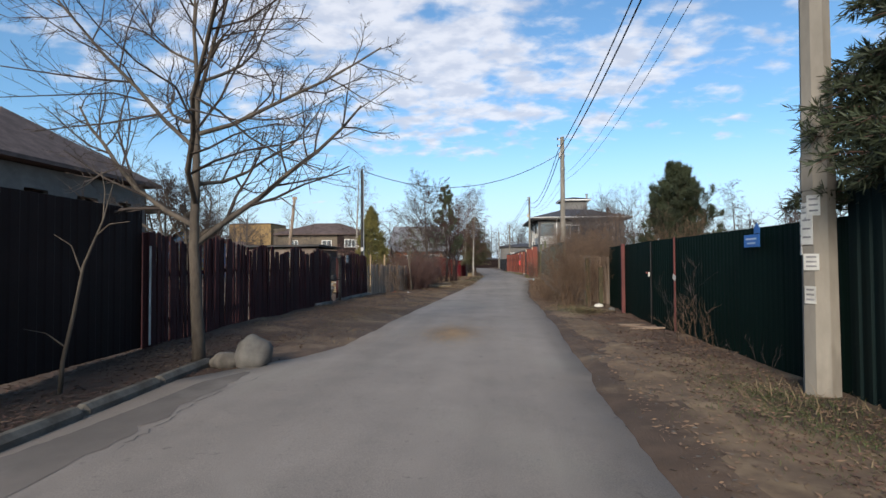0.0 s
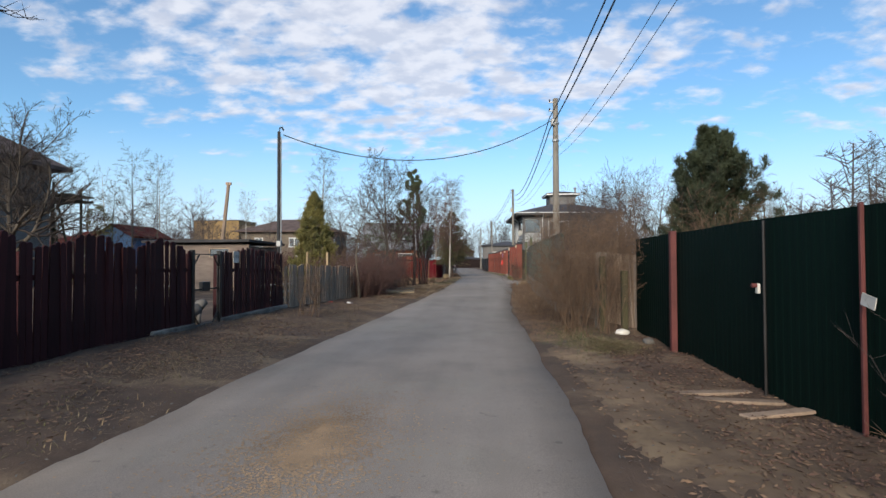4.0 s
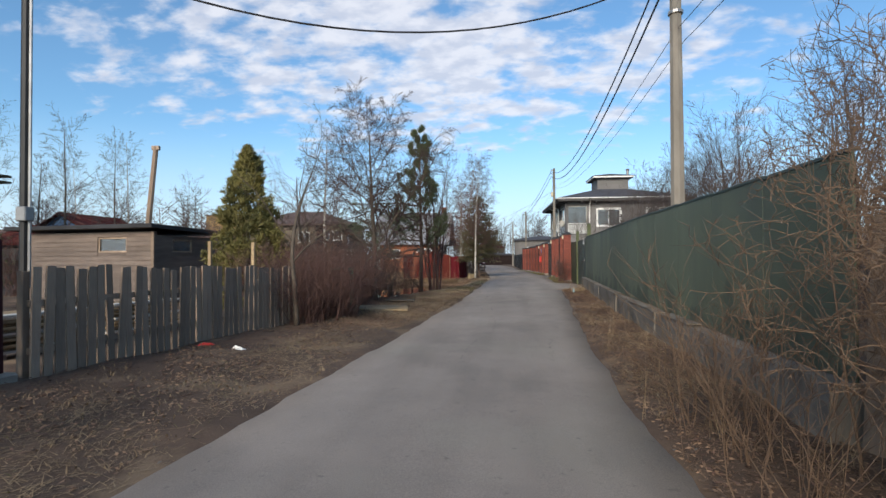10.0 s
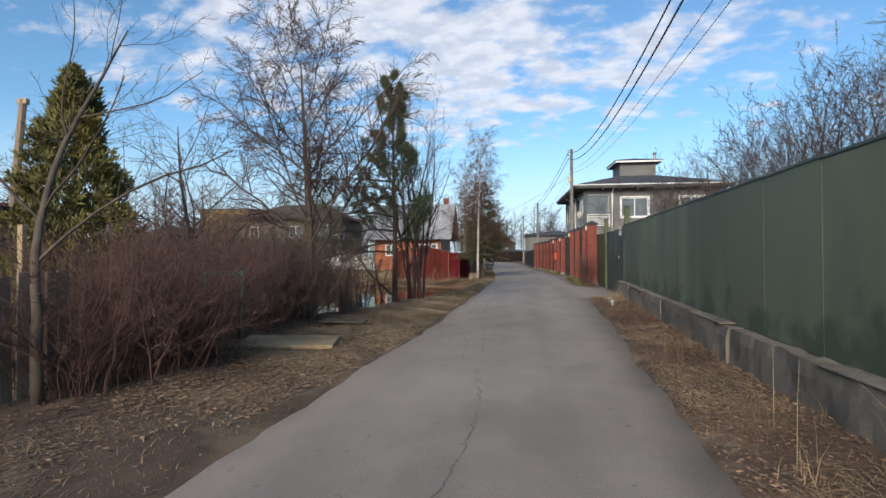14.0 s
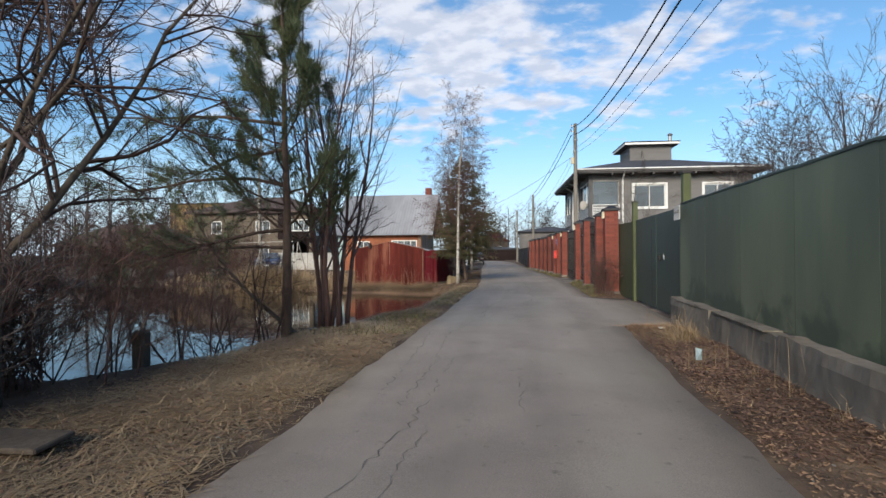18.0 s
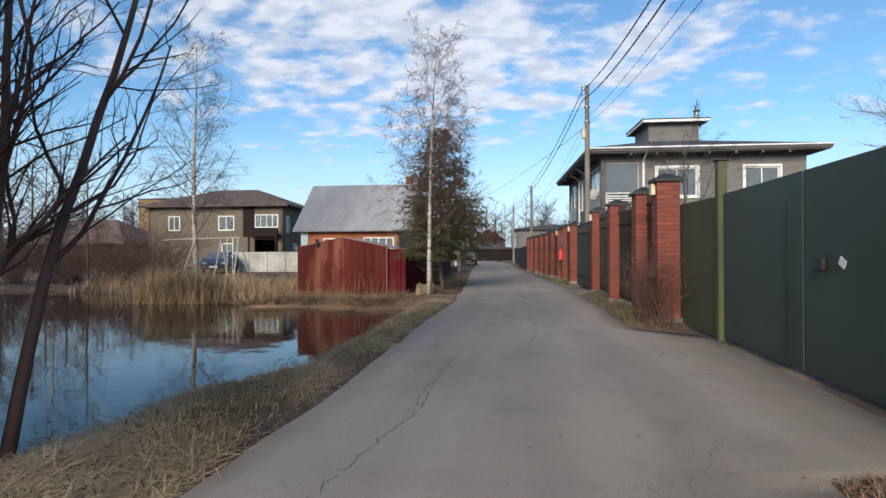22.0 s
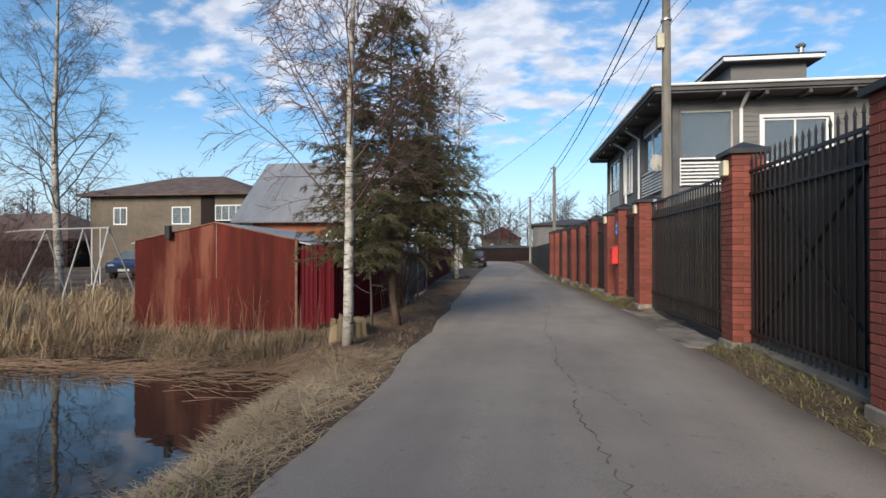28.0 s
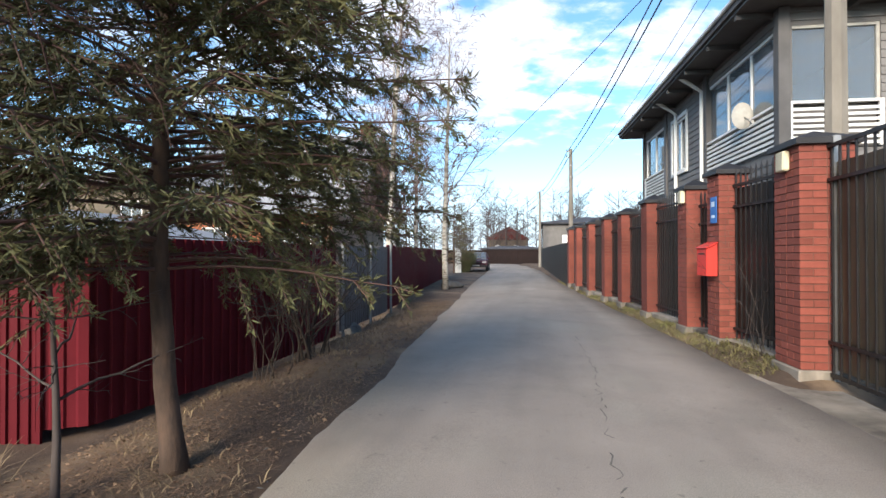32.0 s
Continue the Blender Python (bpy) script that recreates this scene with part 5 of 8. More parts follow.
# near the start
bare_tree("bare_tree", -3.86, 6.42, 5.3, 0.086, FORKED, "leafless tree with a forked trunk and wide crown beside a fence", BARK, TWIG, 11, thick=1.4)
sap = thing("sapling", at(-4.31, 4.75, -0.03), "thin curved leafless sapling beside the kerb", "sapling")
part("stem", Mesh().tube([(0, 0, 0), (0.03, 0.0, 0.35), (0.12, 0.02, 0.8), (0.24, 0.0, 1.3), (0.42, 0.03, 1.75), (0.56, 0.0, 2.15)], [0.024, 0.021, 0.018, 0.014, 0.009, 0.004], 7), BARK, sap, smooth=True)
for p, q, e in (((0.22, 0.01, 1.2), (0.02, 0.1, 1.5), (-0.2, 0.12, 1.62)), ((0.36, 0.02, 1.6), (0.55, -0.05, 1.7), (0.8, -0.1, 1.72)), ((0.42, 0.03, 1.75), (0.38, 0.1, 2.05), (0.3, 0.14, 2.3)), ((0.05, 0.0, 0.5), (-0.2, 0.05, 0.62), (-0.45, 0.05, 0.66))):
    part("twig", Mesh().tube([p, q, e], [0.008, 0.006, 0.003], 5), BARK, sap)
spruce(4.4, 5.1, 4.7, 2.3, "dark spruce reaching over the fence by the concrete pole", 5, bare=0.40, n_branch=210, dens=1.7, needle=NEEDLE_DARK)
pine(7.0, 21.3, 4.75, "plump dense dark green pine behind the green fence", 6, r=0.13, first=0.05, spread=0.56, count=60, tuft=0.17, per=6, wide=0.017, mat_=NEEDLE_DARK, cone=0.12, angle=60)
shrub("weeds", [(2.97, 8.95)], "tall leafless weed stalks against the green fence", TWIG_GREY, 7, stems=9, h=(0.9, 1.75), spread=0.22, r=0.003, side=4)
shrub("weeds", [(2.97, 8.3), (2.98, 8.5)], "short leafless weeds at the foot of the green fence", TWIG_TAN, 71, stems=10, h=(0.35, 0.85), spread=0.3, r=0.0035, side=4)
shrub("weeds", [(3.05, 7.5), (3.1, 6.6)], "thin bent stalks at the foot of the green fence", TWIG_GREY, 72, stems=4, h=(0.25, 0.5), spread=0.4, r=0.003, side=2)
# tan bush at the bend
rb = random.Random(31)
bush("tan_bush", [(rb.uniform(1.9, 2.95), rb.uniform(15.45, 17.9)) for _ in range(52)], "large tangled tan leafless bush at the lane edge", TWIG_TAN, 8, h=(1.3, 2.5), lean=0.42, r=0.010, thick=1.1, spec=((10, 46, 0.5, -0.03, 0.24, 0.22), (7, 50, 0.55, 0.02, 0.26, 0.1), (4, 48, 0.55, 0.0, 0.3, 0.1)))
bush("tan_bush", [(rb.uniform(2.8, 3.7), rb.uniform(16.7, 18.6)) for _ in range(34)], "tall tangled leafless bush behind the fence end", TWIG_TAN, 81, h=(1.6, 2.35), lean=0.35, thick=1.2, spec=((12, 38, 0.36, 0.05, 0.16, 0.3), (7, 42, 0.5, 0.08, 0.2, 0.1), (5, 40, 0.5, 0.05, 0.25, 0.1)))
shrub("thin_bush", [(1.95, 15.6), (2.2, 16.3), (2.1, 17.0), (2.6, 15.4)], "thin upright tan stems in the bush", TWIG_TAN, 82, stems=26, h=(0.8, 1.6), spread=0.35, r=0.004)
for k, (x, y, h) in enumerate([(2.62, 15.75, 1.45), (2.95, 15.5, 1.2)]):
    op = thing("old_post", at(x, y, -0.05), "mossy olive wooden post standing in the bush", "post")
    part("post", Mesh().box((0, 0, h / 2), (0.11, 0.11, h), b=0.01), MOSS_WOOD, op)
shrub("tan_bush", [(1.55, 17.6), (1.65, 18.3), (1.6, 19.0), (1.8, 18.7)], "dry tan leafless stems against the green panel fence", TWIG_TAN, 9, stems=22, h=(0.6, 1.5), spread=0.5, r=0.004)
shrub("dry_weeds", [(1.55, 19.8), (1.6, 20.8), (1.75, 22.0), (1.7, 24.2), (2.0, 27.0)], "dry weed stems against the green panel fence", TWIG_TAN, 91, stems=9, h=(0.25, 0.6), spread=0.4, r=0.0025)
for k, (x, y, h) in enumerate([(3.4, 17.8, 2.5), (4.2, 19.2, 2.9), (3.6, 20.7, 2.8), (4.6, 22.3, 3.6), (3.9, 24.0, 3.2), (4.8, 28.0, 3.3), (4.2, 31.0, 3.0), (5.6, 33.5, 3.6), (6.5, 25.5, 4.0), (6, 34, 4.2), (6.5, 32.5, 4.4), (7.5, 33.5, 4.4), (5.2, 35.5, 3.7), (8, 36.5, 4.2), (7, 30.5, 4.6), (5.2, 27.2, 4.0), (4.5, 29.5, 3.5)]):
    bare_tree("tall_shrub", x, y, h, 0.05, ((17, 32, 0.62, 0.05, 0.10, 0.05), (10, 36, 0.5, 0.10, 0.16, 0.1), (7, 36, 0.5, 0.06, 0.22, 0.1)),
              "tall grey leafless shrub behind the green panel fence", TWIG_GREY, TWIG_GREY, 40 + k, group="shrubs behind the panel fence", thick=1.15)
bush("garden_scrub", [(rb.uniform(5.0, 7.6), rb.uniform(17.2, 19.6)) for _ in range(16)], "brown leafless scrub rising behind the dark green fence", TWIG_TAN, 411, h=(2.1, 2.8), thick=1.4, lean=0.25)
bush("hedge_row", [(rb.uniform(3.9, 4.8), rb.uniform(19.0, 26.0)) for _ in range(13)], "brown leafless hedge row rising behind the green panel fence", TWIG_TAN, 41, h=(2.6, 3.3), thick=1.5, lean=0.15)
bush("hedge_row", [(rb.uniform(4.0, 5.0), rb.uniform(27.0, 38.0)) for _ in range(44)], "brown leafless hedge row rising behind the green panel fence", TWIG_GREY, 42, h=(2.9, 3.6), thick=1.7, lean=0.12, spec=((14, 38, 0.42, 0.04, 0.10, 0.35), (5, 44, 0.5, 0.04, 0.2, 0.1), (3, 45, 0.5, 0.0, 0.25, 0.1)))
# left gardens
thuja(-6.85, 27.8, 4.35, 1.3, "dense yellow-green conical thuja in a garden", 10)
bare_tree("small_bare_tree", -4.1, 24.6, 3.9, 0.055, ((9, 50, 0.55, 0.02, 0.13, 0.30), (7, 42, 0.5, 0.10, 0.18, 0.15), (5, 40, 0.48, 0.08, 0.20, 0.1)), "small grey leafless tree beside the plank fence", BARK, TWIG_GREY, 12, thick=0.9)
bush("fence_bush", [(-3.75 + 0.05 * k, 17.27 + 0.04 * (k % 3)) for k in range(10)], "small tan leafless bush by the fence corner", TWIG_TAN, 13, h=(0.6, 1.35), r=0.011, lean=0.45, thick=1.1, spec=((8, 34, 0.5, 0.06, 0.14, 0.3), (5, 42, 0.5, 0.06, 0.2, 0.1), (3, 42, 0.5, 0.0, 0.25, 0.1)))
shrub("red_thicket", [(-3.95, 25.0), (-3.7, 26.0), (-3.65, 26.6), (-3.9, 25.6), (-4.4, 24.9), (-4.5, 25.5), (-4.0, 26.3), (-4.6, 26.2), (-5.2, 26.0), (-4.5, 26.9), (-5.3, 26.8), (-5.9, 26.4), (-4.7, 27.5), (-5.6, 27.6), (-6.3, 27.6), (-6.0, 28.4), (-5.2, 28.5)], "dense reddish-brown leafless thicket beside the lane", TWIG_RED, 14, stems=44, h=(0.8, 1.75), spread=0.9, r=0.0062, side=4)
shrub("red_thicket", [(-4.9, 29.4), (-4.3, 29.1), (-4.5, 30.2), (-5.6, 30.2), (-6.3, 29.8), (-4.7, 31.4), (-5.4, 31.2), (-6.4, 31.0), (-7.4, 30.4), (-5.2, 32.0)], "dense reddish-brown leafless thicket by the pond", TWIG_RED, 15, stems=55, h=(1.0, 2.1), spread=0.9, r=0.0062, side=4)
bush("bramble", [(rb.uniform(-5.6, -3.8), rb.uniform(28.6, 31.2)) for _ in range(32)], "tangled pale grey-brown bramble arching over the ditch", TWIG_GREY, 43, h=(1.6, 2.6), lean=1.0, thick=1.3)
bush("bramble", [(rb.uniform(-4.9, -3.5), rb.uniform(24.7, 27.0)) for _ in range(30)], "tangled reddish bramble at the verge edge", TWIG_RED, 44, h=(1.1, 1.9), lean=1.0)
bush("bramble", [(rb.uniform(-5.6, -4.35), rb.uniform(31.0, 32.4)) for _ in range(16)], "dark leafless scrub at the water edge", TWIG, 45, h=(1.1, 1.9), lean=0.8, thick=1.4)
bare_tree("pond_tree", -4.2, 30.85, 5.4, 0.1, DENSE, "dark spreading leafless tree on the pond bank", BARK, TWIG_DARK, 16, thick=1.8)
bare_tree("bare_tree", -5.9, 29.6, 3.8, 0.07, ((16, 52, 0.62, 0.05, 0.1, 0.2), (10, 45, 0.5, 0.06, 0.16, 0.12), (7, 42, 0.5, 0.0, 0.22, 0.1)), "leafless tree in a thicket by the pond", BARK, TWIG_RED, 17, thick=1.4)
pine(-3.45, 35.0, 6.3, "slender pine with a bare lower trunk on the pond bank", 18, r=0.088, first=0.24, spread=0.36, count=32, tuft=0.14, per=8, wide=0.008, boughs=((1.5, 175, 3.0), (1.8, 205, 2.7), (2.1, 150, 3.0), (2.5, 190, 3.2), (3.1, 170, 3.0), (3.5, 205, 2.8)))
for k in range(9):
    a, out_ = k * 2.4, 0.06 + 0.03 * (k % 5)
    bare_tree("willow_stem", -3.1 + (0.1 + 0.09 * (k % 4)) * math.cos(a), 36.2 + (0.12 + 0.1 * (k % 3)) * math.sin(a), 4.6 + 0.4 * (k % 4), 0.046, ((10, 34, 0.42, 0.03, 0.13, 0.22, 0.45, 1.2), (8, 34, 0.55, 0.1, 0.16, 0.1), (5, 34, 0.5, 0.05, 0.18, 0.1)), "slim upright stem of a leafless bank willow", TWIG_RED, TWIG, 60 + k, lean=(out_ * (0.3 + 0.4 * (k * 7 % 4)) * math.cos(a), out_ * (0.3 + 0.4 * (k * 5 % 4)) * math.sin(a)), group="willow clump", thick=1.15)
bare_tree("fallen_branch_tree", -3.3, 35.2, 3.4, 0.04, ((10, 50, 0.4, 0.12, 0.12, 0.3), (6, 40, 0.5, 0.1, 0.2, 0.1), (4, 40, 0.5, 0, 0.2, 0.1)), "dark half-fallen limb reaching over the water", BARK, TWIG, 70, lean=(-1.1, -0.5))
bush("bramble", [(rb.uniform(-4.7, -3.7), rb.uniform(31.6, 33.6)) for _ in range(16)], "tangled reddish scrub on the steep pond edge", TWIG_RED, 46, h=(1.2, 2.1), lean=0.7, thick=1.2)
bush("bramble", [(rb.uniform(-8.6, -4.9), rb.uniform(30.3, 32.2)) for _ in range(28)], "dense reddish-brown scrub along the near shore", TWIG_RED, 47, h=(1.5, 2.8), lean=0.45, thick=1.5)
bush("bramble", [(rb.uniform(-6.4, -4.2), rb.uniform(26.6, 29.6)) for _ in range(16)], "pale brown stems rising out of the thicket", TWIG_TAN, 48, h=(1.4, 2.3), lean=0.4, thick=1.0)
bush("dead_branches", [(rb.uniform(-4.9, -3.55), rb.uniform(34.3, 35.4)) for _ in range(14)], "tangle of dark dead branches under the bank pine", TWIG_DARK, 49, h=(1.0, 2.3), lean=0.9, r=0.018, thick=1.2, spec=((9, 55, 0.5, -0.02, 0.16, 0.2), (5, 48, 0.5, 0.0, 0.22, 0.1), (3, 45, 0.5, 0.0, 0.25, 0.1)))
# beyond the pond
bare_tree("birch_tree", -16.0, 58.4, 12.3, 0.15, BIRCHY, "tall leafless birch on the far bank of the pond", BIRCH, TWIG_GREY, 19, thick=1.8)
bare_tree("birch_tree", -2.35, 49.65, 7.8, 0.076, ((40, 46, 0.36, 0.0, 0.035, 0.2, 0.4, 0.5), (11, 40, 0.5, 0.06, 0.12, 0.15), (8, 38, 0.5, -0.12, 0.16, 0.1), (3, 30, 0.6, -0.25, 0.15, 0.1)), "white-barked leafless birch at the lane edge by a red shed", BIRCH, TWIG_RED, 20, lean=(0.01, 0.02), thick=1.35)
spruce(-2.28, 51.75, 5.75, 2.25, "dense dark green spruce beside the lane", 21, bare=0.22, n_branch=300, dens=1.25, fine=True, skirt=0.7, kick=0.12)
bush("lane_sapling", [(-2.5, 51.25)], "thin leafless sapling with crooked branches under the spruce", TWIG_GREY, 22, h=(1.7, 1.75), r=0.028, lean=0.1, spec=((12, 66, 0.5, 0.05, 0.08, 0.3), (5, 45, 0.5, 0.05, 0.2, 0.1), (3, 45, 0.5, 0.0, 0.2, 0.1)))
bush("stem_clump", [(-3.05 + 0.09 * (k % 3), 55.2 + 0.12 * (k // 3)) for k in range(7)], "dark multi-stemmed leafless shrub before the red fence", TWIG, 221, h=(1.5, 2.6), r=0.022, lean=0.7)
for k, (x, y, h) in enumerate([(-4.0, 62.6, 9.8), (-3.3, 67.6, 10.0), (-5.0, 66.5, 9.0), (-5.4, 72.0, 8.5)]):
    bare_tree("birch_tree", x, y, h, 0.12, SLIM, "slim leafless birch behind the red fence", BIRCH, TWIG_RED, 24 + k, group="birches along the red fence", thick=2.0)
spruce(-5.6, 84.0, 6.0, 1.7, "small dark conifer by the lane", 30, n_branch=90, dens=0.7)
shrub("fence_shrub", [(-2.9, 54.2), (-3.0, 55.6)], "leafless shrub in front of the red sheet fence", TWIG, 31, stems=10, h=(1.0, 2.0), spread=0.5, r=0.01)
for k, (x, y, h) in enumerate([(-25, 45, 8), (-28, 50, 9), (-23, 39, 7.5), (-31, 42, 9), (-21, 57, 6), (-24, 58, 7.5), (-30, 60, 8), (-37, 55, 9), (-24, 38.5, 5.5)]):
    bare_tree("far_birch", x, y, h * 1.15, 0.08, FAR, "leafless birch beyond the gardens", BIRCH if k % 2 else BARK, TWIG_GREY, 80 + k, group="birches beyond the gardens", thick=2.6)
for k, (x, y, h) in enumerate([(14, 25, 5.2), (17, 29, 5.8), (12.5, 29, 5.0), (19, 26, 5.0)]):
    bare_tree("far_birch", x, y, h, 0.06, SLIM, "slim leafless tree beyond the green fence", BARK, TWIG_GREY, 180 + k, group="trees beyond the green fence", thick=1.6)
bare_tree("bare_tree", 17.0, 56.0, 8.5, 0.13, SPREADING, "leafless tree beside the grey house", BARK, TWIG_RED, 95, thick=1.6)
bare_tree("bare_tree", 4.6, 46.6, 3.9, 0.06, SPREADING, "small leafless tree behind the brick fence", BARK, TWIG, 96)
bare_tree("garden_apple_tree", -11.2, 17.6, 4.0, 0.11, FORKED, "gnarled leafless fruit tree in a garden", BARK, TWIG, 97, thick=1.7)
bare_tree("garden_apple_tree", -14.2, 21.0, 4.2, 0.1, FORKED, "gnarled leafless fruit tree in a garden", BARK, TWIG, 98, thick=1.9)
spruce(-19.6, 31.5, 4.4, 1.35, "small dark spruce in a garden", 98, n_branch=90, dens=0.9, fan=8)
bush("garden_scrub", [(rb.uniform(-13.5, -8.6), rb.uniform(18.5, 24.5)) for _ in range(16)], "dark leafless scrub inside the garden", TWIG_RED, 99, h=(0.7, 1.3), lean=0.6, thick=1.5)


shrub("bank_thicket", [(-16.3, 56.3), (-17.6, 57.0), (-19.0, 56.6), (-20.5, 57.2), (-22.0, 57.0), (-23.5, 57.5), (-25.0, 57.0), (-18.0, 59.0), (-21.0, 59.5), (-24.0, 59.5), (-26.5, 58.0), (-28.0, 45.0), (-28.0, 41.0), (-27.5, 37.5)],
      "brown leafless thicket on the far shore of the pond", TWIG_RED, 33, stems=56, h=(1.5, 3.3), spread=0.9, r=0.012, side=4)
shrub("shore_thicket", [(-9.0, 31.0), (-10.5, 31.3), (-12.0, 31.0), (-13.5, 31.6), (-15.5, 31.5), (-18.0, 31.8), (-21.0, 32.0)],
      "brown leafless thicket on the near shore of the pond", TWIG_RED, 34, stems=45, h=(1.4, 2.6), spread=0.8, r=0.012)


def far_wood(name, x0, x1, y0, y1, count, h, seed, label):
    rng = random.Random(seed)
    segs = []
    for _ in range(count):
        x, y = rng.uniform(x0, x1), rng.uniform(y0, y1)
        H = rng.uniform(*h)
        segs.append((x, y, 0, x + rng.uniform(-0.3, 0.3), y, H, 0.1, 0.03))
        for _k in range(32):
            z = H * rng.uniform(0.2, 0.95)
            a, l = rng.uniform(0, 6.28), H * rng.uniform(0.08, 0.22)
            e = (x + l * math.cos(a), y + l * math.sin(a), z + l * rng.uniform(0.3, 1.1))
            segs.append((x, y, z, *e, 0.03, 0.015))
            for _j in range(5):
                b = rng.uniform(0, 6.28)
                segs.append((*e, e[0] + l * 0.5 * math.cos(b), e[1] + l * 0.5 * math.sin(b), e[2] + l * rng.uniform(0, 0.6), 0.018, 0.0))
    v, f = twigs(np.array(segs), 1.15, 0.006)
    return tagged(raw_mesh(name, v, f, TWIG_GREY), label, "woods", kind="stuff")


far_wood("far_woods", -75, -32, 60, 130, 90, (6, 9), 1, "distant grey leafless woods")
far_wood("far_woods", -12, 60, 120, 175, 150, (6, 11), 2, "distant grey leafless woods")
far_wood("far_woods", 18, 60, 20, 80, 70, (5, 8), 3, "distant grey leafless woods")
far_wood("far_woods", -60, -12, 130, 175, 90, (6, 10), 4, "distant grey leafless woods")


# ---- houses ----
def pierced(L, z0, z1, thick, holes):
    """A wall along x from 0 to L, its outer face at y = 0, with openings (x0, x1, za, zb)."""
    xs = sorted({0.0, L, *[h[0] for h in holes], *[h[1] for h in holes]})
    zs = sorted({z0, z1, *[h[2] for h in holes], *[h[3] for h in holes]})
    nx, nz = len(xs) - 1, len(zs) - 1

    def solid(i, k):
        if not (0 <= i < nx and 0 <= k < nz):
            return False
        x, z = (xs[i] + xs[i + 1]) / 2, (zs[k] + zs[k + 1]) / 2
        return not any(h[0] < x < h[1] and h[2] < z < h[3] for h in holes)

    at_ = lambda i, k, b: (k * (nx + 1) + i) * 2 + b  # noqa: E731
    vs = [(x, thick * b, z) for z in zs for x in xs for b in (0, 1)]
    fs = []
    for i in range(nx):
        for k in range(nz):
            if solid(i, k):
                a, b, c, d = (i, k), (i + 1, k), (i + 1, k + 1), (i, k + 1)
                fs += [tuple(at_(*q, 0) for q in (a, b, c, d)), tuple(at_(*q, 1) for q in (d, c, b, a))]
                for (p, q), (di, dk) in (((a, b), (0, -1)), ((b, c), (1, 0)), ((c, d), (0, 1)), ((d, a), (-1, 0))):
                    if not solid(i + di, k + dk):
                        fs.append((at_(*p, 0), at_(*p, 1), at_(*q, 1), at_(*q, 0)))
    used = sorted({v for f in fs for v in f})
    index = {v: k for k, v in enumerate(used)}
    return Mesh().add([vs[v] for v in used], [tuple(index[v] for v in f) for f in fs])


def boards(L, z0, z1, holes, step=0.16):
    """Overlapping weatherboards on a wall's face."""
    m = Mesh()
    z = z0
    while z < z1 - 0.02:
        top = min(z + step, z1)
        spans, x = [], 0.0
        for h in sorted(holes):
            if h[2] < top - 0.02 and h[3] > z + 0.02:
                if h[0] > x:
                    spans.append((x, h[0]))
                x = max(x, h[1])
        spans.append((x, L))
        for a, b in spans:
            if b - a > 0.03:
                m.add([(a, -0.026, z), (b, -0.026, z), (b, -0.006, top), (a, -0.006, top), (a, 0.0, z), (b, 0.0, z)], [(0, 1, 2, 3), (4, 5, 1, 0)])
        z = top
    return m


def window(parent, m, w, h, panes=2, frame_w=0.07, trim=0.0, material=None):
    """A framed window in the opening whose lower left outer corner is m."""
    material = material or WHITE
    g = Mesh()
    g.box((w / 2, 0.05, frame_w / 2), (w, 0.07, frame_w)), g.box((w / 2, 0.05, h - frame_w / 2), (w, 0.07, frame_w))
    for x in (frame_w / 2, w - frame_w / 2):
        g.box((x, 0.05, h / 2), (frame_w, 0.07, h - 2 * frame_w))
    fr = part("window", g, material, parent)
    fr.matrix_local = m
    for k in range(1, panes):
        part("mullion", Mesh().box((w * k / panes, 0.05, h / 2), (0.05, 0.06, h - 2 * frame_w)), material, fr)
    for k in range(panes):
        a, b = max(frame_w, w * k / panes + 0.025), min(w - frame_w, w * (k + 1) / panes - 0.025)
        part("pane", Mesh().box(((a + b) / 2, 0.06, h / 2), (b - a, 0.012, h - 2 * frame_w)), DARK_GLASS, fr)
    if trim:
        t = Mesh()
        for x in (-trim / 2, w + trim / 2):
            t.box((x, -0.035, h / 2), (trim, 0.05, h + 2 * trim))
        t.box((w / 2, -0.035, h + trim / 2), (w, 0.05, trim)), t.box((w / 2, -0.045, -trim / 2), (w, 0.07, trim))
        part("casing", t, material, fr)
    return fr


def hip_roof(x0, x1, y0, y1, z, rise, ridge=None, thick=0.16):
    """A hipped roof over a rectangle with a fascia of that thickness."""
    run = min(x1 - x0, y1 - y0) / 2
    k = run if ridge is None else ridge
    if x1 - x0 >= y1 - y0:
        a, b = (x0 + k, (y0 + y1) / 2, z + rise), (x1 - k, (y0 + y1) / 2, z + rise)
    else:
        a, b = ((x0 + x1) / 2, y0 + k, z + rise), ((x0 + x1) / 2, y1 - k, z + rise)
    c = [(x0, y0), (x1, y0), (x1, y1), (x0, y1)]
    v = [(x, y, z - thick) for x, y in c] + [(x, y, z) for x, y in c] + [a, b]
    f = [(3, 2, 1, 0)] + [(i, (i + 1) % 4, 4 + (i + 1) % 4, 4 + i) for i in range(4)]
    if x1 - x0 >= y1 - y0:
        f += [(4, 5, 9, 8), (5, 6, 9), (6, 7, 8, 9), (7, 4, 8)]
    else:
        f += [(4, 5, 8), (5, 6, 9, 8), (6, 7, 9), (7, 4, 8, 9)]
    return Mesh().add(v, f)


def side(x, y, turn):
    return pose(x, y, 0, 0, 0, turn)


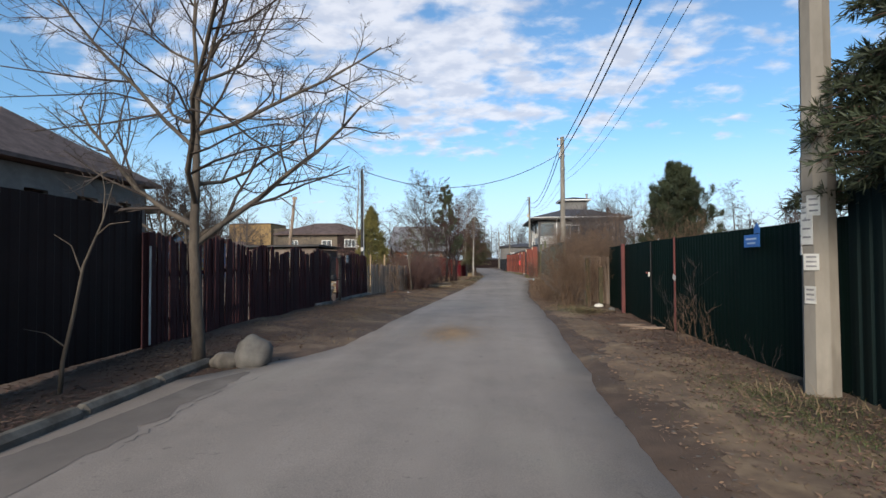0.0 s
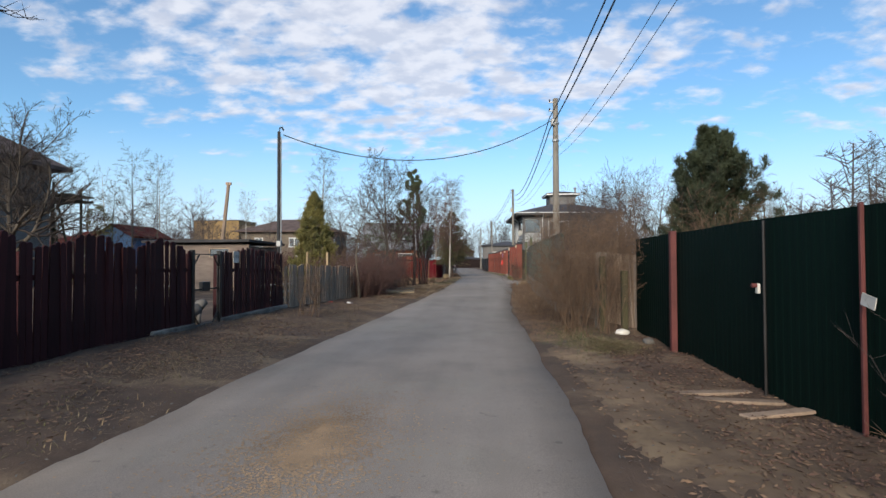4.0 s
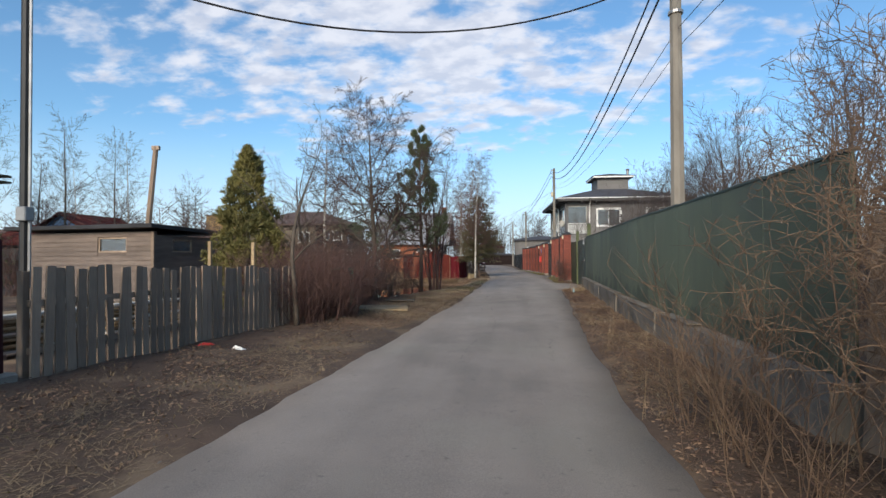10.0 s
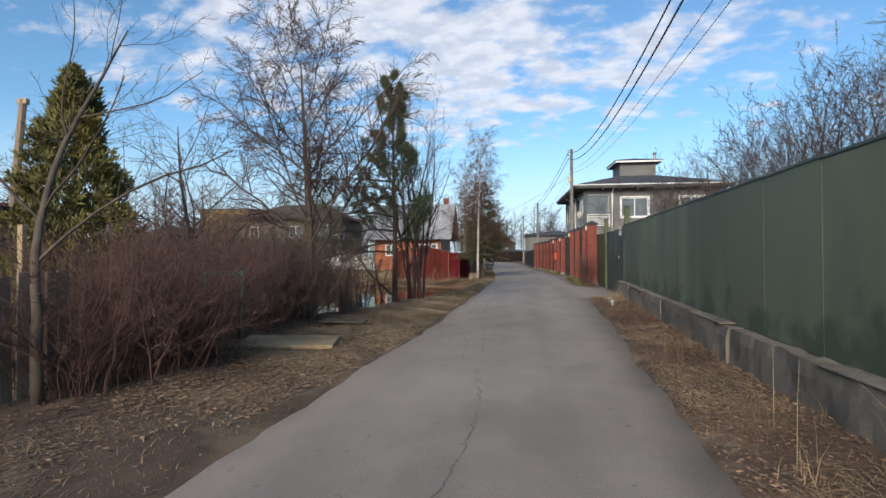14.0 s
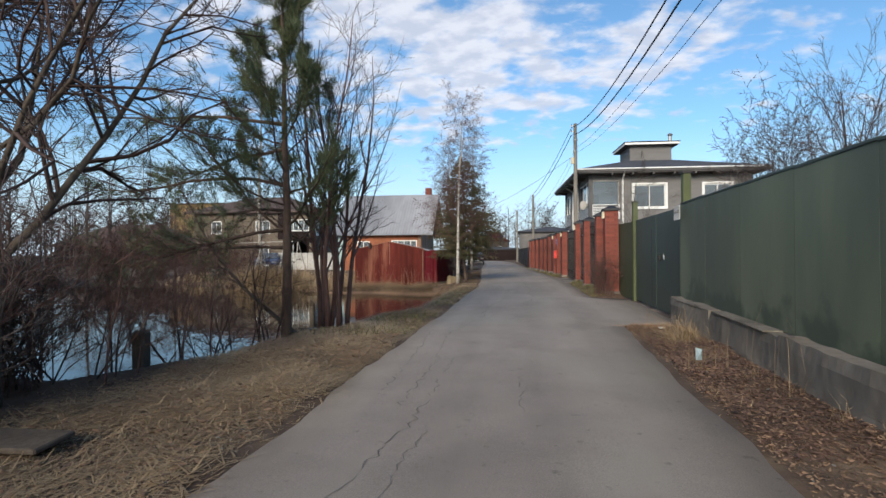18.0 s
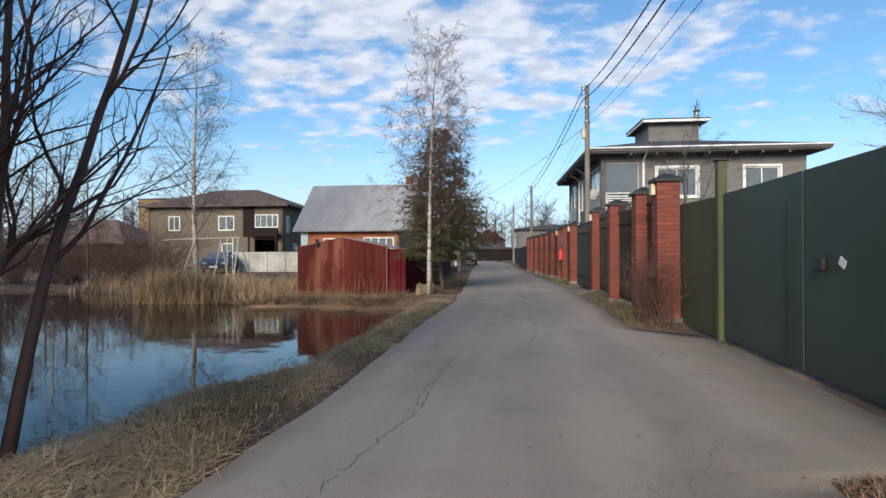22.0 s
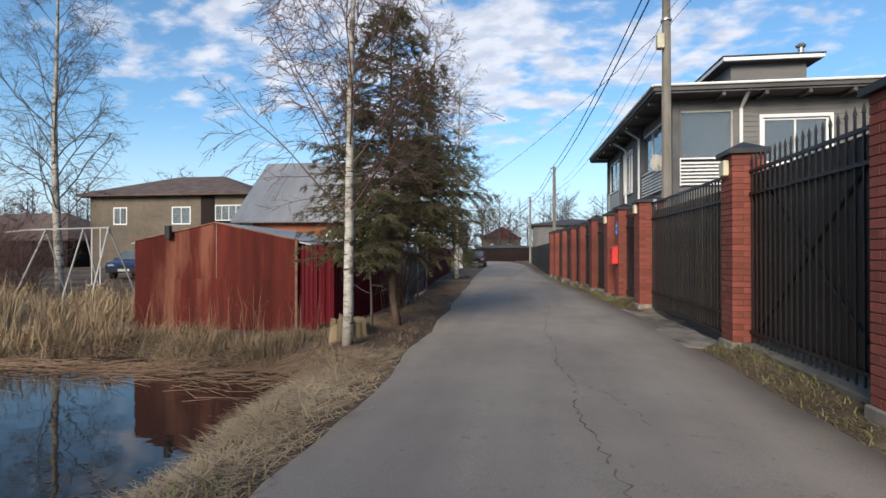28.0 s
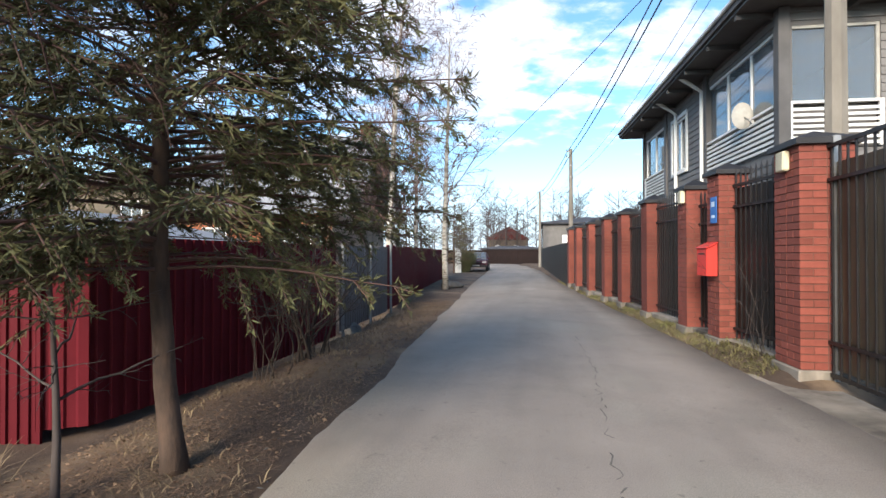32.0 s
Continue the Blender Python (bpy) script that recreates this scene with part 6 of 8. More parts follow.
# grey two-storey house
gh = thing("grey_house", (3.9, 59.2, 0), "two-storey grey timber house with hipped dark roof, cupola and white trim", "house", rz=2.3)
WZ = 6.1
near_holes = [(0.12, 1.75, 3.35, 5.75), (2.6, 4.5, 4.05, 5.45), (6.7, 8.3, 4.05, 5.45)]
street_holes = [(11.9 - 1.0 - 3.9, 11.9 - 1.0 - 0.12, 3.35, 5.75), (3.9, 5.3, 3.9, 5.55), (0.3, 3.0, 3.35, 5.75)]
for nm, m, L, hl in (("wall_near", side(0.8, 0.8, 0), 9.5, near_holes), ("wall_street", side(0.8, 11.7, -90), 10.9, street_holes), ("wall_far", side(10.3, 11.7, 180), 9.5, []), ("wall_back", side(10.3, 0.8, 90), 10.9, [])):
    w = part("wall", pierced(L, 0, WZ, 0.2, hl), SIDING, gh)
    w.matrix_local = m
    tagged(part("weatherboarding", boards(L, 0.4, WZ - 0.02, hl), SIDING, w), kind="stuff")
# Unseen floor and partition, added to put darkness behind the panes.
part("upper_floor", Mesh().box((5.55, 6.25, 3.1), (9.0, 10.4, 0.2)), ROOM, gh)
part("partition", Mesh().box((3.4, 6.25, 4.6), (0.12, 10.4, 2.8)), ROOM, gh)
# corner glazing with slatted balustrades
NF, SF = side(0.8, 0.8, 0), side(0.8, 11.7, -90)
window(gh, NF @ pose(0.12, 0, 4.22), 1.63, 1.53, 1, 0.06, material=CONCRETE)
window(gh, NF @ pose(2.6, 0, 4.05), 1.9, 1.4, 2, 0.07, trim=0.1)
window(gh, NF @ pose(6.7, 0, 4.05), 1.6, 1.4, 2, 0.07, trim=0.1)
window(gh, SF @ pose(7.0, 0, 4.22), 3.78, 1.53, 3, 0.06)
window(gh, SF @ pose(3.9, 0, 3.9), 1.4, 1.65, 2, 0.07, trim=0.1)
window(gh, SF @ pose(0.3, 0, 4.22), 2.7, 1.53, 2, 0.06, material=WHITE)
slat_me = Mesh().box((0.5, 0, 0), (1.0, 0.03, 0.055)).data("slat")
slat_me.materials.append(WHITE)
for m, L in ((NF @ pose(0.1, -0.05, 3.38), 1.68), (SF @ pose(6.98, -0.05, 3.38), 3.84), (SF @ pose(0.28, -0.05, 3.38), 2.76)):
    bal = part("balustrade", Mesh().box((L / 2, 0.02, 0.86), (L, 0.06, 0.05)).box((0.04, 0.02, 0.42), (0.08, 0.06, 0.84)).box((L - 0.04, 0.02, 0.42), (0.08, 0.06, 0.84)), WHITE, gh, "white slatted balcony rail")
    bal.matrix_local = m
    for k in range(7):
        piece("slat", slat_me, Matrix.Translation((0, 0.0, 0.06 + 0.11 * k)) @ Matrix.Diagonal((L, 1, 1, 1)), bal)
    part("balcony_back", Mesh().box((L / 2, 0.16, 0.42), (L, 0.03, 0.84)), SIDING, bal)
for x, y in ((0.86, 0.86), (0.86, 4.75), (0.86, 8.55), (0.86, 11.6)):
    part("corner_post", Mesh().box((x - 0.03, y - 0.03, 3.05), (0.22, 0.22, 6.1), b=0.01), SOFFIT, gh)
part("soffit", Mesh().box((5.5, 6.25, 6.13), (10.94, 12.44, 0.05)), SOFFIT, gh)
fas = Mesh()
for c, s in (((5.5, 0.0, 6.27), (11.06, 0.06, 0.2)), ((0.0, 6.25, 6.27), (0.06, 12.5, 0.2)), ((11.0, 6.25, 6.27), (0.06, 12.5, 0.2)), ((5.5, 12.5, 6.27), (11.06, 0.06, 0.2))):
    fas.box(c, s)
part("fascia", fas, SOFFIT, gh, "dark grey roof edge board")
for (p, q) in (((-0.06, -0.06), (11.06, -0.06)), ((-0.06, -0.06), (-0.06, 12.5))):
    part("gutter", Mesh().tube([(*p, 6.33), (*q, 6.33)], 0.045, 8), WHITE, gh, "white roof gutter")
roof = Mesh()
e, c0, c1, zc = [(-0.08, -0.08), (11.08, -0.08), (11.08, 12.58), (-0.08, 12.58)], (4.4, 5.6), (7.2, 8.5), 7.75
inn = [(c0[0], c0[1]), (c1[0], c0[1]), (c1[0], c1[1]), (c0[0], c1[1])]
roof.add([(x, y, 6.36) for x, y in e] + [(x, y, zc) for x, y in inn], [(i, (i + 1) % 4, 4 + (i + 1) % 4, 4 + i) for i in range(4)] + [(4, 5, 6, 7), (3, 2, 1, 0)])
part("roof", roof, SHINGLE, gh, "dark grey shingled hip roof")
cup = part("cupola", Mesh().box((5.8, 7.05, 8.2), (2.8, 2.9, 1.3)), SIDING, gh)
part("cupola_fascia", Mesh().box((5.8, 7.05, 8.86), (3.66, 3.76, 0.14)), WHITE, cup)
part("cupola_soffit", Mesh().box((5.8, 7.05, 8.775), (3.6, 3.7, 0.03)), SOFFIT, cup)
part("cupola_roof", hip_roof(3.93, 7.67, 5.13, 8.97, 8.98, 0.42, thick=0.04), SHINGLE, cup)
chim = part("flue", Mesh().tube([(7.3, 6.2, 8.6), (7.3, 6.2, 9.55)], 0.11, 10), STEEL, gh, "steel flue pipe with a cowl")
part("cowl", Mesh().tube([(7.3, 6.2, 9.55), (7.3, 6.2, 9.62), (7.3, 6.2, 9.72)], [0.16, 0.2, 0.08], 10), STEEL, chim)
for pts in ([(1.95 + 0.8, 0.0, 6.25), (1.95 + 0.8, 0.45, 5.95), (1.95 + 0.8, 0.72, 5.75), (1.95 + 0.8, 0.72, 0.2)], [(0.0, 7.3, 6.25), (0.45, 7.3, 5.95), (0.72, 7.3, 5.75), (0.72, 7.3, 0.2)], [(0.0, 4.95, 6.25), (0.45, 4.95, 5.95), (0.72, 4.95, 5.75), (0.72, 4.95, 0.2)]):
    part("downpipe", Mesh().tube(pts, 0.055, 8), WHITE, gh, "white downpipe")
for x in (2.0, 3.2, 4.4, 5.6, 6.8, 8.0, 9.2):
    part("rafter_end", Mesh().box((x, 0.4, 6.05), (0.1, 0.7, 0.12)), SOFFIT, gh)
for y in (1.0, 2.6, 4.2, 5.8, 7.4, 9.0, 10.6):
    part("rafter_end", Mesh().box((0.4, y, 6.05), (0.7, 0.1, 0.12)), SOFFIT, gh)
dish = thing("satellite_dish", (4.45, 61.6, 4.35), "white satellite dish on the balcony rail of the house", "dish")
rings = [(0.0, -0.05), (0.14, -0.035), (0.24, 0.0), (0.3, 0.04)]
vs, fs = [], []
for r, dyy in rings:
    for k in range(16):
        a = 2 * math.pi * k / 16
        vs.append((r * math.cos(a) * 0.75 - 0.3 * dyy, dyy - 0.3, r * math.sin(a)))
for j in range(3):
    fs += [(j * 16 + k, j * 16 + (k + 1) % 16, (j + 1) * 16 + (k + 1) % 16, (j + 1) * 16 + k) for k in range(16)]
part("reflector", Mesh().add(vs, fs), CONCRETE, dish, smooth=True)
part("arm", Mesh().tube([(0, -0.35, -0.05), (0, -0.7, -0.25)], 0.014, 6), STEEL, dish)
part("receiver", Mesh().tube([(0, -0.7, -0.25), (0, -0.78, -0.26)], 0.035, 8), PAPER, dish)
part("bracket", Mesh().tube([(0, -0.3, 0), (0.15, 0.3, -0.1)], 0.025, 6), STEEL, dish)

# brown-roofed house across the pond
bh = thing("brown_roof_house", (-35.2, 78.4, 0), "two-storey beige house with brown hip roof and a dark corner balcony", "house", rz=2.5)
holes = [(2.0, 3.2, 3.5, 4.9), (7.0, 8.6, 3.5, 4.9), (10.6, 12.9, 3.1, 5.0), (10.6, 12.9, 0.3, 2.6), (7.3, 8.5, 0.9, 2.3)]
w = part("wall", pierced(13.4, 0, 5.75, 0.25, holes), STUCCO, bh)
w.matrix_local = side(0.7, 0.7, 0)
eh = [(0.6, 1.6, 3.3, 4.9), (2.4, 3.4, 0.9, 2.3)]
w = part("wall", pierced(9.0, 0, 5.75, 0.25, eh), STUCCO, bh)
w.matrix_local = side(14.1, 0.7, 90)
part("wall", Mesh().box((0.82, 5.2, 2.87), (0.25, 9.0, 5.75)), STUCCO, bh)
part("wall", Mesh().box((7.4, 9.8, 2.87), (13.4, 0.25, 5.75)), STUCCO, bh)
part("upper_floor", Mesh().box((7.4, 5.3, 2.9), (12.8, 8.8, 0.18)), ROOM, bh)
part("roof", hip_roof(0, 14.8, 0, 10.6, 5.9, 2.0, thick=0.18), ROOF_BROWN, bh, "brown shingled hip roof")
HB = side(0.7, 0.7, 0)
for a, b, z0_, z1_ in holes[:2] + holes[4:]:
    window(bh, HB @ pose(a, 0, z0_), b - a, z1_ - z0_, 2, 0.09)
window(bh, HB @ pose(10.6, 0, 3.75), 2.3, 1.25, 4, 0.09)
window(bh, side(14.1, 0.7, 90) @ pose(0.6, 0, 3.3), 1.0, 1.6, 2, 0.09)
window(bh, side(14.1, 0.7, 90) @ pose(2.4, 0, 0.9), 1.0, 1.4, 2, 0.09)
part("dark_cladding", Mesh().box((10.75, 0.66, 4.3), (1.1, 0.06, 2.8)), DARK_BROWN, bh)
balc = part("balcony", Mesh().box((12.5, 0.3, 2.95), (2.8, 1.2, 0.14)), DARK_BROWN, bh, "dark timber balcony")
part("rail", Mesh().box((12.5, -0.28, 3.35), (2.8, 0.05, 0.7)), DARK_BROWN, balc)
for x in (11.2, 13.8):
    part("post", Mesh().box((x, -0.25, 1.5), (0.12, 0.12, 2.9)), DARK_BROWN, balc)

# house with the galvanised roof
mh = thing("metal_roof_house", (-13.95, 65.5, 0), "low orange and teal house with a steep grey metal roof", "house", rz=1.0)
fh = [(3.7, 5.7, 1.3, 2.35), (1.0, 2.0, 1.3, 2.3)]
w = part("wall", pierced(6.0, -0.3, 2.8, 0.22, fh), ORANGE, mh, "orange front wall")
w.matrix_local = side(0.9, 0.5, 0)
window(mh, side(0.9, 0.5, 0) @ pose(3.7, 0, 1.3), 2.0, 1.05, 4, 0.07)
window(mh, side(0.9, 0.5, 0) @ pose(1.0, 0, 1.3), 1.0, 1.0, 2, 0.07)
gab = Mesh().add([(0.4, 0.5, -0.3), (0.4, 7.0, -0.3), (0.4, 7.0, 2.8), (0.4, 3.75, 5.9), (0.4, 0.5, 2.8), (0.62, 0.5, -0.3), (0.62, 7.0, -0.3), (0.62, 7.0, 2.8), (0.62, 3.75, 5.9), (0.62, 0.5, 2.8)],
                 [(0, 1, 2, 3, 4), (9, 8, 7, 6, 5), (0, 5, 6, 1), (1, 6, 7, 2), (2, 7, 8, 3), (3, 8, 9, 4), (4, 9, 5, 0)])
part("gable_wall", gab, TEAL, mh, "pale teal gable wall")
part("teal_corner", Mesh().box((0.66, 0.49, 1.25), (0.48, 0.12, 3.1)), TEAL, mh)
gab2 = Mesh().add([(x + 6.3, y, z) for x, y, z in gab.v], gab.f)
part("gable_wall", gab2, GREY_WOOD, mh, "boarded gable wall")
part("wall", Mesh().box((3.7, 6.95, 1.25), (6.4, 0.2, 3.1)), ORANGE, mh)
for s, (ya, yb) in ((0, (0.0, 3.75)), (1, (7.5, 3.75))):
    n, L, v, f = 37, 7.9, [], []
    for k in range(n * 2 + 1):
        x = L * k / (n * 2)
        dz = 0.025 if k % 2 else 0.0
        v += [(x, ya, 2.75 + dz), (x, yb, 6.15 + dz), (x, ya, 2.70 + dz), (x, yb, 6.10 + dz)]
    for k in range(n * 2):
        i = 4 * k
        f += [(i, i + 4, i + 5, i + 1), (i + 2, i + 3, i + 7, i + 6)]
    part("roof_slope", Mesh().add(v, f), ROOF_METAL, mh, "grey corrugated metal roof slope")
part("chimney", Mesh().box((6.9, 4.6, 6.2), (0.5, 0.5, 1.2), b=0.01), BRICK, mh, "red brick chimney")

# unfinished house, blue house and other roofs beyond the left gardens
uh = thing("unfinished_house", (-24.0, 23.0, 0), "large unfinished grey block house with brown roof", "house")
w = part("wall", pierced(11.0, 0, 6.6, 0.3, [(1.5, 3.0, 3.8, 5.4), (5, 6.6, 3.8, 5.4), (8.4, 9.6, 3.8, 5.4)]), GREY_WALL, uh)
w.matrix_local = side(-0.8, 0.4, 90)
for c, s in (((-7.0, 0.5, 3.3), (12.0, 0.3, 6.6)), ((-7.0, 11.4, 3.3), (12.0, 0.3, 6.6)), ((-13.0, 6.0, 3.3), (0.3, 11.0, 6.6))):
    part("wall", Mesh().box(c, s), GREY_WALL, uh)
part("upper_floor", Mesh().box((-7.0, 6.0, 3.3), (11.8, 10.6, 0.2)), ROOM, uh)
part("roof", hip_roof(-14.0, 0.1, -0.6, 12.0, 6.9, 4.1, thick=0.22), ROOF_BROWN, uh, "brown tiled hip roof")
tw = thing("timber_porch", (-26.2, 36.4, 0), "rough timber porch frame with bare poles", "porch")
for x, y, h in ((-1.2, -0.7, 6.2), (0.5, -0.7, 6.3), (1.0, 0.9, 6.0), (-1.0, 0.9, 6.4)):
    part("pole", Mesh().tube([(x, y, 0), (x * 0.95, y, h)], 0.075, 6), MOSS_WOOD, tw)
for z in (5.2, 5.5):
    part("deck_beam", Mesh().box((0, 0.1, z), (3.2, 2.2, 0.1)), MOSS_WOOD, tw)
for xa, xb in ((1.9, 0.7), (1.3, 0.2)):
    part("brace", Mesh().tube([(xa, -0.7, 0.2), (xb, -0.7, 5.2)], 0.06, 6), MOSS_WOOD, tw)
bl = thing("blue_house", (-28.1, 44.2, 0), "small blue garden house with a rusty red gable roof", "house")
part("wall", Mesh().add([(-1.25, 0, 0), (1.25, 0, 0), (1.25, 0, 2.7), (0, 0, 3.5), (-1.25, 0, 2.7), (-1.25, 4, 0), (1.25, 4, 0), (1.25, 4, 2.7), (0, 4, 3.5), (-1.25, 4, 2.7)],
                        [(0, 1, 2, 3, 4), (9, 8, 7, 6, 5), (0, 5, 6, 1), (1, 6, 7, 2), (4, 9, 5, 0)]), BLUE_WALL, bl)
for s in (-1, 1):
    part("roof_slope", Mesh().add([(0, -0.3, 3.52), (s * 1.5, -0.3, 2.62), (s * 1.5, 4.3, 2.62), (0, 4.3, 3.52), (0, -0.3, 3.44), (s * 1.5, -0.3, 2.74), (s * 1.5, 4.3, 2.74), (0, 4.3, 3.44)],
                                  [(0, 1, 2, 3), (7, 6, 5, 4), (0, 4, 5, 1), (1, 5, 6, 2), (2, 6, 7, 3)]), RUST, bl)
bl.scale = (1.15, 1.15, 1.24)
och = thing("ochre_building", (-58.0, 108.0, 0), "plain ochre flat-roofed building beyond the gardens", "building")
part("wall", Mesh().box((4.5, 4, 4.9), (9.5, 8, 9.8), b=0.03), OCHRE, och)
part("roof_edge", Mesh().box((4.5, 4, 9.88), (9.9, 8.4, 0.16)), ROOF_BROWN, och)
part("wall", Mesh().box((11.0, 5, 4.4), (3.5, 8, 8.8), b=0.03), STUCCO, och)
for k, (x, y, w_, d_, h_, r_, mm, rr) in enumerate([(-46, 60, 8, 7, 2.6, 1.8, GREY_WOOD, ROOF_BROWN), (-47, 86, 15, 8, 2.4, 2.6, DARK_BROWN, ROOF_BROWN), (-62, 70, 12, 8, 2.6, 2.4, DARK_BROWN, ROOF_BROWN), (-33, 48, 6, 5, 2.4, 1.5, GREY_WALL, RUST), (-5.5, 150, 7, 8, 4.0, 2.5, STUCCO, RUST), (5.0, 104, 9, 9, 4.2, 0.8, GREY_WALL, SHINGLE), (-3.6, 122, 8, 4, 2.0, 0.3, GREY_WALL, SHINGLE), (9, 24, 4, 4, 1.6, 0.9, GREY_WALL, ROOF_METAL)]):
    far = thing("far_house", (x, y, 0), "distant small house with a pitched roof", "house", "distant houses")
    part("wall", Mesh().box((0, 0, h_ / 2), (w_, d_, h_)), mm, far)
    part("roof", hip_roof(-w_ / 2 - 0.4, w_ / 2 + 0.4, -d_ / 2 - 0.4, d_ / 2 + 0.4, h_ + 0.1, r_, thick=0.15), rr, far)
    for dx_ in (-0.25, 0.25) if mm is not DARK_BROWN else ():
        part("window", Mesh().box((w_ * dx_, -d_ / 2 - 0.02, h_ * 0.62), (0.9, 0.06, 1.0)), WHITE, far)
        part("window", Mesh().box((w_ / 2 + 0.02, d_ * dx_, h_ * 0.62), (0.06, 0.9, 1.0)), WHITE, far)

# garden shed of boards
gs = thing("garden_shed", (-10.1, 28.5, 0.05), "weathered board garden shed with flat dark roof and narrow windows", "shed", rz=-7)
fl = [(3.0, 4.05, 1.5, 1.95)]
part("wall", pierced(5.0, 0, 2.1, 0.12, fl), LOG_WOOD, gs).matrix_local = side(-5.0, 0, 0)
part("wall", pierced(2.6, 0, 2.0, 0.12, [(0.7, 1.55, 1.5, 1.9)]), LOG_WOOD, gs).matrix_local = side(0, 0, 90)
part("wall", Mesh().box((-5.0, 1.3, 1.0), (0.12, 2.6, 2.0)), LOG_WOOD, gs)
part("wall", Mesh().box((-2.5, 2.55, 1.0), (4.9, 0.12, 2.0)), LOG_WOOD, gs)
tagged(part("board_front", boards(5.0, 0, 2.1, fl, 0.14), LOG_WOOD, gs), kind="stuff").matrix_local = side(-5.0, 0, 0)
tagged(part("board_side", boards(2.6, 0, 2.0, [(0.7, 1.55, 1.5, 1.9)], 0.14), LOG_WOOD, gs), kind="stuff").matrix_local = side(0, 0, 90)
window(gs, side(-5.0, 0, 0) @ pose(3.0, 0, 1.5), 1.05, 0.45, 1, 0.05, material=GREY_WOOD)
window(gs, side(0, 0, 90) @ pose(0.7, 0, 1.5), 0.85, 0.4, 1, 0.05, material=GREY_WOOD)
part("roof", Mesh().box((-2.5, 1.25, 2.2), (5.5, 3.2, 0.12), rx=-0.03, b=0.01), CAP, gs, "dark felt roof")
part("corner_board", Mesh().box((0.0, -0.03, 1.05), (0.1, 0.05, 2.1)), GREY_WOOD, gs)

# old boards behind the tan bush
ob_ = picket_fence("old_board_fence", [(3.25, 16.15), (2.35, 18.3)], 1.45, GREY_WOOD, "old mossy board fence half hidden by the bush", w=0.16, gap=0.03, seed=8, rails=(0.4, 1.2), rot=0.03, t=0.03)
part("gate_post", Mesh().box((-0.55, 0.1, 0.75), (0.2, 0.2, 1.5), b=0.02), OLD_CONCRETE, ob_)

# ---- brick piers and iron fence ----
BW, BL, BH, BJ = 0.122, 0.25, 0.067, 0.0095
brick_me = Mesh().box((0, 0, 0), (BL, BW, BH), b=0.004).data("brick")
brick_me.materials.append(BRICK)
half_me = Mesh().box((0, 0, 0), (BW, BW, BH), b=0.004).data("half_brick")
half_me.materials.append(BRICK)
PIERS = [(3.0, 43.06, 2.60, 0), (2.94, 44.4, 2.54, 0), (2.86, 46.8, 2.52, 0), (2.88, 49.9, 2.56, 0), (2.78, 54.84, 2.44, 2), (2.58, 56.7, 2.40, 5), (2.46, 57.8, 2.38, 5),
         (2.28, 59.9, 2.34, 5), (2.11, 61.9, 2.32, 5), (1.93, 63.6, 2.3, 5), (1.73, 65.8, 2.28, 5), (1.52, 68.0, 2.26, 5), (1.36, 69.8, 2.25, 5)]




def brick_pier(x, y, top, turn, single, PW):
    """A square brick pier on a concrete foot with a metal cap."""
    p = thing("brick_pier", (x, y, 0.0), "square red brick gate pier with a dark metal cap", "pier", "brick piers", rz=turn)
    part("foot", Mesh().box((0, 0, 0.07), (PW + 0.06, PW + 0.06, 0.22), b=0.012), OLD_CONCRETE, p, "rough concrete foot")
    n = int((top - 0.18) / (BH + BJ))
    part("core", Mesh().box((0, 0, 0.18 + n * (BH + BJ) / 2), (PW - 0.016, PW - 0.016, n * (BH + BJ))), MORTAR, p)
    rest = Mesh()
    o, e1, e2 = (PW - BW) / 2, (BL - PW) / 2, -PW / 2 + BL + BJ + BW / 2
    for k in range(n):
        z = 0.18 + (BH + BJ) * k + BH / 2 + BJ / 2
        f = 1 if k % 2 else -1
        for a in (0, 90, 180, 270):
            for ex, me_, w_ in ((e1 * f, brick_me, BL), (e2 * f, half_me, BW))[:2 if PW > 0.45 else 1]:
                m = pose(0, 0, 0, 0, 0, a) @ pose(ex, -o, z)
                if single:
                    piece("brick", me_, m, p)
                else:
                    rest.box(tuple(m.translation), (w_, BW, BH) if a % 180 == 0 else (BW, w_, BH))
    if not single:
        tagged(part("bricks", rest, BRICK, p), kind="stuff")
    zt = 0.18 + n * (BH + BJ)
    part("cap", Mesh().add([(sx * (PW / 2 + 0.05), sy * (PW / 2 + 0.05), zt) for sx, sy in ((-1, -1), (1, -1), (1, 1), (-1, 1))] + [(sx * (PW / 2 + 0.05), sy * (PW / 2 + 0.05), zt + 0.06) for sx, sy in ((-1, -1), (1, -1), (1, 1), (-1, 1))]
                           + [(0, 0, zt + 0.18)], [(3, 2, 1, 0)] + [(i, (i + 1) % 4, 4 + (i + 1) % 4, 4 + i) for i in range(4)] + [(4 + i, 4 + (i + 1) % 4, 8) for i in range(4)]), CAP, p, "dark metal pyramid cap")
    return p


for k, (x, y, top, turn) in enumerate(PIERS):
    brick_pier(x, y, top, turn, k < 6, 0.51 if k == 4 else 0.3815)
for k in (0, 3, 4, 6):
    x, y, top, turn = PIERS[k]
    lm = thing("pier_lamp", (x - (0.285 if k == 4 else 0.22), y + (0.0 if k != 6 else -0.1), top - 0.17), "small cream square lamp on a brick pier", "lamp", "pier lamps")
    part("shade", Mesh().box((0, 0, 0), (0.07, 0.17, 0.2), b=0.012), CREAM, lm)
    part("bracket", Mesh().box((0.03, 0, 0), (0.02, 0.1, 0.1)), CAP, lm)


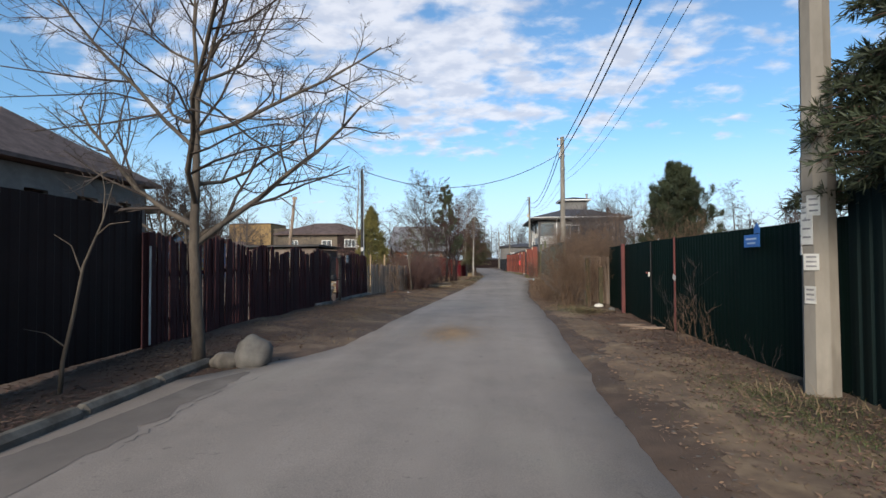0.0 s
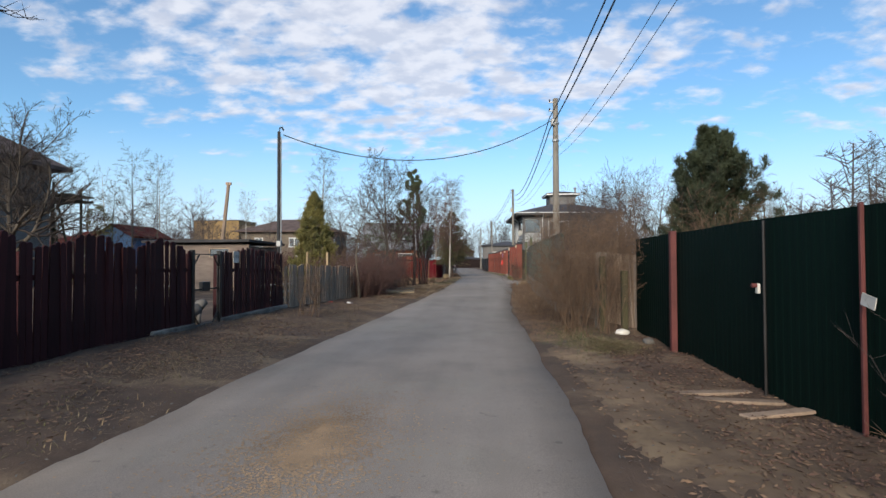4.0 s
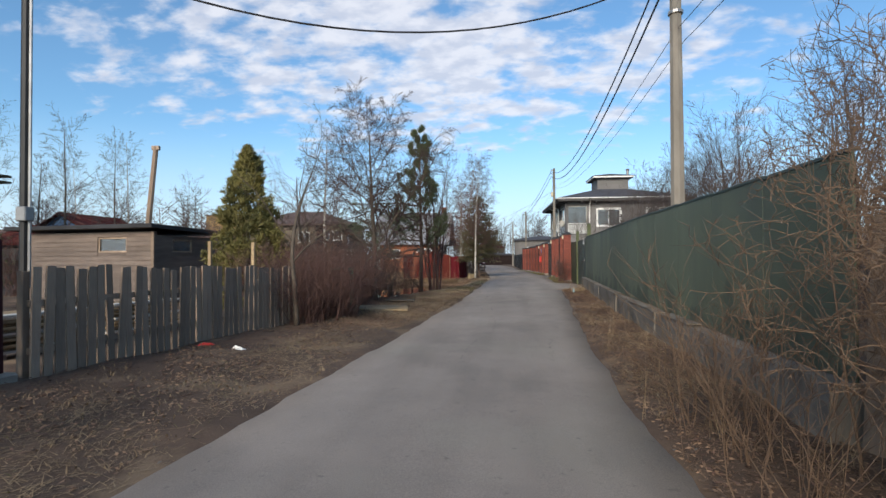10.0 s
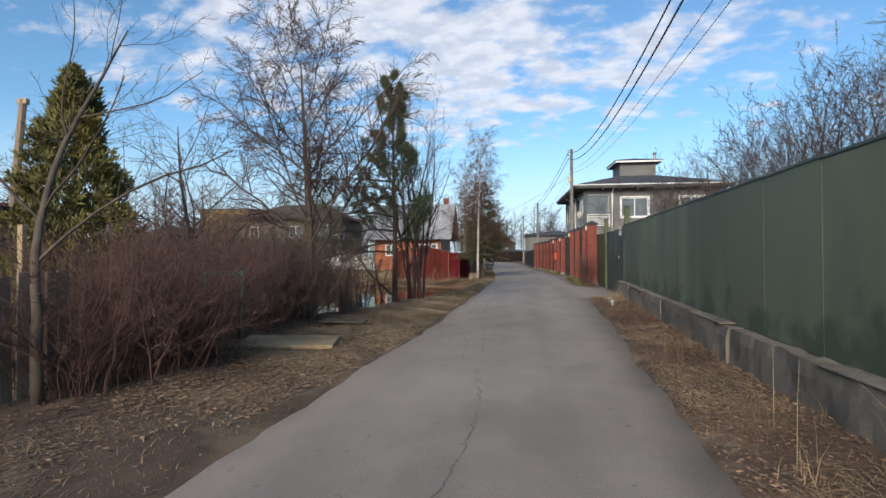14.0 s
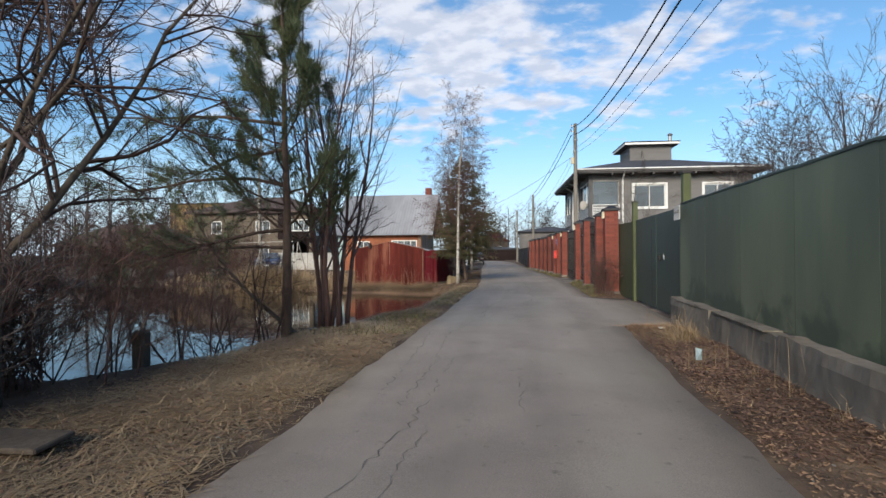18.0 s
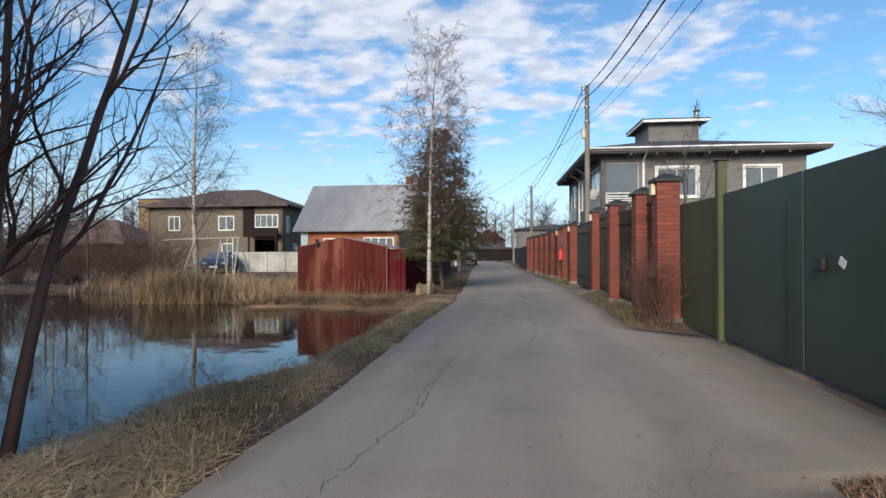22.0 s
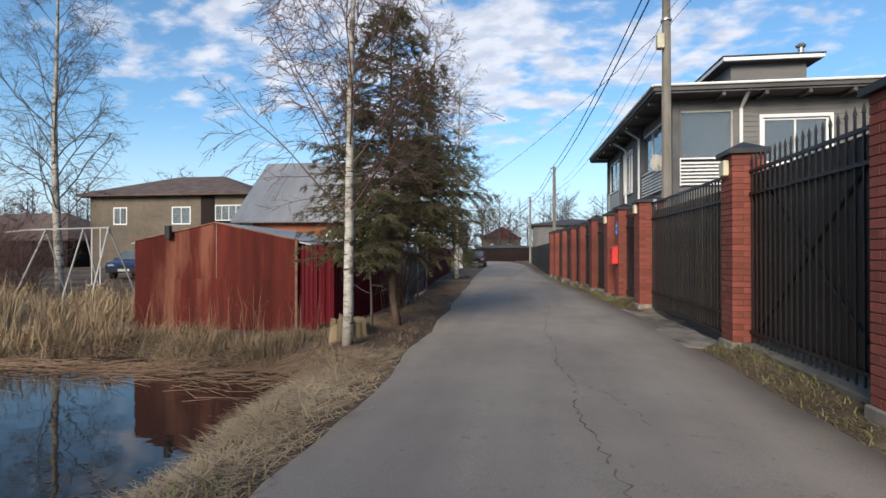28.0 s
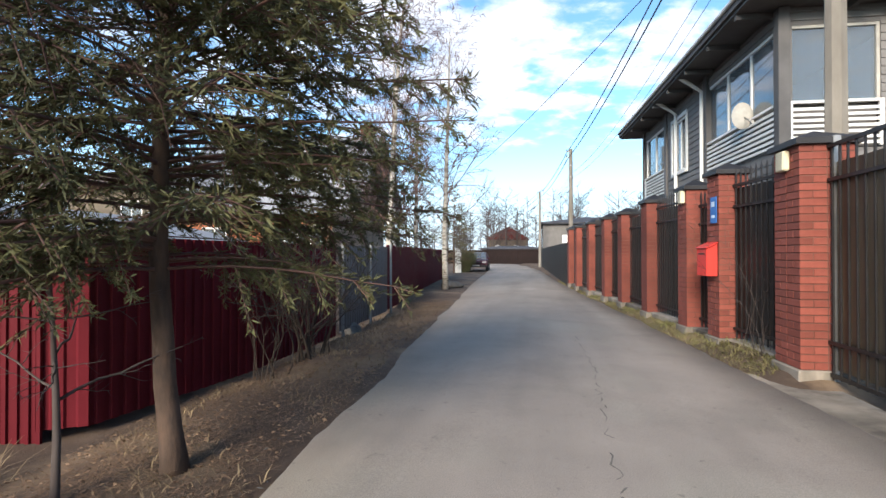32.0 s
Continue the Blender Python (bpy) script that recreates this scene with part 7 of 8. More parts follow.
def iron_panel(p, q, z0, z1, label, spikes=True, backing=True, brace=False, name="iron_fence_panel", step=0.125, frame=True):
    """Upright bars on three rails between two piers."""
    L, a = along(p, q)
    t = thing(name, (p[0], p[1], z0), label, "fence" if "fence" in name else "gate", "iron panels" if "fence" in name else "", rz=a)
    h = z1 - z0
    n = int(L / step)
    bar = Mesh().box((0, 0, h / 2), (0.02, 0.02, h), b=0.003)
    if spikes:
        bar.add([(-0.014, -0.014, h), (0.014, -0.014, h), (0.014, 0.014, h), (-0.014, 0.014, h), (0, 0, h + 0.09)], [(0, 1, 4), (1, 2, 4), (2, 3, 4), (3, 0, 4)])
    me = bar.data("bar")
    me.materials.append(IRON)
    for k in range(n + 1):
        piece("bar", me, pose(0.06 + (L - 0.12) * k / n, 0, 0), t)
    for z in ((0.12, h - 0.42, h - 0.14) if spikes else (0.03, 0.34, h - 0.34, h - 0.012)):
        part("rail", Mesh().box((L / 2, 0, z), (L, 0.035, 0.035)), IRON, t)
    if backing:
        n2 = max(1, round(L / 1.0))
        for k in range(n2):
            part("backing_sheet", Mesh().box((L * (k + 0.5) / n2, 0.045, h / 2 - 0.05), (L / n2 - 0.01, 0.008, h - 0.25)), BACKING if name == "iron_gate" else BACKING_DARK, t, "brown backing sheet")
    if brace:
        for s in (-1, 1):
            part("brace", Mesh().tube([(L / 2 - s * L * 0.44, 0.03, 0.15), (L / 2 + s * L * 0.44, 0.03, h - 0.2)], 0.02, 6), IRON, t)
    return t


kb = thing("fence_kerb", (3.1, 47.0, 0), "low concrete strip under the iron fence", "kerb")
for k in range(len(PIERS) - 1):
    (xa, ya, ta, _), (xb, yb, tb, _) = PIERS[k], PIERS[k + 1]
    p, q = (xa + 0.02, ya + (0.255 if k == 4 else 0.192)), (xb + 0.02, yb - (0.255 if k == 3 else 0.192))
    if k == 3:
        g2 = iron_panel(q, p, 0.12, 2.38, "black iron sliding gate with brown backing sheets", spikes=False, name="iron_gate")
        part("gate_post", Mesh().box((0.02, 0.05, 1.15), (0.07, 0.07, 2.4), b=0.005), STEEL, g2, "bare steel post")
    elif k == 2:
        iron_panel(q, p, 0.2, 2.46, "black iron spiked fence panel with a diagonal brace and brown backing", brace=True)
    elif k == 5:
        iron_panel(q, p, 0.2, 2.2, "narrow black iron wicket gate between brick piers", name="iron_wicket_gate")
    else:
        iron_panel(q, p, 0.2, 2.42 - 0.012 * k, "black spiked iron fence panel between brick piers")
    if k != 3:
        L, a = along(p, q)
        part("strip", Mesh().box(((p[0] + q[0]) / 2 - 3.1, (p[1] + q[1]) / 2 - 47.0, 0.07), (L + 0.02, 0.24, 0.22), rz=radians(a), b=0.012), OLD_CONCRETE, kb)

mb = thing("mailbox", (2.31, 56.68, 1.22), "bright red sloped-top mailbox hung on a brick pier", "mailbox", rz=4)
part("body", Mesh().add([(-0.07, -0.17, -0.2), (0.07, -0.17, -0.2), (0.07, 0.17, -0.2), (-0.07, 0.17, -0.2), (-0.07, -0.17, 0.16), (0.07, -0.17, 0.23), (0.07, 0.17, 0.23), (-0.07, 0.17, 0.16)],
                        [(3, 2, 1, 0), (4, 5, 6, 7), (0, 1, 5, 4), (1, 2, 6, 5), (2, 3, 7, 6), (3, 0, 4, 7)]), MAIL_RED, mb)
part("lid", Mesh().box((-0.005, 0, 0.215), (0.18, 0.38, 0.02), ry=-0.46, b=0.004), MAIL_RED, mb)
part("slot", Mesh().box((-0.073, 0, 0.1), (0.006, 0.2, 0.02)), CAP, mb)
bs = thing("house_sign", (2.38, 56.62, 1.92), "small blue enamel house number sign on a brick pier", "sign", rz=-86)
part("plate", Mesh().box((0, 0, 0), (0.2, 0.012, 0.36), b=0.004), SIGN_BLUE, bs)
for k in range(2):
    part("lettering", Mesh().box((0, -0.009, 0.08 - 0.17 * k), (0.1, 0.004, 0.07 - 0.03 * k)), SIGN_PALE, bs)
vine = shrub("dry_vine", [(2.62, 55.5), (2.55, 55.9)], "dry leafless vine tangled on the iron fence", TWIG_GREY, 99, stems=5, h=(1.7, 2.4), spread=0.3, r=0.0045)
shrub("pier_bush", [(2.72, 42.8), (2.7, 43.05), (2.85, 42.65)], "dry leafless bush at the foot of the brick pier", TWIG_RED, 100, stems=34, h=(0.7, 1.4), spread=0.28, r=0.0055, side=4)

# farther right: dark sheet fence and hedge
sheet_fence("dark_sheet_fence", [(0.35, 97.0), (1.2, 70.2)], 1.75, IRON, "dark grey profiled sheet fence along the lane", pitch=0.2, z=0.02)
sheet_fence("brown_end_fence", [(-12.0, 118.0), (4.0, 113.0)], 1.8, DARK_BROWN, "dark brown fence closing the far end of the lane", pitch=0.2, z=0.0)

# ---- red shed by the pond ----
rs = thing("red_shed", (-7.75, 52.1, -0.45), "rusty red sheet metal shed with a shallow pitched roof", "shed", rz=4.5)
SW, SD = 3.4, 4.2
for k in range(2):
    x0_, x1_ = SW * k / 2, SW * (k + 1) / 2
    za, zb = (2.0, 2.36) if k == 0 else (2.36, 2.0)
    part("front_sheet", Mesh().add([(x0_ + 0.004, 0, 1.15), (x1_ - 0.004, 0, 1.15), (x1_ - 0.004, 0, zb), (x0_ + 0.004, 0, za), (x0_ + 0.004, 0.03, 1.15), (x1_ - 0.004, 0.03, 1.15), (x1_ - 0.004, 0.03, zb), (x0_ + 0.004, 0.03, za)],
                                   [(0, 1, 2, 3), (7, 6, 5, 4), (0, 4, 5, 1), (1, 5, 6, 2), (2, 6, 7, 3), (3, 7, 4, 0)]), RUST, rs)
part("front_sheet", Mesh().box((SW / 2, -0.014, 0.60), (SW - 0.01, 0.03, 1.26)), RUST, rs)
for (xa, za), (xb, zb) in (((-0.02, 2.0), (SW / 2, 2.365)), ((SW / 2, 2.365), (SW + 0.02, 2.0))):
    part("edge_strip", Mesh().tube([(xa, -0.012, za), (xb, -0.012, zb)], 0.016, 5), RUST_PALE, rs, "pale rusted roof edge")
part("corner_strip", Mesh().box((SW - 0.02, -0.034, 1.0), (0.05, 0.012, 2.0)), RUST_PALE, rs, "pale rusted corner strip")
for x in (0, SW):
    part("side_wall", Mesh().box((x, SD / 2, 1.0), (0.03, SD, 2.0)), RUST, rs)
part("back_wall", Mesh().box((SW / 2, SD, 1.0), (SW, 0.03, 2.0)), RUST, rs)
for s in (0, 1):
    xe, xr = (-0.12, SW / 2) if s == 0 else (SW + 0.25, SW / 2)
    zr_, ze = 2.345, 1.93 if s == 0 else 1.9
    part("roof_slope", Mesh().add([(xe, 0.02, ze), (xr, 0.02, zr_), (xr, SD + 0.2, zr_), (xe, SD + 0.2, ze), (xe, 0.02, ze + 0.03), (xr, 0.02, zr_ + 0.03), (xr, SD + 0.2, zr_ + 0.03), (xe, SD + 0.2, ze + 0.03)],
                                  [(3, 2, 1, 0), (4, 5, 6, 7), (0, 1, 5, 4), (2, 3, 7, 6), (0, 4, 7, 3)]), ROOF_METAL, rs, "pale weathered sheet roof")
part("seam", Mesh().box((SW / 2 + 0.02, -0.004, 1.79), (0.024, 0.012, 1.1)), RUST_PALE, rs)
part("vent_pipe", Mesh().tube([(0.75, -0.08, 2.05), (0.75, -0.08, 2.3)], 0.07, 8), CAP, rs)
rp = thing("red_sheet_panel", (-4.42, 52.42, -0.35), "crimson profiled metal panel leaning at the shed corner", "panel", rz=20)
part("sheet", corrugated(0.42, 1.8, 0.07, 0.02), RED_SHEET, rp)

# left: red fence with a grey gate, beyond the shed
sheet_fence("red_fence", [(-3.55, 57.75), (-3.5, 55.0), (-3.75, 52.75), (-4.05, 52.55)], 1.62, RED_SHEET, "crimson profiled sheet fence along the verge", pitch=0.13, z=-0.16, face=1)
sheet_fence("grey_sheet_gate", [(-3.62, 61.2), (-3.52, 57.85)], 1.58, GREY_SHEET, "grey-brown profiled sheet driveway gate", pitch=0.13, z=-0.1)
sheet_fence("red_fence", [(-5.0, 77.0), (-4.6, 72.0), (-3.65, 61.3)], 1.6, RED_SHEET, "crimson profiled sheet fence beyond the grey gate", pitch=0.13, z=-0.08)
for x, y in ((-3.44, 57.8), (-3.48, 59.5), (-3.54, 61.25)):
    ps = thing("gate_post", at(x, y), "thin pale steel gate post", "post", "gate posts")
    part("post", Mesh().tube([(0, 0, 0), (0, 0, 1.68)], 0.03, 8), STEEL, ps)

# far left by the pond head: red sheet fence among the trees
sheet_fence("faded_red_fence", [(-8.2, 58.5), (-7.9, 52.8)], 1.2, RUST, "rusty red sheet fence in the reeds", pitch=0.2)
ww = thing("white_wall", (-19.6, 68.0, 0), "low pale grey concrete panel wall across the pond", "wall")
for k in range(4):
    part("panel", Mesh().box((0.68 + 1.36 * k, 0, 0.7), (1.33, 0.08, 1.45), b=0.01), CONCRETE, ww)


# ---- swing frame, car, small garden things ----
sw = thing("swing_frame", (-14.1, 57.2, -0.2), "weathered white steel swing frame in dry reeds", "swing")
for pts in ([(-1.9, 0, 2.25), (1.15, 0, 2.3)], [(1.1, 0, 2.3), (1.35, -1.0, -0.1)], [(1.1, 0, 2.3), (1.35, 1.0, -0.1)], [(-1.2, 0, 2.25), (-1.4, -1.0, -0.1)], [(-1.2, 0, 2.25), (-1.4, 1.0, -0.1)], [(0.2, 0, 2.3), (0.25, -0.9, -0.1)], [(0.2, 0, 2.3), (0.05, 0.9, -0.1)], [(-3.2, 0.4, 2.2), (-1.9, 0, 2.25)]):
    part("tube", Mesh().tube(pts, 0.028, 6), CONCRETE, sw)
for x in (0.5, 0.8):
    part("hanger", Mesh().tube([(x, 0, 2.3), (x, 0, 0.5)], 0.014, 5), WHITE, sw)
part("seat", Mesh().box((0.65, 0, 0.48), (0.5, 0.22, 0.04), b=0.01), GREY_WOOD, sw)


def car(x, y, turn, paint, label):
    """A small saloon about four metres long, its front towards -y."""
    c = thing("car", (x, y, 0.02), label, "car", rz=turn)
    prof = [(-2.05, 0.35), (-2.1, 0.62), (-1.95, 0.82), (-1.0, 0.92), (-0.35, 1.40), (0.85, 1.42), (1.45, 1.0), (2.0, 0.95), (2.08, 0.6), (2.02, 0.35)]
    n = len(prof)

    def w(z):
        return 0.82 if z < 0.95 else 0.82 - (z - 0.95) * 0.42

    v = [(-w(z), yy, z) for yy, z in prof] + [(w(z), yy, z) for yy, z in prof]
    f = [tuple(range(n)), tuple(range(2 * n - 1, n - 1, -1))] + [(i, n + i, n + (i + 1) % n, (i + 1) % n) for i in range(n)]
    body = part("body", Mesh().add(v, f), paint, c)
    part("windscreen", Mesh().add([(-0.74, -0.97, 0.95), (0.74, -0.97, 0.95), (0.6, -0.38, 1.385), (-0.6, -0.38, 1.385), (-0.74, -0.985, 0.955), (0.74, -0.985, 0.955), (0.6, -0.395, 1.395), (-0.6, -0.395, 1.395)], [(4, 5, 6, 7), (3, 2, 1, 0), (0, 1, 5, 4), (2, 3, 7, 6)]), DARK_GLASS, c)
    for s in (-1, 1):
        part("side_window", Mesh().add([(s * 0.825, -0.75, 0.98), (s * 0.825, 1.2, 1.0), (s * 0.655, 0.82, 1.36), (s * 0.66, -0.3, 1.36)], [(0, 1, 2, 3)]), DARK_GLASS, c)
        part("headlight", Mesh().box((s * 0.6, -2.06, 0.68), (0.3, 0.06, 0.14), b=0.02), STEEL, c)
        part("mirror", Mesh().box((s * 0.9, -0.75, 0.98), (0.16, 0.08, 0.1), b=0.02), paint, c)
        for yy in (-1.3, 1.3):
            wh = part("wheel", Mesh().tube([(s * 0.68, yy, 0.29), (s * 0.86, yy, 0.29)], 0.29, 16), CAR_DARK, c)
            part("rim", Mesh().tube([(s * 0.84, yy, 0.29), (s * 0.87, yy, 0.29)], 0.17, 12), STEEL, wh)
    part("bumper", Mesh().box((0, -2.08, 0.42), (1.6, 0.12, 0.18), b=0.03), CAR_DARK, c)
    part("grille", Mesh().box((0, -2.09, 0.66), (0.7, 0.05, 0.1)), CAR_DARK, c)
    part("number_plate", Mesh().box((0, -2.15, 0.45), (0.5, 0.02, 0.11)), PAPER, c)


car(-4.55, 89.0, 3, CAR_PAINT, "dark plum saloon car parked beside the lane")
car(-19.6, 66.6, 20, CAR_BLUE, "dark blue car parked before a pale wall")
wpn = thing("white_board", (-5.5, 85.0, 0), "upright pale board at the verge beyond the red fence", "board", rz=-8)
part("board", Mesh().box((0, 0, 0.85), (0.5, 0.06, 1.7), b=0.008), WHITE, wpn)
shrub("hedge", [(-4.9, 86.2), (-5.0, 85.6)], "small dark green clipped hedge", NEEDLE, 101, stems=60, h=(1.0, 1.5), spread=0.3, r=0.02, side=5)


def stone(name, x, y, s, label, seed, material=STONE, category="stone"):
    bm = bmesh.new()
    bmesh.ops.create_icosphere(bm, subdivisions=3, radius=1)
    for v in bm.verts:
        k = 1 + 0.22 * noise.noise(v.co * 1.3 + Vector((seed, 0, 0))) + 0.07 * noise.noise(v.co * 4 + Vector((0, seed, 0)))
        v.co = Vector((v.co.x * s[0] * k, v.co.y * s[1] * k, v.co.z * s[2] * k))
    me = bpy.data.meshes.new(name)
    bm.to_mesh(me)
    bm.free()
    ob = part(name, me, material, None, smooth=True)
    ob.location = at(x, y, s[2] * 0.62)
    return tagged(ob, label, category)


stone("boulder", -3.1, 6.35, (0.235, 0.21, 0.235), "rounded pale grey boulder at the kerb end", 1)
stone("boulder", -3.42, 6.28, (0.2, 0.16, 0.12), "low flat brown stone beside a boulder", 2, OLD_CONCRETE)
stone("stone", 3.0, 14.3, (0.09, 0.08, 0.06), "small pale stone by the fence", 3)
stone("stone", 2.85, 15.3, (0.13, 0.09, 0.06), "pale broken brick by the bush", 4, PAPER)
stone("stone", -3.6, 58.6, (0.2, 0.18, 0.14), "grey stone by the gate post", 5)
stone("stone", -3.3, 69.0, (0.45, 0.3, 0.16), "low stones at the verge", 6)
for k in range(7):
    y0_, y1_ = -1.5 + 1.12 * k, -1.5 + 1.12 * (k + 1)
    kbk = part("kerb", Mesh().box((0, 0, 0), (0.15, 1.12, 0.3), b=0.045), KERB)
    kbk.matrix_world = pose(-3.22 - 0.072 * k, (y0_ + y1_) / 2, -0.035, 0, 0, 3.6)
    tagged(kbk, "grey concrete kerb stone at the lane edge", "kerb", "kerb stones")
for k, (x, y, L, a) in enumerate([(2.6, 11.2, 0.9, 8), (2.75, 10.9, 0.8, -6), (2.85, 10.4, 0.7, 20)]):
    pk = part("plank", Mesh().box((0, 0, 0), (L, 0.12, 0.03), b=0.005), GREY_WOOD)
    pk.matrix_world = pose(*at(x, y, 0.02), 0, 0, a)
    tagged(pk, "weathered loose plank on the ground before the wicket", "plank", "loose planks")
# slabs at the pond-side gate
for k, (x, y, w_, d_, a) in enumerate([(-3.2, 27.75, 1.35, 0.75, 12), (-3.2, 30.05, 0.85, 0.34, 4)]):
    sl = part("slab", Mesh().box((0, 0, 0), (w_, d_, 0.06 - 0.02 * k), b=0.01), RAW_WOOD if k == 0 else BARK)
    sl.matrix_world = pose(*at(x, y, 0.06), 2, 1, a)
    tagged(sl, "pale flat board laid over the ditch" if k == 0 else "weathered board lying on the bank", "board")
gfm = thing("steel_garden_gate", at(-4.0, 27.85), "bright green steel gate frame in the thicket", "gate", rz=10)
for x in (0.0, -0.55):
    part("post", Mesh().box((x, 0, 0.5), (0.07, 0.07, 1.1), b=0.006), GATE_FRAME_GREEN, gfm)
part("top_bar", Mesh().box((-0.28, 0, 1.02), (0.6, 0.05, 0.05)), GATE_FRAME_GREEN, gfm)
part("panel", Mesh().box((-0.06, 0.1, 0.5), (0.02, 0.3, 1.0)), GATE_FRAME_GREEN, gfm)
def animal_statue(x, y):
    """A standing four-legged garden figure in one mesh."""
    m = Mesh().tube([(-0.24, 0, 0.33), (-0.2, 0, 0.34), (0, 0, 0.36), (0.18, 0, 0.38), (0.24, 0, 0.4)], [0.07, 0.15, 0.16, 0.17, 0.08], 10)
    for lx, ly in ((-0.16, -0.06), (-0.16, 0.06), (0.15, -0.07), (0.15, 0.07)):
        m.tube([(lx, ly, 0.32), (lx - 0.01, ly, 0.15), (lx, ly, 0.0)], [0.075, 0.06, 0.065], 7)
    m.tube([(0.2, 0, 0.42), (0.27, 0, 0.53), (0.34, 0, 0.55), (0.42, 0, 0.52)], [0.12, 0.13, 0.11, 0.06], 9)
    m.tube([(-0.23, 0, 0.36), (-0.3, 0, 0.28), (-0.29, 0, 0.18)], [0.03, 0.022, 0.015], 6)
    ob = part("animal_statue", m, STONE, None, smooth=True)
    ob.matrix_world = pose(*at(x, y), 0, 0, 60) @ Matrix.Diagonal((0.74, 0.92, 0.74, 1))
    return tagged(ob, "pale stone animal statue standing inside the garden gate", "statue")


animal_statue(-5.25, 15.5)
bench = thing("garden_bench", at(-7.2, 16.9), "dark weathered plank bench inside the garden", "bench", rz=12)
for k in range(3):
    part("seat_board", Mesh().box((0, -0.16 + 0.16 * k, 0.44), (1.5, 0.14, 0.035), b=0.004), LOG_WOOD, bench)
for x in (-0.6, 0.6):
    part("leg", Mesh().box((x, 0, 0.21), (0.08, 0.4, 0.42), b=0.006), LOG_WOOD, bench)
stone("garden_stone", -7.3, 16.6, (0.30, 0.2, 0.17), "pale rough stone beside the garden bench", 8, PAPER)
for k, (x, y, L, rot) in enumerate([(-6.3, 20.9, 1.6, 84), (-6.5, 23.2, 1.4, 80), (-8.2, 18.4, 1.5, 70)]):
    pile = thing("board_pile", at(x, y), "stack of pale sawn boards behind the plank fence", "boards", "board piles", rz=rot)
    rngb = random.Random(k)
    for j in range(7):
        for c in range(3):
            part("board", Mesh().box((rngb.uniform(-0.06, 0.06), -0.2 + 0.2 * c + rngb.uniform(-0.02, 0.02), 0.10 + 0.075 * j), (L, 0.16, 0.035), b=0.004), RAW_WOOD if (j + c) % 3 else PAPER, pile)
    for x2 in (-0.5, 0.5):
        part("bearer", Mesh().box((x2, 0, 0.04), (0.08, 0.6, 0.08)), LOG_WOOD, pile)
pt = thing("wooden_stakes", at(-6.0, 25.0), "pale upright wooden stakes behind the plank fence", "stakes")
for x, y in ((-0.2, 0.0), (0.3, 0.9)):
    part("stake", Mesh().box((x, y, 0.85), (0.07, 0.07, 1.7), b=0.006), RAW_WOOD, pt)
def split_stump(x, y, n, rad, h, seed):
    """The shell of a rotten stump: upright split slabs with ragged tops."""
    rng = random.Random(seed)
    t = thing("split_stump", at(x, y, -0.04), "weathered tan split stump with ragged upright slabs", "stump")
    for k in range(n):
        a = 2 * math.pi * (k + rng.uniform(-0.2, 0.2)) / n
        w_, t_ = 2 * math.pi * rad / n * rng.uniform(0.98, 1.12), rng.uniform(0.07, 0.13)
        lean_, base_ = rng.uniform(-0.06, 0.0), h * rng.uniform(0.75, 1.0)
        tilt_ = rng.uniform(-0.05, 0.05)
        tops = [base_ + tilt_ * (c - 2) / 2 + rng.uniform(-0.012, 0.012) for c in range(5)]
        vs, fs = [], []
        for c in range(5):
            u = c / 2 - 1
            for r_, z, o in ((0, 0, 0), (0, tops[c], lean_), (t_, tops[c] - 0.02, lean_), (t_, 0, 0)):
                jit = 0.012 * (c % 2) if r_ == 0 else 0
                vs.append((math.cos(a) * (rad - r_ + o - jit) - math.sin(a) * u * w_ / 2, math.sin(a) * (rad - r_ + o - jit) + math.cos(a) * u * w_ / 2, z))
        for c in range(4):
            b = 4 * c
            fs += [(b, b + 4, b + 5, b + 1), (b + 1, b + 5, b + 6, b + 2), (b + 2, b + 6, b + 7, b + 3)]
        part("slab", Mesh().add(vs, fs + [(0, 1, 2, 3), (19, 18, 17, 16)]), STUMP_WOOD, t)


split_stump(-2.62, 50.52, 9, 0.33, 0.36, 6)
stp = thing("dark_stump", at(-4.1, 32.55), "dark wet wooden post at the pond edge", "post")
part("post", Mesh().box((0, 0, 0.18), (0.16, 0.14, 0.5), b=0.02), BARK, stp)
ps2 = thing("paper_scrap", at(2.62, 36.1, 0.03), "small torn white paper scrap in dry grass", "litter", rz=20)
part("scrap", Mesh().box((0, 0, 0), (0.12, 0.05, 0.012), rx=0.3, b=0.002), PAPER, ps2)
msk = thing("paper_scrap", at(2.2, 33.0, 0.12), "crumpled pale blue paper mask caught on dry grass", "litter")
part("scrap", Mesh().add([(-0.035, 0, 0), (0.035, 0.02, 0), (0.03, 0.0, 0.12), (-0.03, 0.03, 0.13), (0, -0.03, 0.07), (-0.035, 0.01, 0), (0.035, 0.03, 0), (0.03, 0.01, 0.12), (-0.03, 0.04, 0.13)],
                         [(0, 1, 4), (1, 2, 4), (2, 3, 4), (3, 0, 4), (6, 5, 8, 7)]), MASK_BLUE, msk)


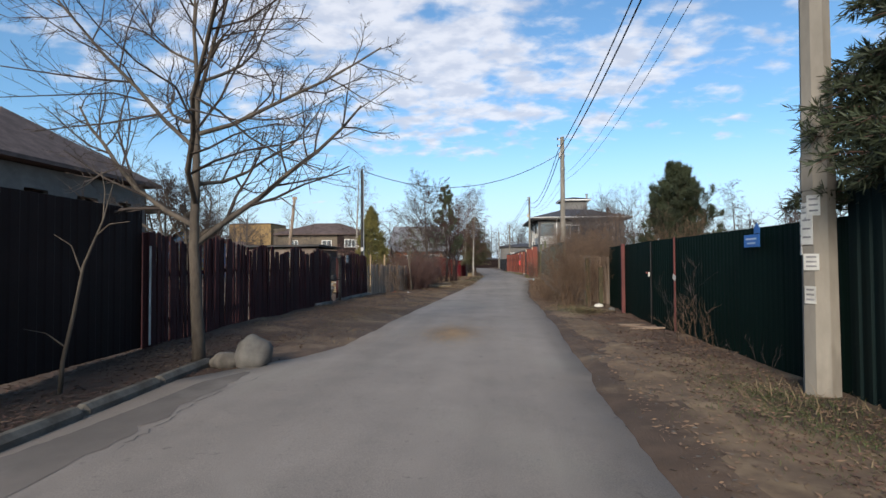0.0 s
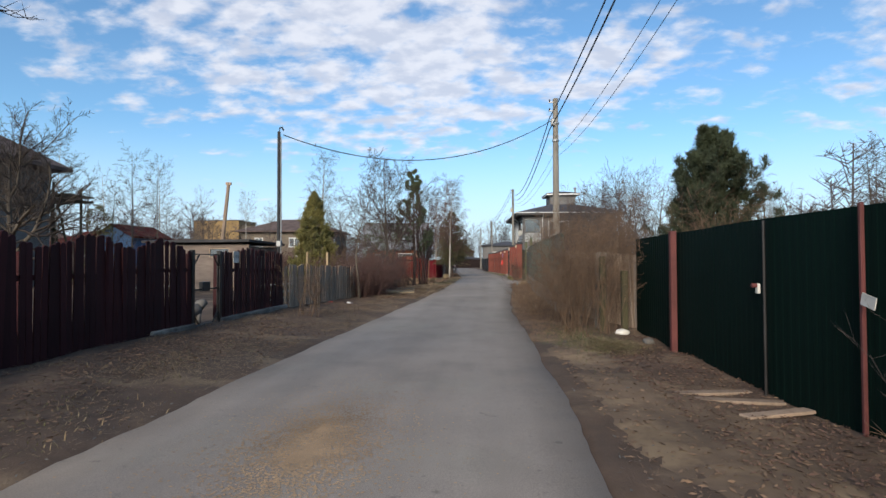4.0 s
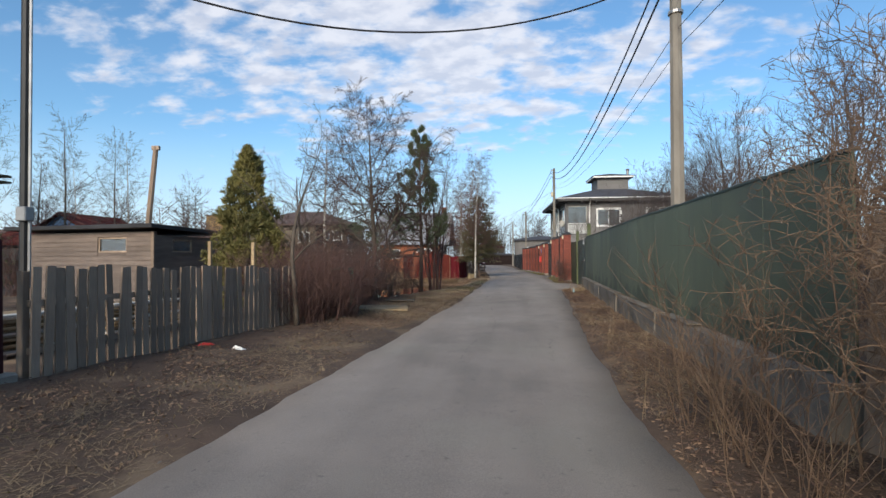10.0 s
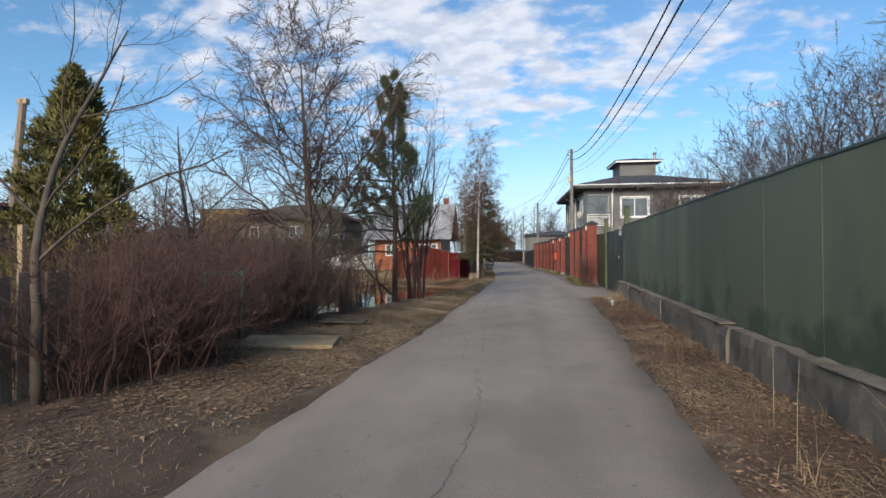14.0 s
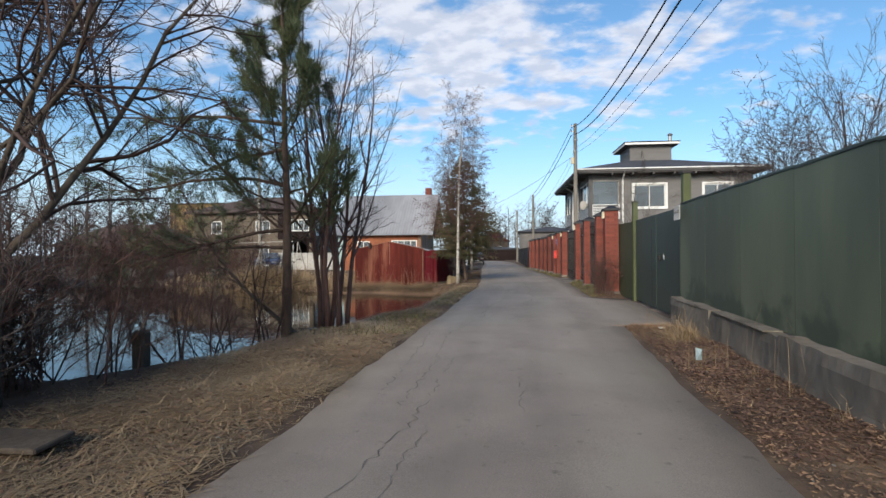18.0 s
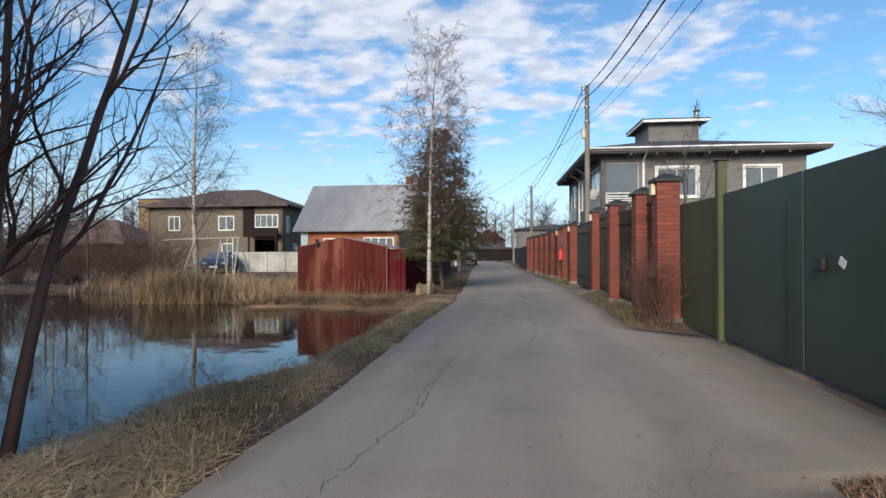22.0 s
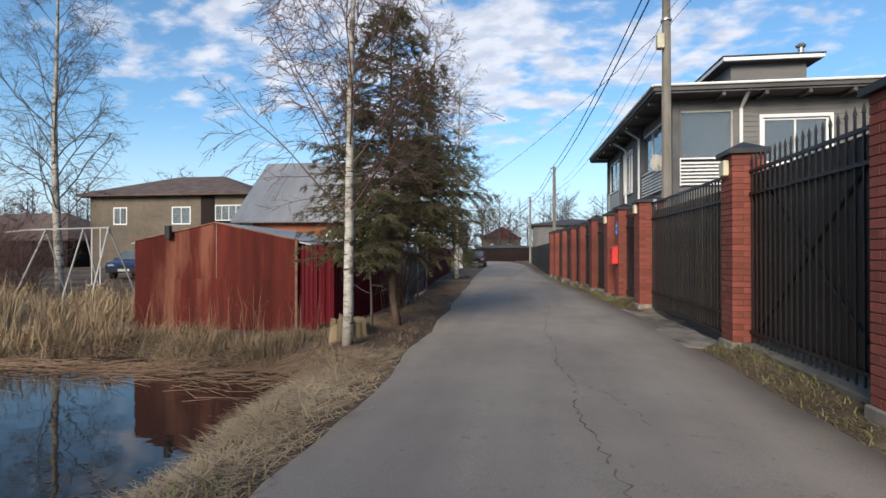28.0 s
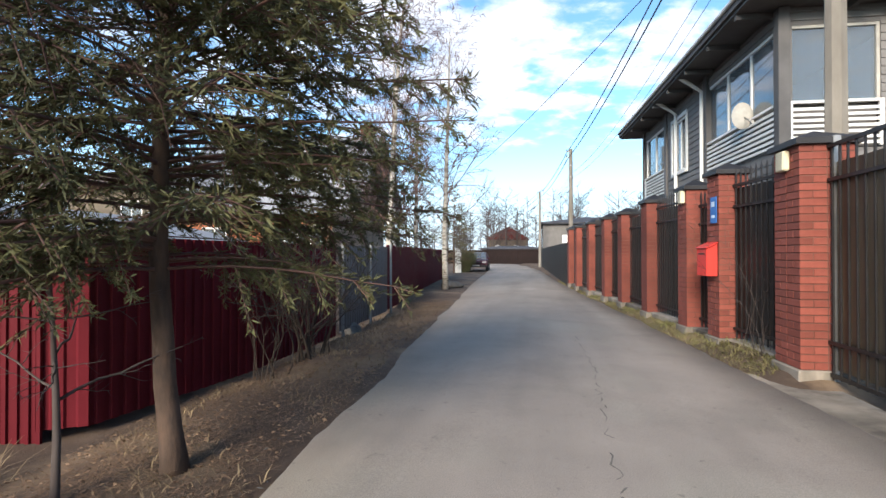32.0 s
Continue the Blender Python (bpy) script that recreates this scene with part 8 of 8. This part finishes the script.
rag = thing("plastic_rag", at(-3.76, 21.76, 0.0), "crumpled white plastic rag on the verge", "litter", rz=-15)
part("sheet", Mesh().add([(-0.1, -0.03, 0), (0.13, -0.05, 0), (0.1, 0.05, 0.0), (-0.08, 0.06, 0), (-0.06, 0.0, 0.06), (0.05, 0.01, 0.03)],
                         [(0, 1, 5, 4), (1, 2, 5), (2, 3, 4, 5), (3, 0, 4), (3, 2, 1, 0)]), WHITE, rag)
red_rag = thing("plastic_rag", at(-4.39, 21.95, 0.0), "flattened red plastic scrap below the plank fence", "litter", rz=20)
part("sheet", Mesh().add([(-0.13, -0.04, 0), (0.14, -0.03, 0), (0.12, 0.06, 0.0), (-0.1, 0.05, 0), (-0.03, 0.0, 0.035), (0.06, 0.02, 0.03)],
                         [(0, 1, 5, 4), (1, 2, 5), (2, 3, 4, 5), (3, 0, 4), (3, 2, 1, 0)]), MAIL_RED, red_rag)


# ---- grass, leaves, reeds ----
def blades(name, spots, h, material, label, seed, width=0.006, lean=0.5, category="grass", clump=1, splay=0.05, short=False):
    """Bent blades of grass at many places."""
    rng = np.random.default_rng(seed)
    P = np.repeat(np.asarray(spots, dtype=float), clump, 0)
    n = len(P)
    P = P + rng.normal(0, splay, (n, 2))
    z = land(P[:, 0], P[:, 1]) + (0.001 if short else -0.01)
    a = rng.uniform(0, 2 * np.pi, n)
    H = rng.uniform(h[0], h[1], n)
    l = np.abs(rng.normal(lean, 0.3 if lean < 1.3 else 0.1, n)) + 0.05
    D = np.stack([np.cos(a), np.sin(a)], 1)
    W = np.stack([-np.sin(a), np.cos(a)], 1) * (width * rng.uniform(0.6, 1.4, n))[:, None]
    up = np.cos(np.minimum(l, 1.5))
    out = np.sin(np.minimum(l, 1.5))
    def ring(f, k, wf):
        c = P + D * (H * out * f * k)[:, None]
        zz_ = z + H * up * f
        return np.stack([c[:, 0] - W[:, 0] * wf, c[:, 1] - W[:, 1] * wf, zz_], 1), np.stack([c[:, 0] + W[:, 0] * wf, c[:, 1] + W[:, 1] * wf, zz_], 1)
    a0, b0 = ring(0, 0, 1)
    a1, b1 = ring(0.6, 0.6, 0.8)
    a2, b2 = ring(0.93, 1.15, 0.15)
    v = np.stack([a0, b0, b1, a1, b2, a2], 1).reshape(-1, 3)
    i = np.arange(n)[:, None] * 6
    f = np.concatenate([i + np.array([[0, 1, 2, 3]]), i + np.array([[3, 2, 4, 5]])], 0)
    if short:
        v = np.stack([a0, b0, b2, a2], 1).reshape(-1, 3)
        f = np.arange(n * 4).reshape(-1, 4)
    return tagged(raw_mesh(name, v, f, material), label, category, kind="stuff")


def strip(rng, n, y0, y1, x_of, spread, power=1.0):
    y = rng.uniform(y0, y1, n)
    return np.stack([x_of(y) + spread * rng.uniform(0, 1, n) ** power, y], 1)


rg = np.random.default_rng(77)
PATCH = lambda p, s, c: p[np.sin(p[:, 0] * s + 1.3 * np.sin(p[:, 1] * s * 0.6)) * np.sin(p[:, 1] * s * 0.8 + p[:, 0]) > c]  # noqa: E731
# verges
L1 = strip(rg, 26000, 8.0, 32, lambda y: road_left(y) - 0.05, -2.6, 0.8)
blades("dry_grass_verge", PATCH(L1, 2.2, -0.1), (0.03, 0.09), GRASS_DRY, "short dry trampled grass along the verge", 1, lean=1.2, width=0.004)
L5 = strip(rg, 16000, 11.0, 33, lambda y: road_left(y) - 0.12, -1.5, 0.9)
blades("verge_straw", PATCH(L5, 1.7, -0.45), (0.05, 0.17), GRASS_DRY, "flattened straw trodden into the verge", 34, lean=1.45, width=0.0036, clump=1, short=True, splay=0.1)
L6 = PATCH(strip(rg, 9000, 9.0, 33, lambda y: road_left(y) - 0.2, -1.3, 0.9), 2.9, 0.0)
blades("verge_green_grass", L6, (0.02, 0.06), GRASS_GREEN, "thin short green grass among the litter", 35, lean=1.2, width=0.004)
L7 = strip(rg, 8000, 26.5, 36, lambda y: road_left(y) - 0.1, -1.7, 0.9)
L7 = L7[in_pond(L7[:, 0], L7[:, 1]) < -0.15]
blades("verge_straw", PATCH(L7, 2.3, -0.5), (0.08, 0.26), STRAW, "flattened tan straw along the pond side of the lane", 36, lean=1.44, width=0.0055, clump=2, short=True, splay=0.12)
L0 = strip(rg, 10000, 25.5, 33, lambda y: road_left(y) - 0.1, -2.0, 0.8)
blades("dry_grass_verge", PATCH(L0, 1.6, -0.4), (0.06, 0.2), GRASS_DRY, "flattened brown grass along the ditch", 27, lean=1.42, width=0.006, clump=2, short=True, splay=0.12)
R1 = strip(rg, 7000, 1.0, 15, lambda y: road_right(y) + 0.15, 2.1, 0.7)
blades("dry_grass_verge", PATCH(R1, 1.9, 0.0), (0.03, 0.10), LEAF, "short dry brown grass along the fence verge", 2, lean=1.35, width=0.0022)
G1 = np.stack([rg.normal(2.55, 0.36, 11000), rg.normal(4.9, 1.0, 11000)], 1)
blades("fresh_grass_patch", G1, (0.03, 0.09), GRASS_FRESH, "patch of fresh green grass round the pole foot", 3, lean=1.1, width=0.0024)
T1 = np.stack([rg.normal(2.32, 0.22, 520), rg.normal(13.95, 0.3, 520)], 1)
T1g = np.stack([rg.normal(1.95, 0.3, 900), rg.normal(14.9, 0.9, 900)], 1)
blades("verge_green_grass", T1g, (0.03, 0.10), GRASS_FRESH, "short green grass at the lane edge before the bush", 67, lean=1.1, clump=4, width=0.003, splay=0.1)
blades("dry_tussock", T1[:320], (0.08, 0.24), GRASS_GREEN, "tussock of yellowing green grass before the bush", 167, lean=1.35, clump=6, width=0.004)
blades("dry_tussock", T1, (0.08, 0.26), GRASS_DRY, "tussock of long dry grass before the bush", 4, lean=1.38, clump=4, width=0.004)
T2 = np.stack([rg.normal(2.8, 0.25, 70), rg.normal(5.2, 0.6, 70)], 1)
blades("dry_tussock", T2, (0.08, 0.26), GRASS_DRY, "tussock of long dry grass by the pole", 5, lean=1.2, clump=5, width=0.004)
R2 = strip(rg, 9000, 17, 36.7, lambda y: road_right(y) + 0.1, 1.1, 0.8)
R2 = R2[R2[:, 0] < np.interp(R2[:, 1], [q[1] for q in F2], [q[0] for q in F2]) - 0.1]
blades("dry_grass_verge", PATCH(R2, 2.1, -0.45), (0.05, 0.17), LEAF, "matted brown grass below the concrete base", 6, lean=1.38, clump=3, width=0.0042)
blades("verge_straw", PATCH(R2, 1.5, 0.3), (0.08, 0.24), STRAW, "flattened straw below the concrete base", 33, lean=1.46, width=0.0035, clump=2, short=True, splay=0.1)
litter_spots = R2[rg.random(len(R2)) < 0.5]
R2c = R2[rg.random(len(R2)) < 0.006]
blades("dry_tussock", R2c, (0.12, 0.34), GRASS_DRY, "small tussocks of dry grass along the concrete base", 61, lean=1.0, clump=30, width=0.0014, splay=0.05)
R2t = R2[rg.random(len(R2)) < 0.007]
blades("dry_stalks", R2t, (0.3, 0.85), GRASS_DRY, "tall dry stalks along the concrete base", 7, width=0.0016, lean=0.35, clump=3)
T4 = np.stack([rg.normal(2.45, 0.32, 420), rg.normal(36.45, 0.16, 420)], 1)
blades("dry_tussock", T4, (0.04, 0.14), LEAF, "low brown weeds at the verge corner by the green gate", 168, lean=1.0, clump=5, width=0.004, splay=0.08)
litter_spots = np.concatenate([litter_spots, T4])
T3 = np.stack([rg.normal(2.66, 0.10, 110), rg.normal(35.1, 0.28, 110)], 1)
blades("dry_tussock", T3, (0.25, 0.62), STRAW, "long dry grass heap at the end of the wall", 8, lean=1.25, clump=8, width=0.002)
B1 = strip(rg, 20000, 31.5, 49.5, lambda y: road_left(y) - 0.1, -2.1, 0.9)
B1 = B1[in_pond(B1[:, 0], B1[:, 1]) < -0.1]
blades("bank_grass", B1, (0.05, 0.14), GRASS_DRY, "dry grass on the pond bank", 9, lean=1.35, width=0.004, clump=1)
blades("bank_straw", PATCH(B1, 1.9, -0.4), (0.10, 0.30), STRAW, "flattened pale straw on the pond bank", 29, lean=1.42, width=0.0052, clump=3, short=True, splay=0.1)
blades("bank_straw", PATCH(B1, 2.7, 0.1), (0.08, 0.22), LEAF, "flattened brown dead grass on the pond bank", 62, lean=1.4, width=0.006, clump=2, short=True, splay=0.1)
B2 = PATCH(B1, 1.1, -0.5)
blades("bank_green_grass", B2[(B2[:, 1] > 35) & (B2[:, 1] < 45.5)], (0.03, 0.12), GRASS_GREEN, "greenish short grass on the pond bank", 10, lean=0.8)
B3 = B1[(np.abs(in_pond(B1[:, 0], B1[:, 1]) + 0.35) < 0.35)]
blades("bank_tussocks", B3[rg.random(len(B3)) < 0.14], (0.1, 0.26), GRASS_DRY, "long dry grass hanging over the water's edge", 11, lean=1.2, clump=4)
L4 = strip(rg, 9000, 49.6, 64, lambda y: road_left(y) - 0.1, -1.6, 0.9)
blades("lane_straw", PATCH(L4, 1.6, -0.2), (0.05, 0.15), LEAF, "flattened straw and litter beside the lane", 32, lean=1.47, width=0.003, clump=3, short=True, splay=0.12)
L3 = strip(rg, 15000, 49.5, 62, lambda y: road_left(y) - 0.05, -1.7, 0.8)
blades("dry_grass_verge", PATCH(L3, 2.4, -0.25), (0.04, 0.13), GRASS_DRY, "dry grass and litter under the spruce", 12, lean=1.2, width=0.004)
R3 = strip(rg, 14000, 42.6, 74, lambda y: road_right(y) + 0.03, 0.5, 1.0)
R3g = strip(rg, 9000, 54.9, 70, lambda y: road_right(y) + 0.02, 0.45)
blades("verge_green_grass", R3g, (0.03, 0.09), GRASS_GREEN, "short green grass below the brick fence", 31, lean=1.0, width=0.005)
R3 = R3[~((R3[:, 1] > 50.1) & (R3[:, 1] < 54.9))]
blades("verge_green_grass", R3, (0.04, 0.12), GRASS_GREEN, "thin greenish grass below the brick fence", 13, lean=1.1, width=0.005, clump=2)
blades("verge_dry_grass", R3[: len(R3) // 2], (0.06, 0.18), STRAW, "dry grass below the brick fence", 14, lean=1.4, width=0.004)
# far bank
FB = np.stack([rg.uniform(-22, -3.6, 9000), rg.uniform(48.7, 52.4, 9000)], 1)
d = in_pond(FB[:, 0], FB[:, 1])
FB = FB[(d < 0.15) & (d > -1.9) & ((FB[:, 0] < -9.3) | (d > -0.9))]
blades("far_bank_grass", FB, (0.15, 0.38), REED, "long dry grass drooping over the far bank", 15, width=0.009, lean=1.3, clump=4)
RD = np.stack([rg.normal(-11.9, 0.95, 620), rg.normal(50.8, 0.45, 620)], 1)
RD = RD[in_pond(RD[:, 0], RD[:, 1]) < 0.1]
blades("reeds", RD, (0.5, 1.5), REED, "tall dense clump of dry tan reeds on the far bank", 16, width=0.007, lean=0.6, clump=6, splay=0.2, category="reeds")
RM = np.concatenate([np.stack([rg.uniform(-15, -7.9, 1100), rg.uniform(50.0, 58, 1100)], 1), np.stack([rg.uniform(-20, -14, 400), rg.uniform(53.5, 58, 400)], 1)])
RM = RM[in_pond(RM[:, 0], RM[:, 1]) < -0.05]
blades("reeds", PATCH(RM, 0.9, -0.35), (0.35, 0.95), REED, "low uneven dry reeds and grass across the pond", 18, width=0.008, lean=0.65, clump=6, splay=0.22, category="reeds")
RS = np.stack([rg.uniform(-9.0, -3.5, 1150), rg.uniform(50.0, 51.75, 1150)], 1)
RS = RS[in_pond(RS[:, 0], RS[:, 1]) < 0.0]
blades("reeds", PATCH(RS, 2.6, -0.3), (0.15, 0.5), REED, "dry reeds and grass before the red shed", 17, width=0.0045, lean=1.05, clump=7, splay=0.12, category="reeds")
RT = RS[rg.random(len(RS)) < 0.06]
blades("reed_stalks", RT, (0.6, 1.15), LEAF, "thin tall dead stalks before the red shed", 66, width=0.003, lean=0.25, clump=3, category="reeds")
rr = np.random.default_rng(5)
n = 520
mx, my = rr.uniform(-8.5, -2.6, n), 49.9 - np.abs(rr.normal(0, 0.55, n))
ma, ml = rr.normal(0.1, 0.45, n), rr.uniform(0.25, 0.9, n)
keep = in_pond(mx, my) > -0.5
mz = np.maximum(land(mx, my), WATER_Z) + rr.uniform(0.005, 0.05, n)
mat_rods = np.stack([mx, my, mz, mx + ml * np.cos(ma), my + ml * np.sin(ma), np.maximum(land(mx + ml * np.cos(ma), my + ml * np.sin(ma)), WATER_Z) + rr.uniform(0.005, 0.06, n), np.full(n, 0.004), np.full(n, 0.0025)], 1)
v, f = rods(mat_rods[keep], 3)
tagged(raw_mesh("floating_reeds", v, f, LEAF), "dead reed stalks matted flat on the dark water", "reeds", kind="stuff")


# debris by the bank
n = 900
fy = rr.uniform(36, 46.5, n)
fx = np.interp(fy, BANK_Y, BANK_X) - np.abs(rr.normal(0.1, 0.45, n)) - 0.12
fa, fs_ = rr.uniform(0, 6.28, n), rr.uniform(0.008, 0.03, n)
v = np.stack([np.stack([fx + fs_ * e * np.cos(fa + t), fy + fs_ * e * np.sin(fa + t), np.full(n, WATER_Z + 0.004)], 1) for t, e in ((0, 1.4), (1.57, 0.5), (3.14, 1.3), (4.71, 0.6))], 1).reshape(-1, 3)
tagged(raw_mesh("floating_leaves", v, np.arange(4 * n).reshape(-1, 4), LEAF_RED), "dark dead leaves floating by the bank", "leaf litter", kind="stuff")


# fallen leaves
def litter(name, spots, label, seed, material=LEAF, s=(0.009, 0.026)):
    rng = np.random.default_rng(seed)
    P = np.asarray(spots, dtype=float)
    n = len(P)
    z = land(P[:, 0], P[:, 1]) + rng.uniform(0.004, 0.02, n)
    a, r = rng.uniform(0, 2 * np.pi, n), rng.uniform(s[0], s[1], n)
    v = []
    for k, (t, e) in enumerate(((0, 1.5), (1.57, 0.45), (3.14, 1.3), (4.71, 0.4))):
        v.append(np.stack([P[:, 0] + r * e * np.cos(a + t), P[:, 1] + r * e * np.sin(a + t), z + rng.uniform(-0.004, 0.010, n)], 1))
    return tagged(raw_mesh(name, np.stack(v, 1).reshape(-1, 3), np.arange(4 * n).reshape(-1, 4), material), label, "leaf litter", kind="stuff")


litter("leaf_litter", PATCH(strip(rg, 20000, 0, 35, lambda y: road_left(y) - 0.2, -2.2, 0.8), 1.5, -0.2), "brown fallen leaves on the verge", 21, s=(0.008, 0.024))
litter("leaf_litter", strip(rg, 11000, 2, 32, lambda y: road_left(y) - 0.9, -2.2, 0.8), "red-brown debris under the fences and thicket", 28, LEAF_RED, (0.008, 0.024))
litter("leaf_litter", strip(rg, 20000, 14.5, 36.5, lambda y: road_right(y) + 0.05, 1.1), "brown fallen leaves under the fence", 22, s=(0.006, 0.019))
litter("leaf_litter", np.stack([rg.uniform(-5.0, -3.35, 5000), rg.uniform(3.6, 8.5, 5000)], 1), "dark red-brown leaves and debris round the tree foot", 70, LEAF_RED, (0.008, 0.026))
litter("leaf_litter", strip(rg, 15000, 49.5, 63, lambda y: road_left(y) - 0.1, -1.9), "brown litter under the spruce", 23, s=(0.006, 0.017))
litter("leaf_litter", strip(rg, 9000, 2, 15, lambda y: road_right(y) + 0.9, 1.2), "dark red-brown debris at the foot of the green fence", 68, LEAF_RED, (0.006, 0.02))
litter("leaf_litter", strip(rg, 4000, 1, 14, lambda y: road_right(y) + 0.2, 2.0), "brown leaves by the green fence", 24)
litter("leaf_litter", B1[::4], "brown fallen leaves on the pond bank", 63, LEAF, (0.010, 0.028))
litter("leaf_litter", strip(rg, 5200, 24.5, 35, lambda y: road_left(y) - 0.15, -1.7), "brown curled leaves beside the ditch", 64, LEAF, (0.014, 0.036))
litter("leaf_litter", litter_spots, "red-brown debris below the concrete base", 65, LEAF_RED, (0.008, 0.024))
litter("leaf_litter", strip(rg, 5000, 30.5, 36.5, lambda y: road_right(y) + 0.1, 1.0), "dark curled leaves at the end of the wall", 69, LEAF_RED, (0.012, 0.032))
litter("pebbles", strip(rg, 900, 1, 62, lambda y: road_left(y) + 0.05, -0.5), "small pale pebbles along the lane edge", 25, STONE, (0.006, 0.018))
litter("pebbles", strip(rg, 900, 1, 50, lambda y: road_right(y) - 0.1, 0.8), "small pale pebbles along the lane edge", 26, STONE, (0.006, 0.02))
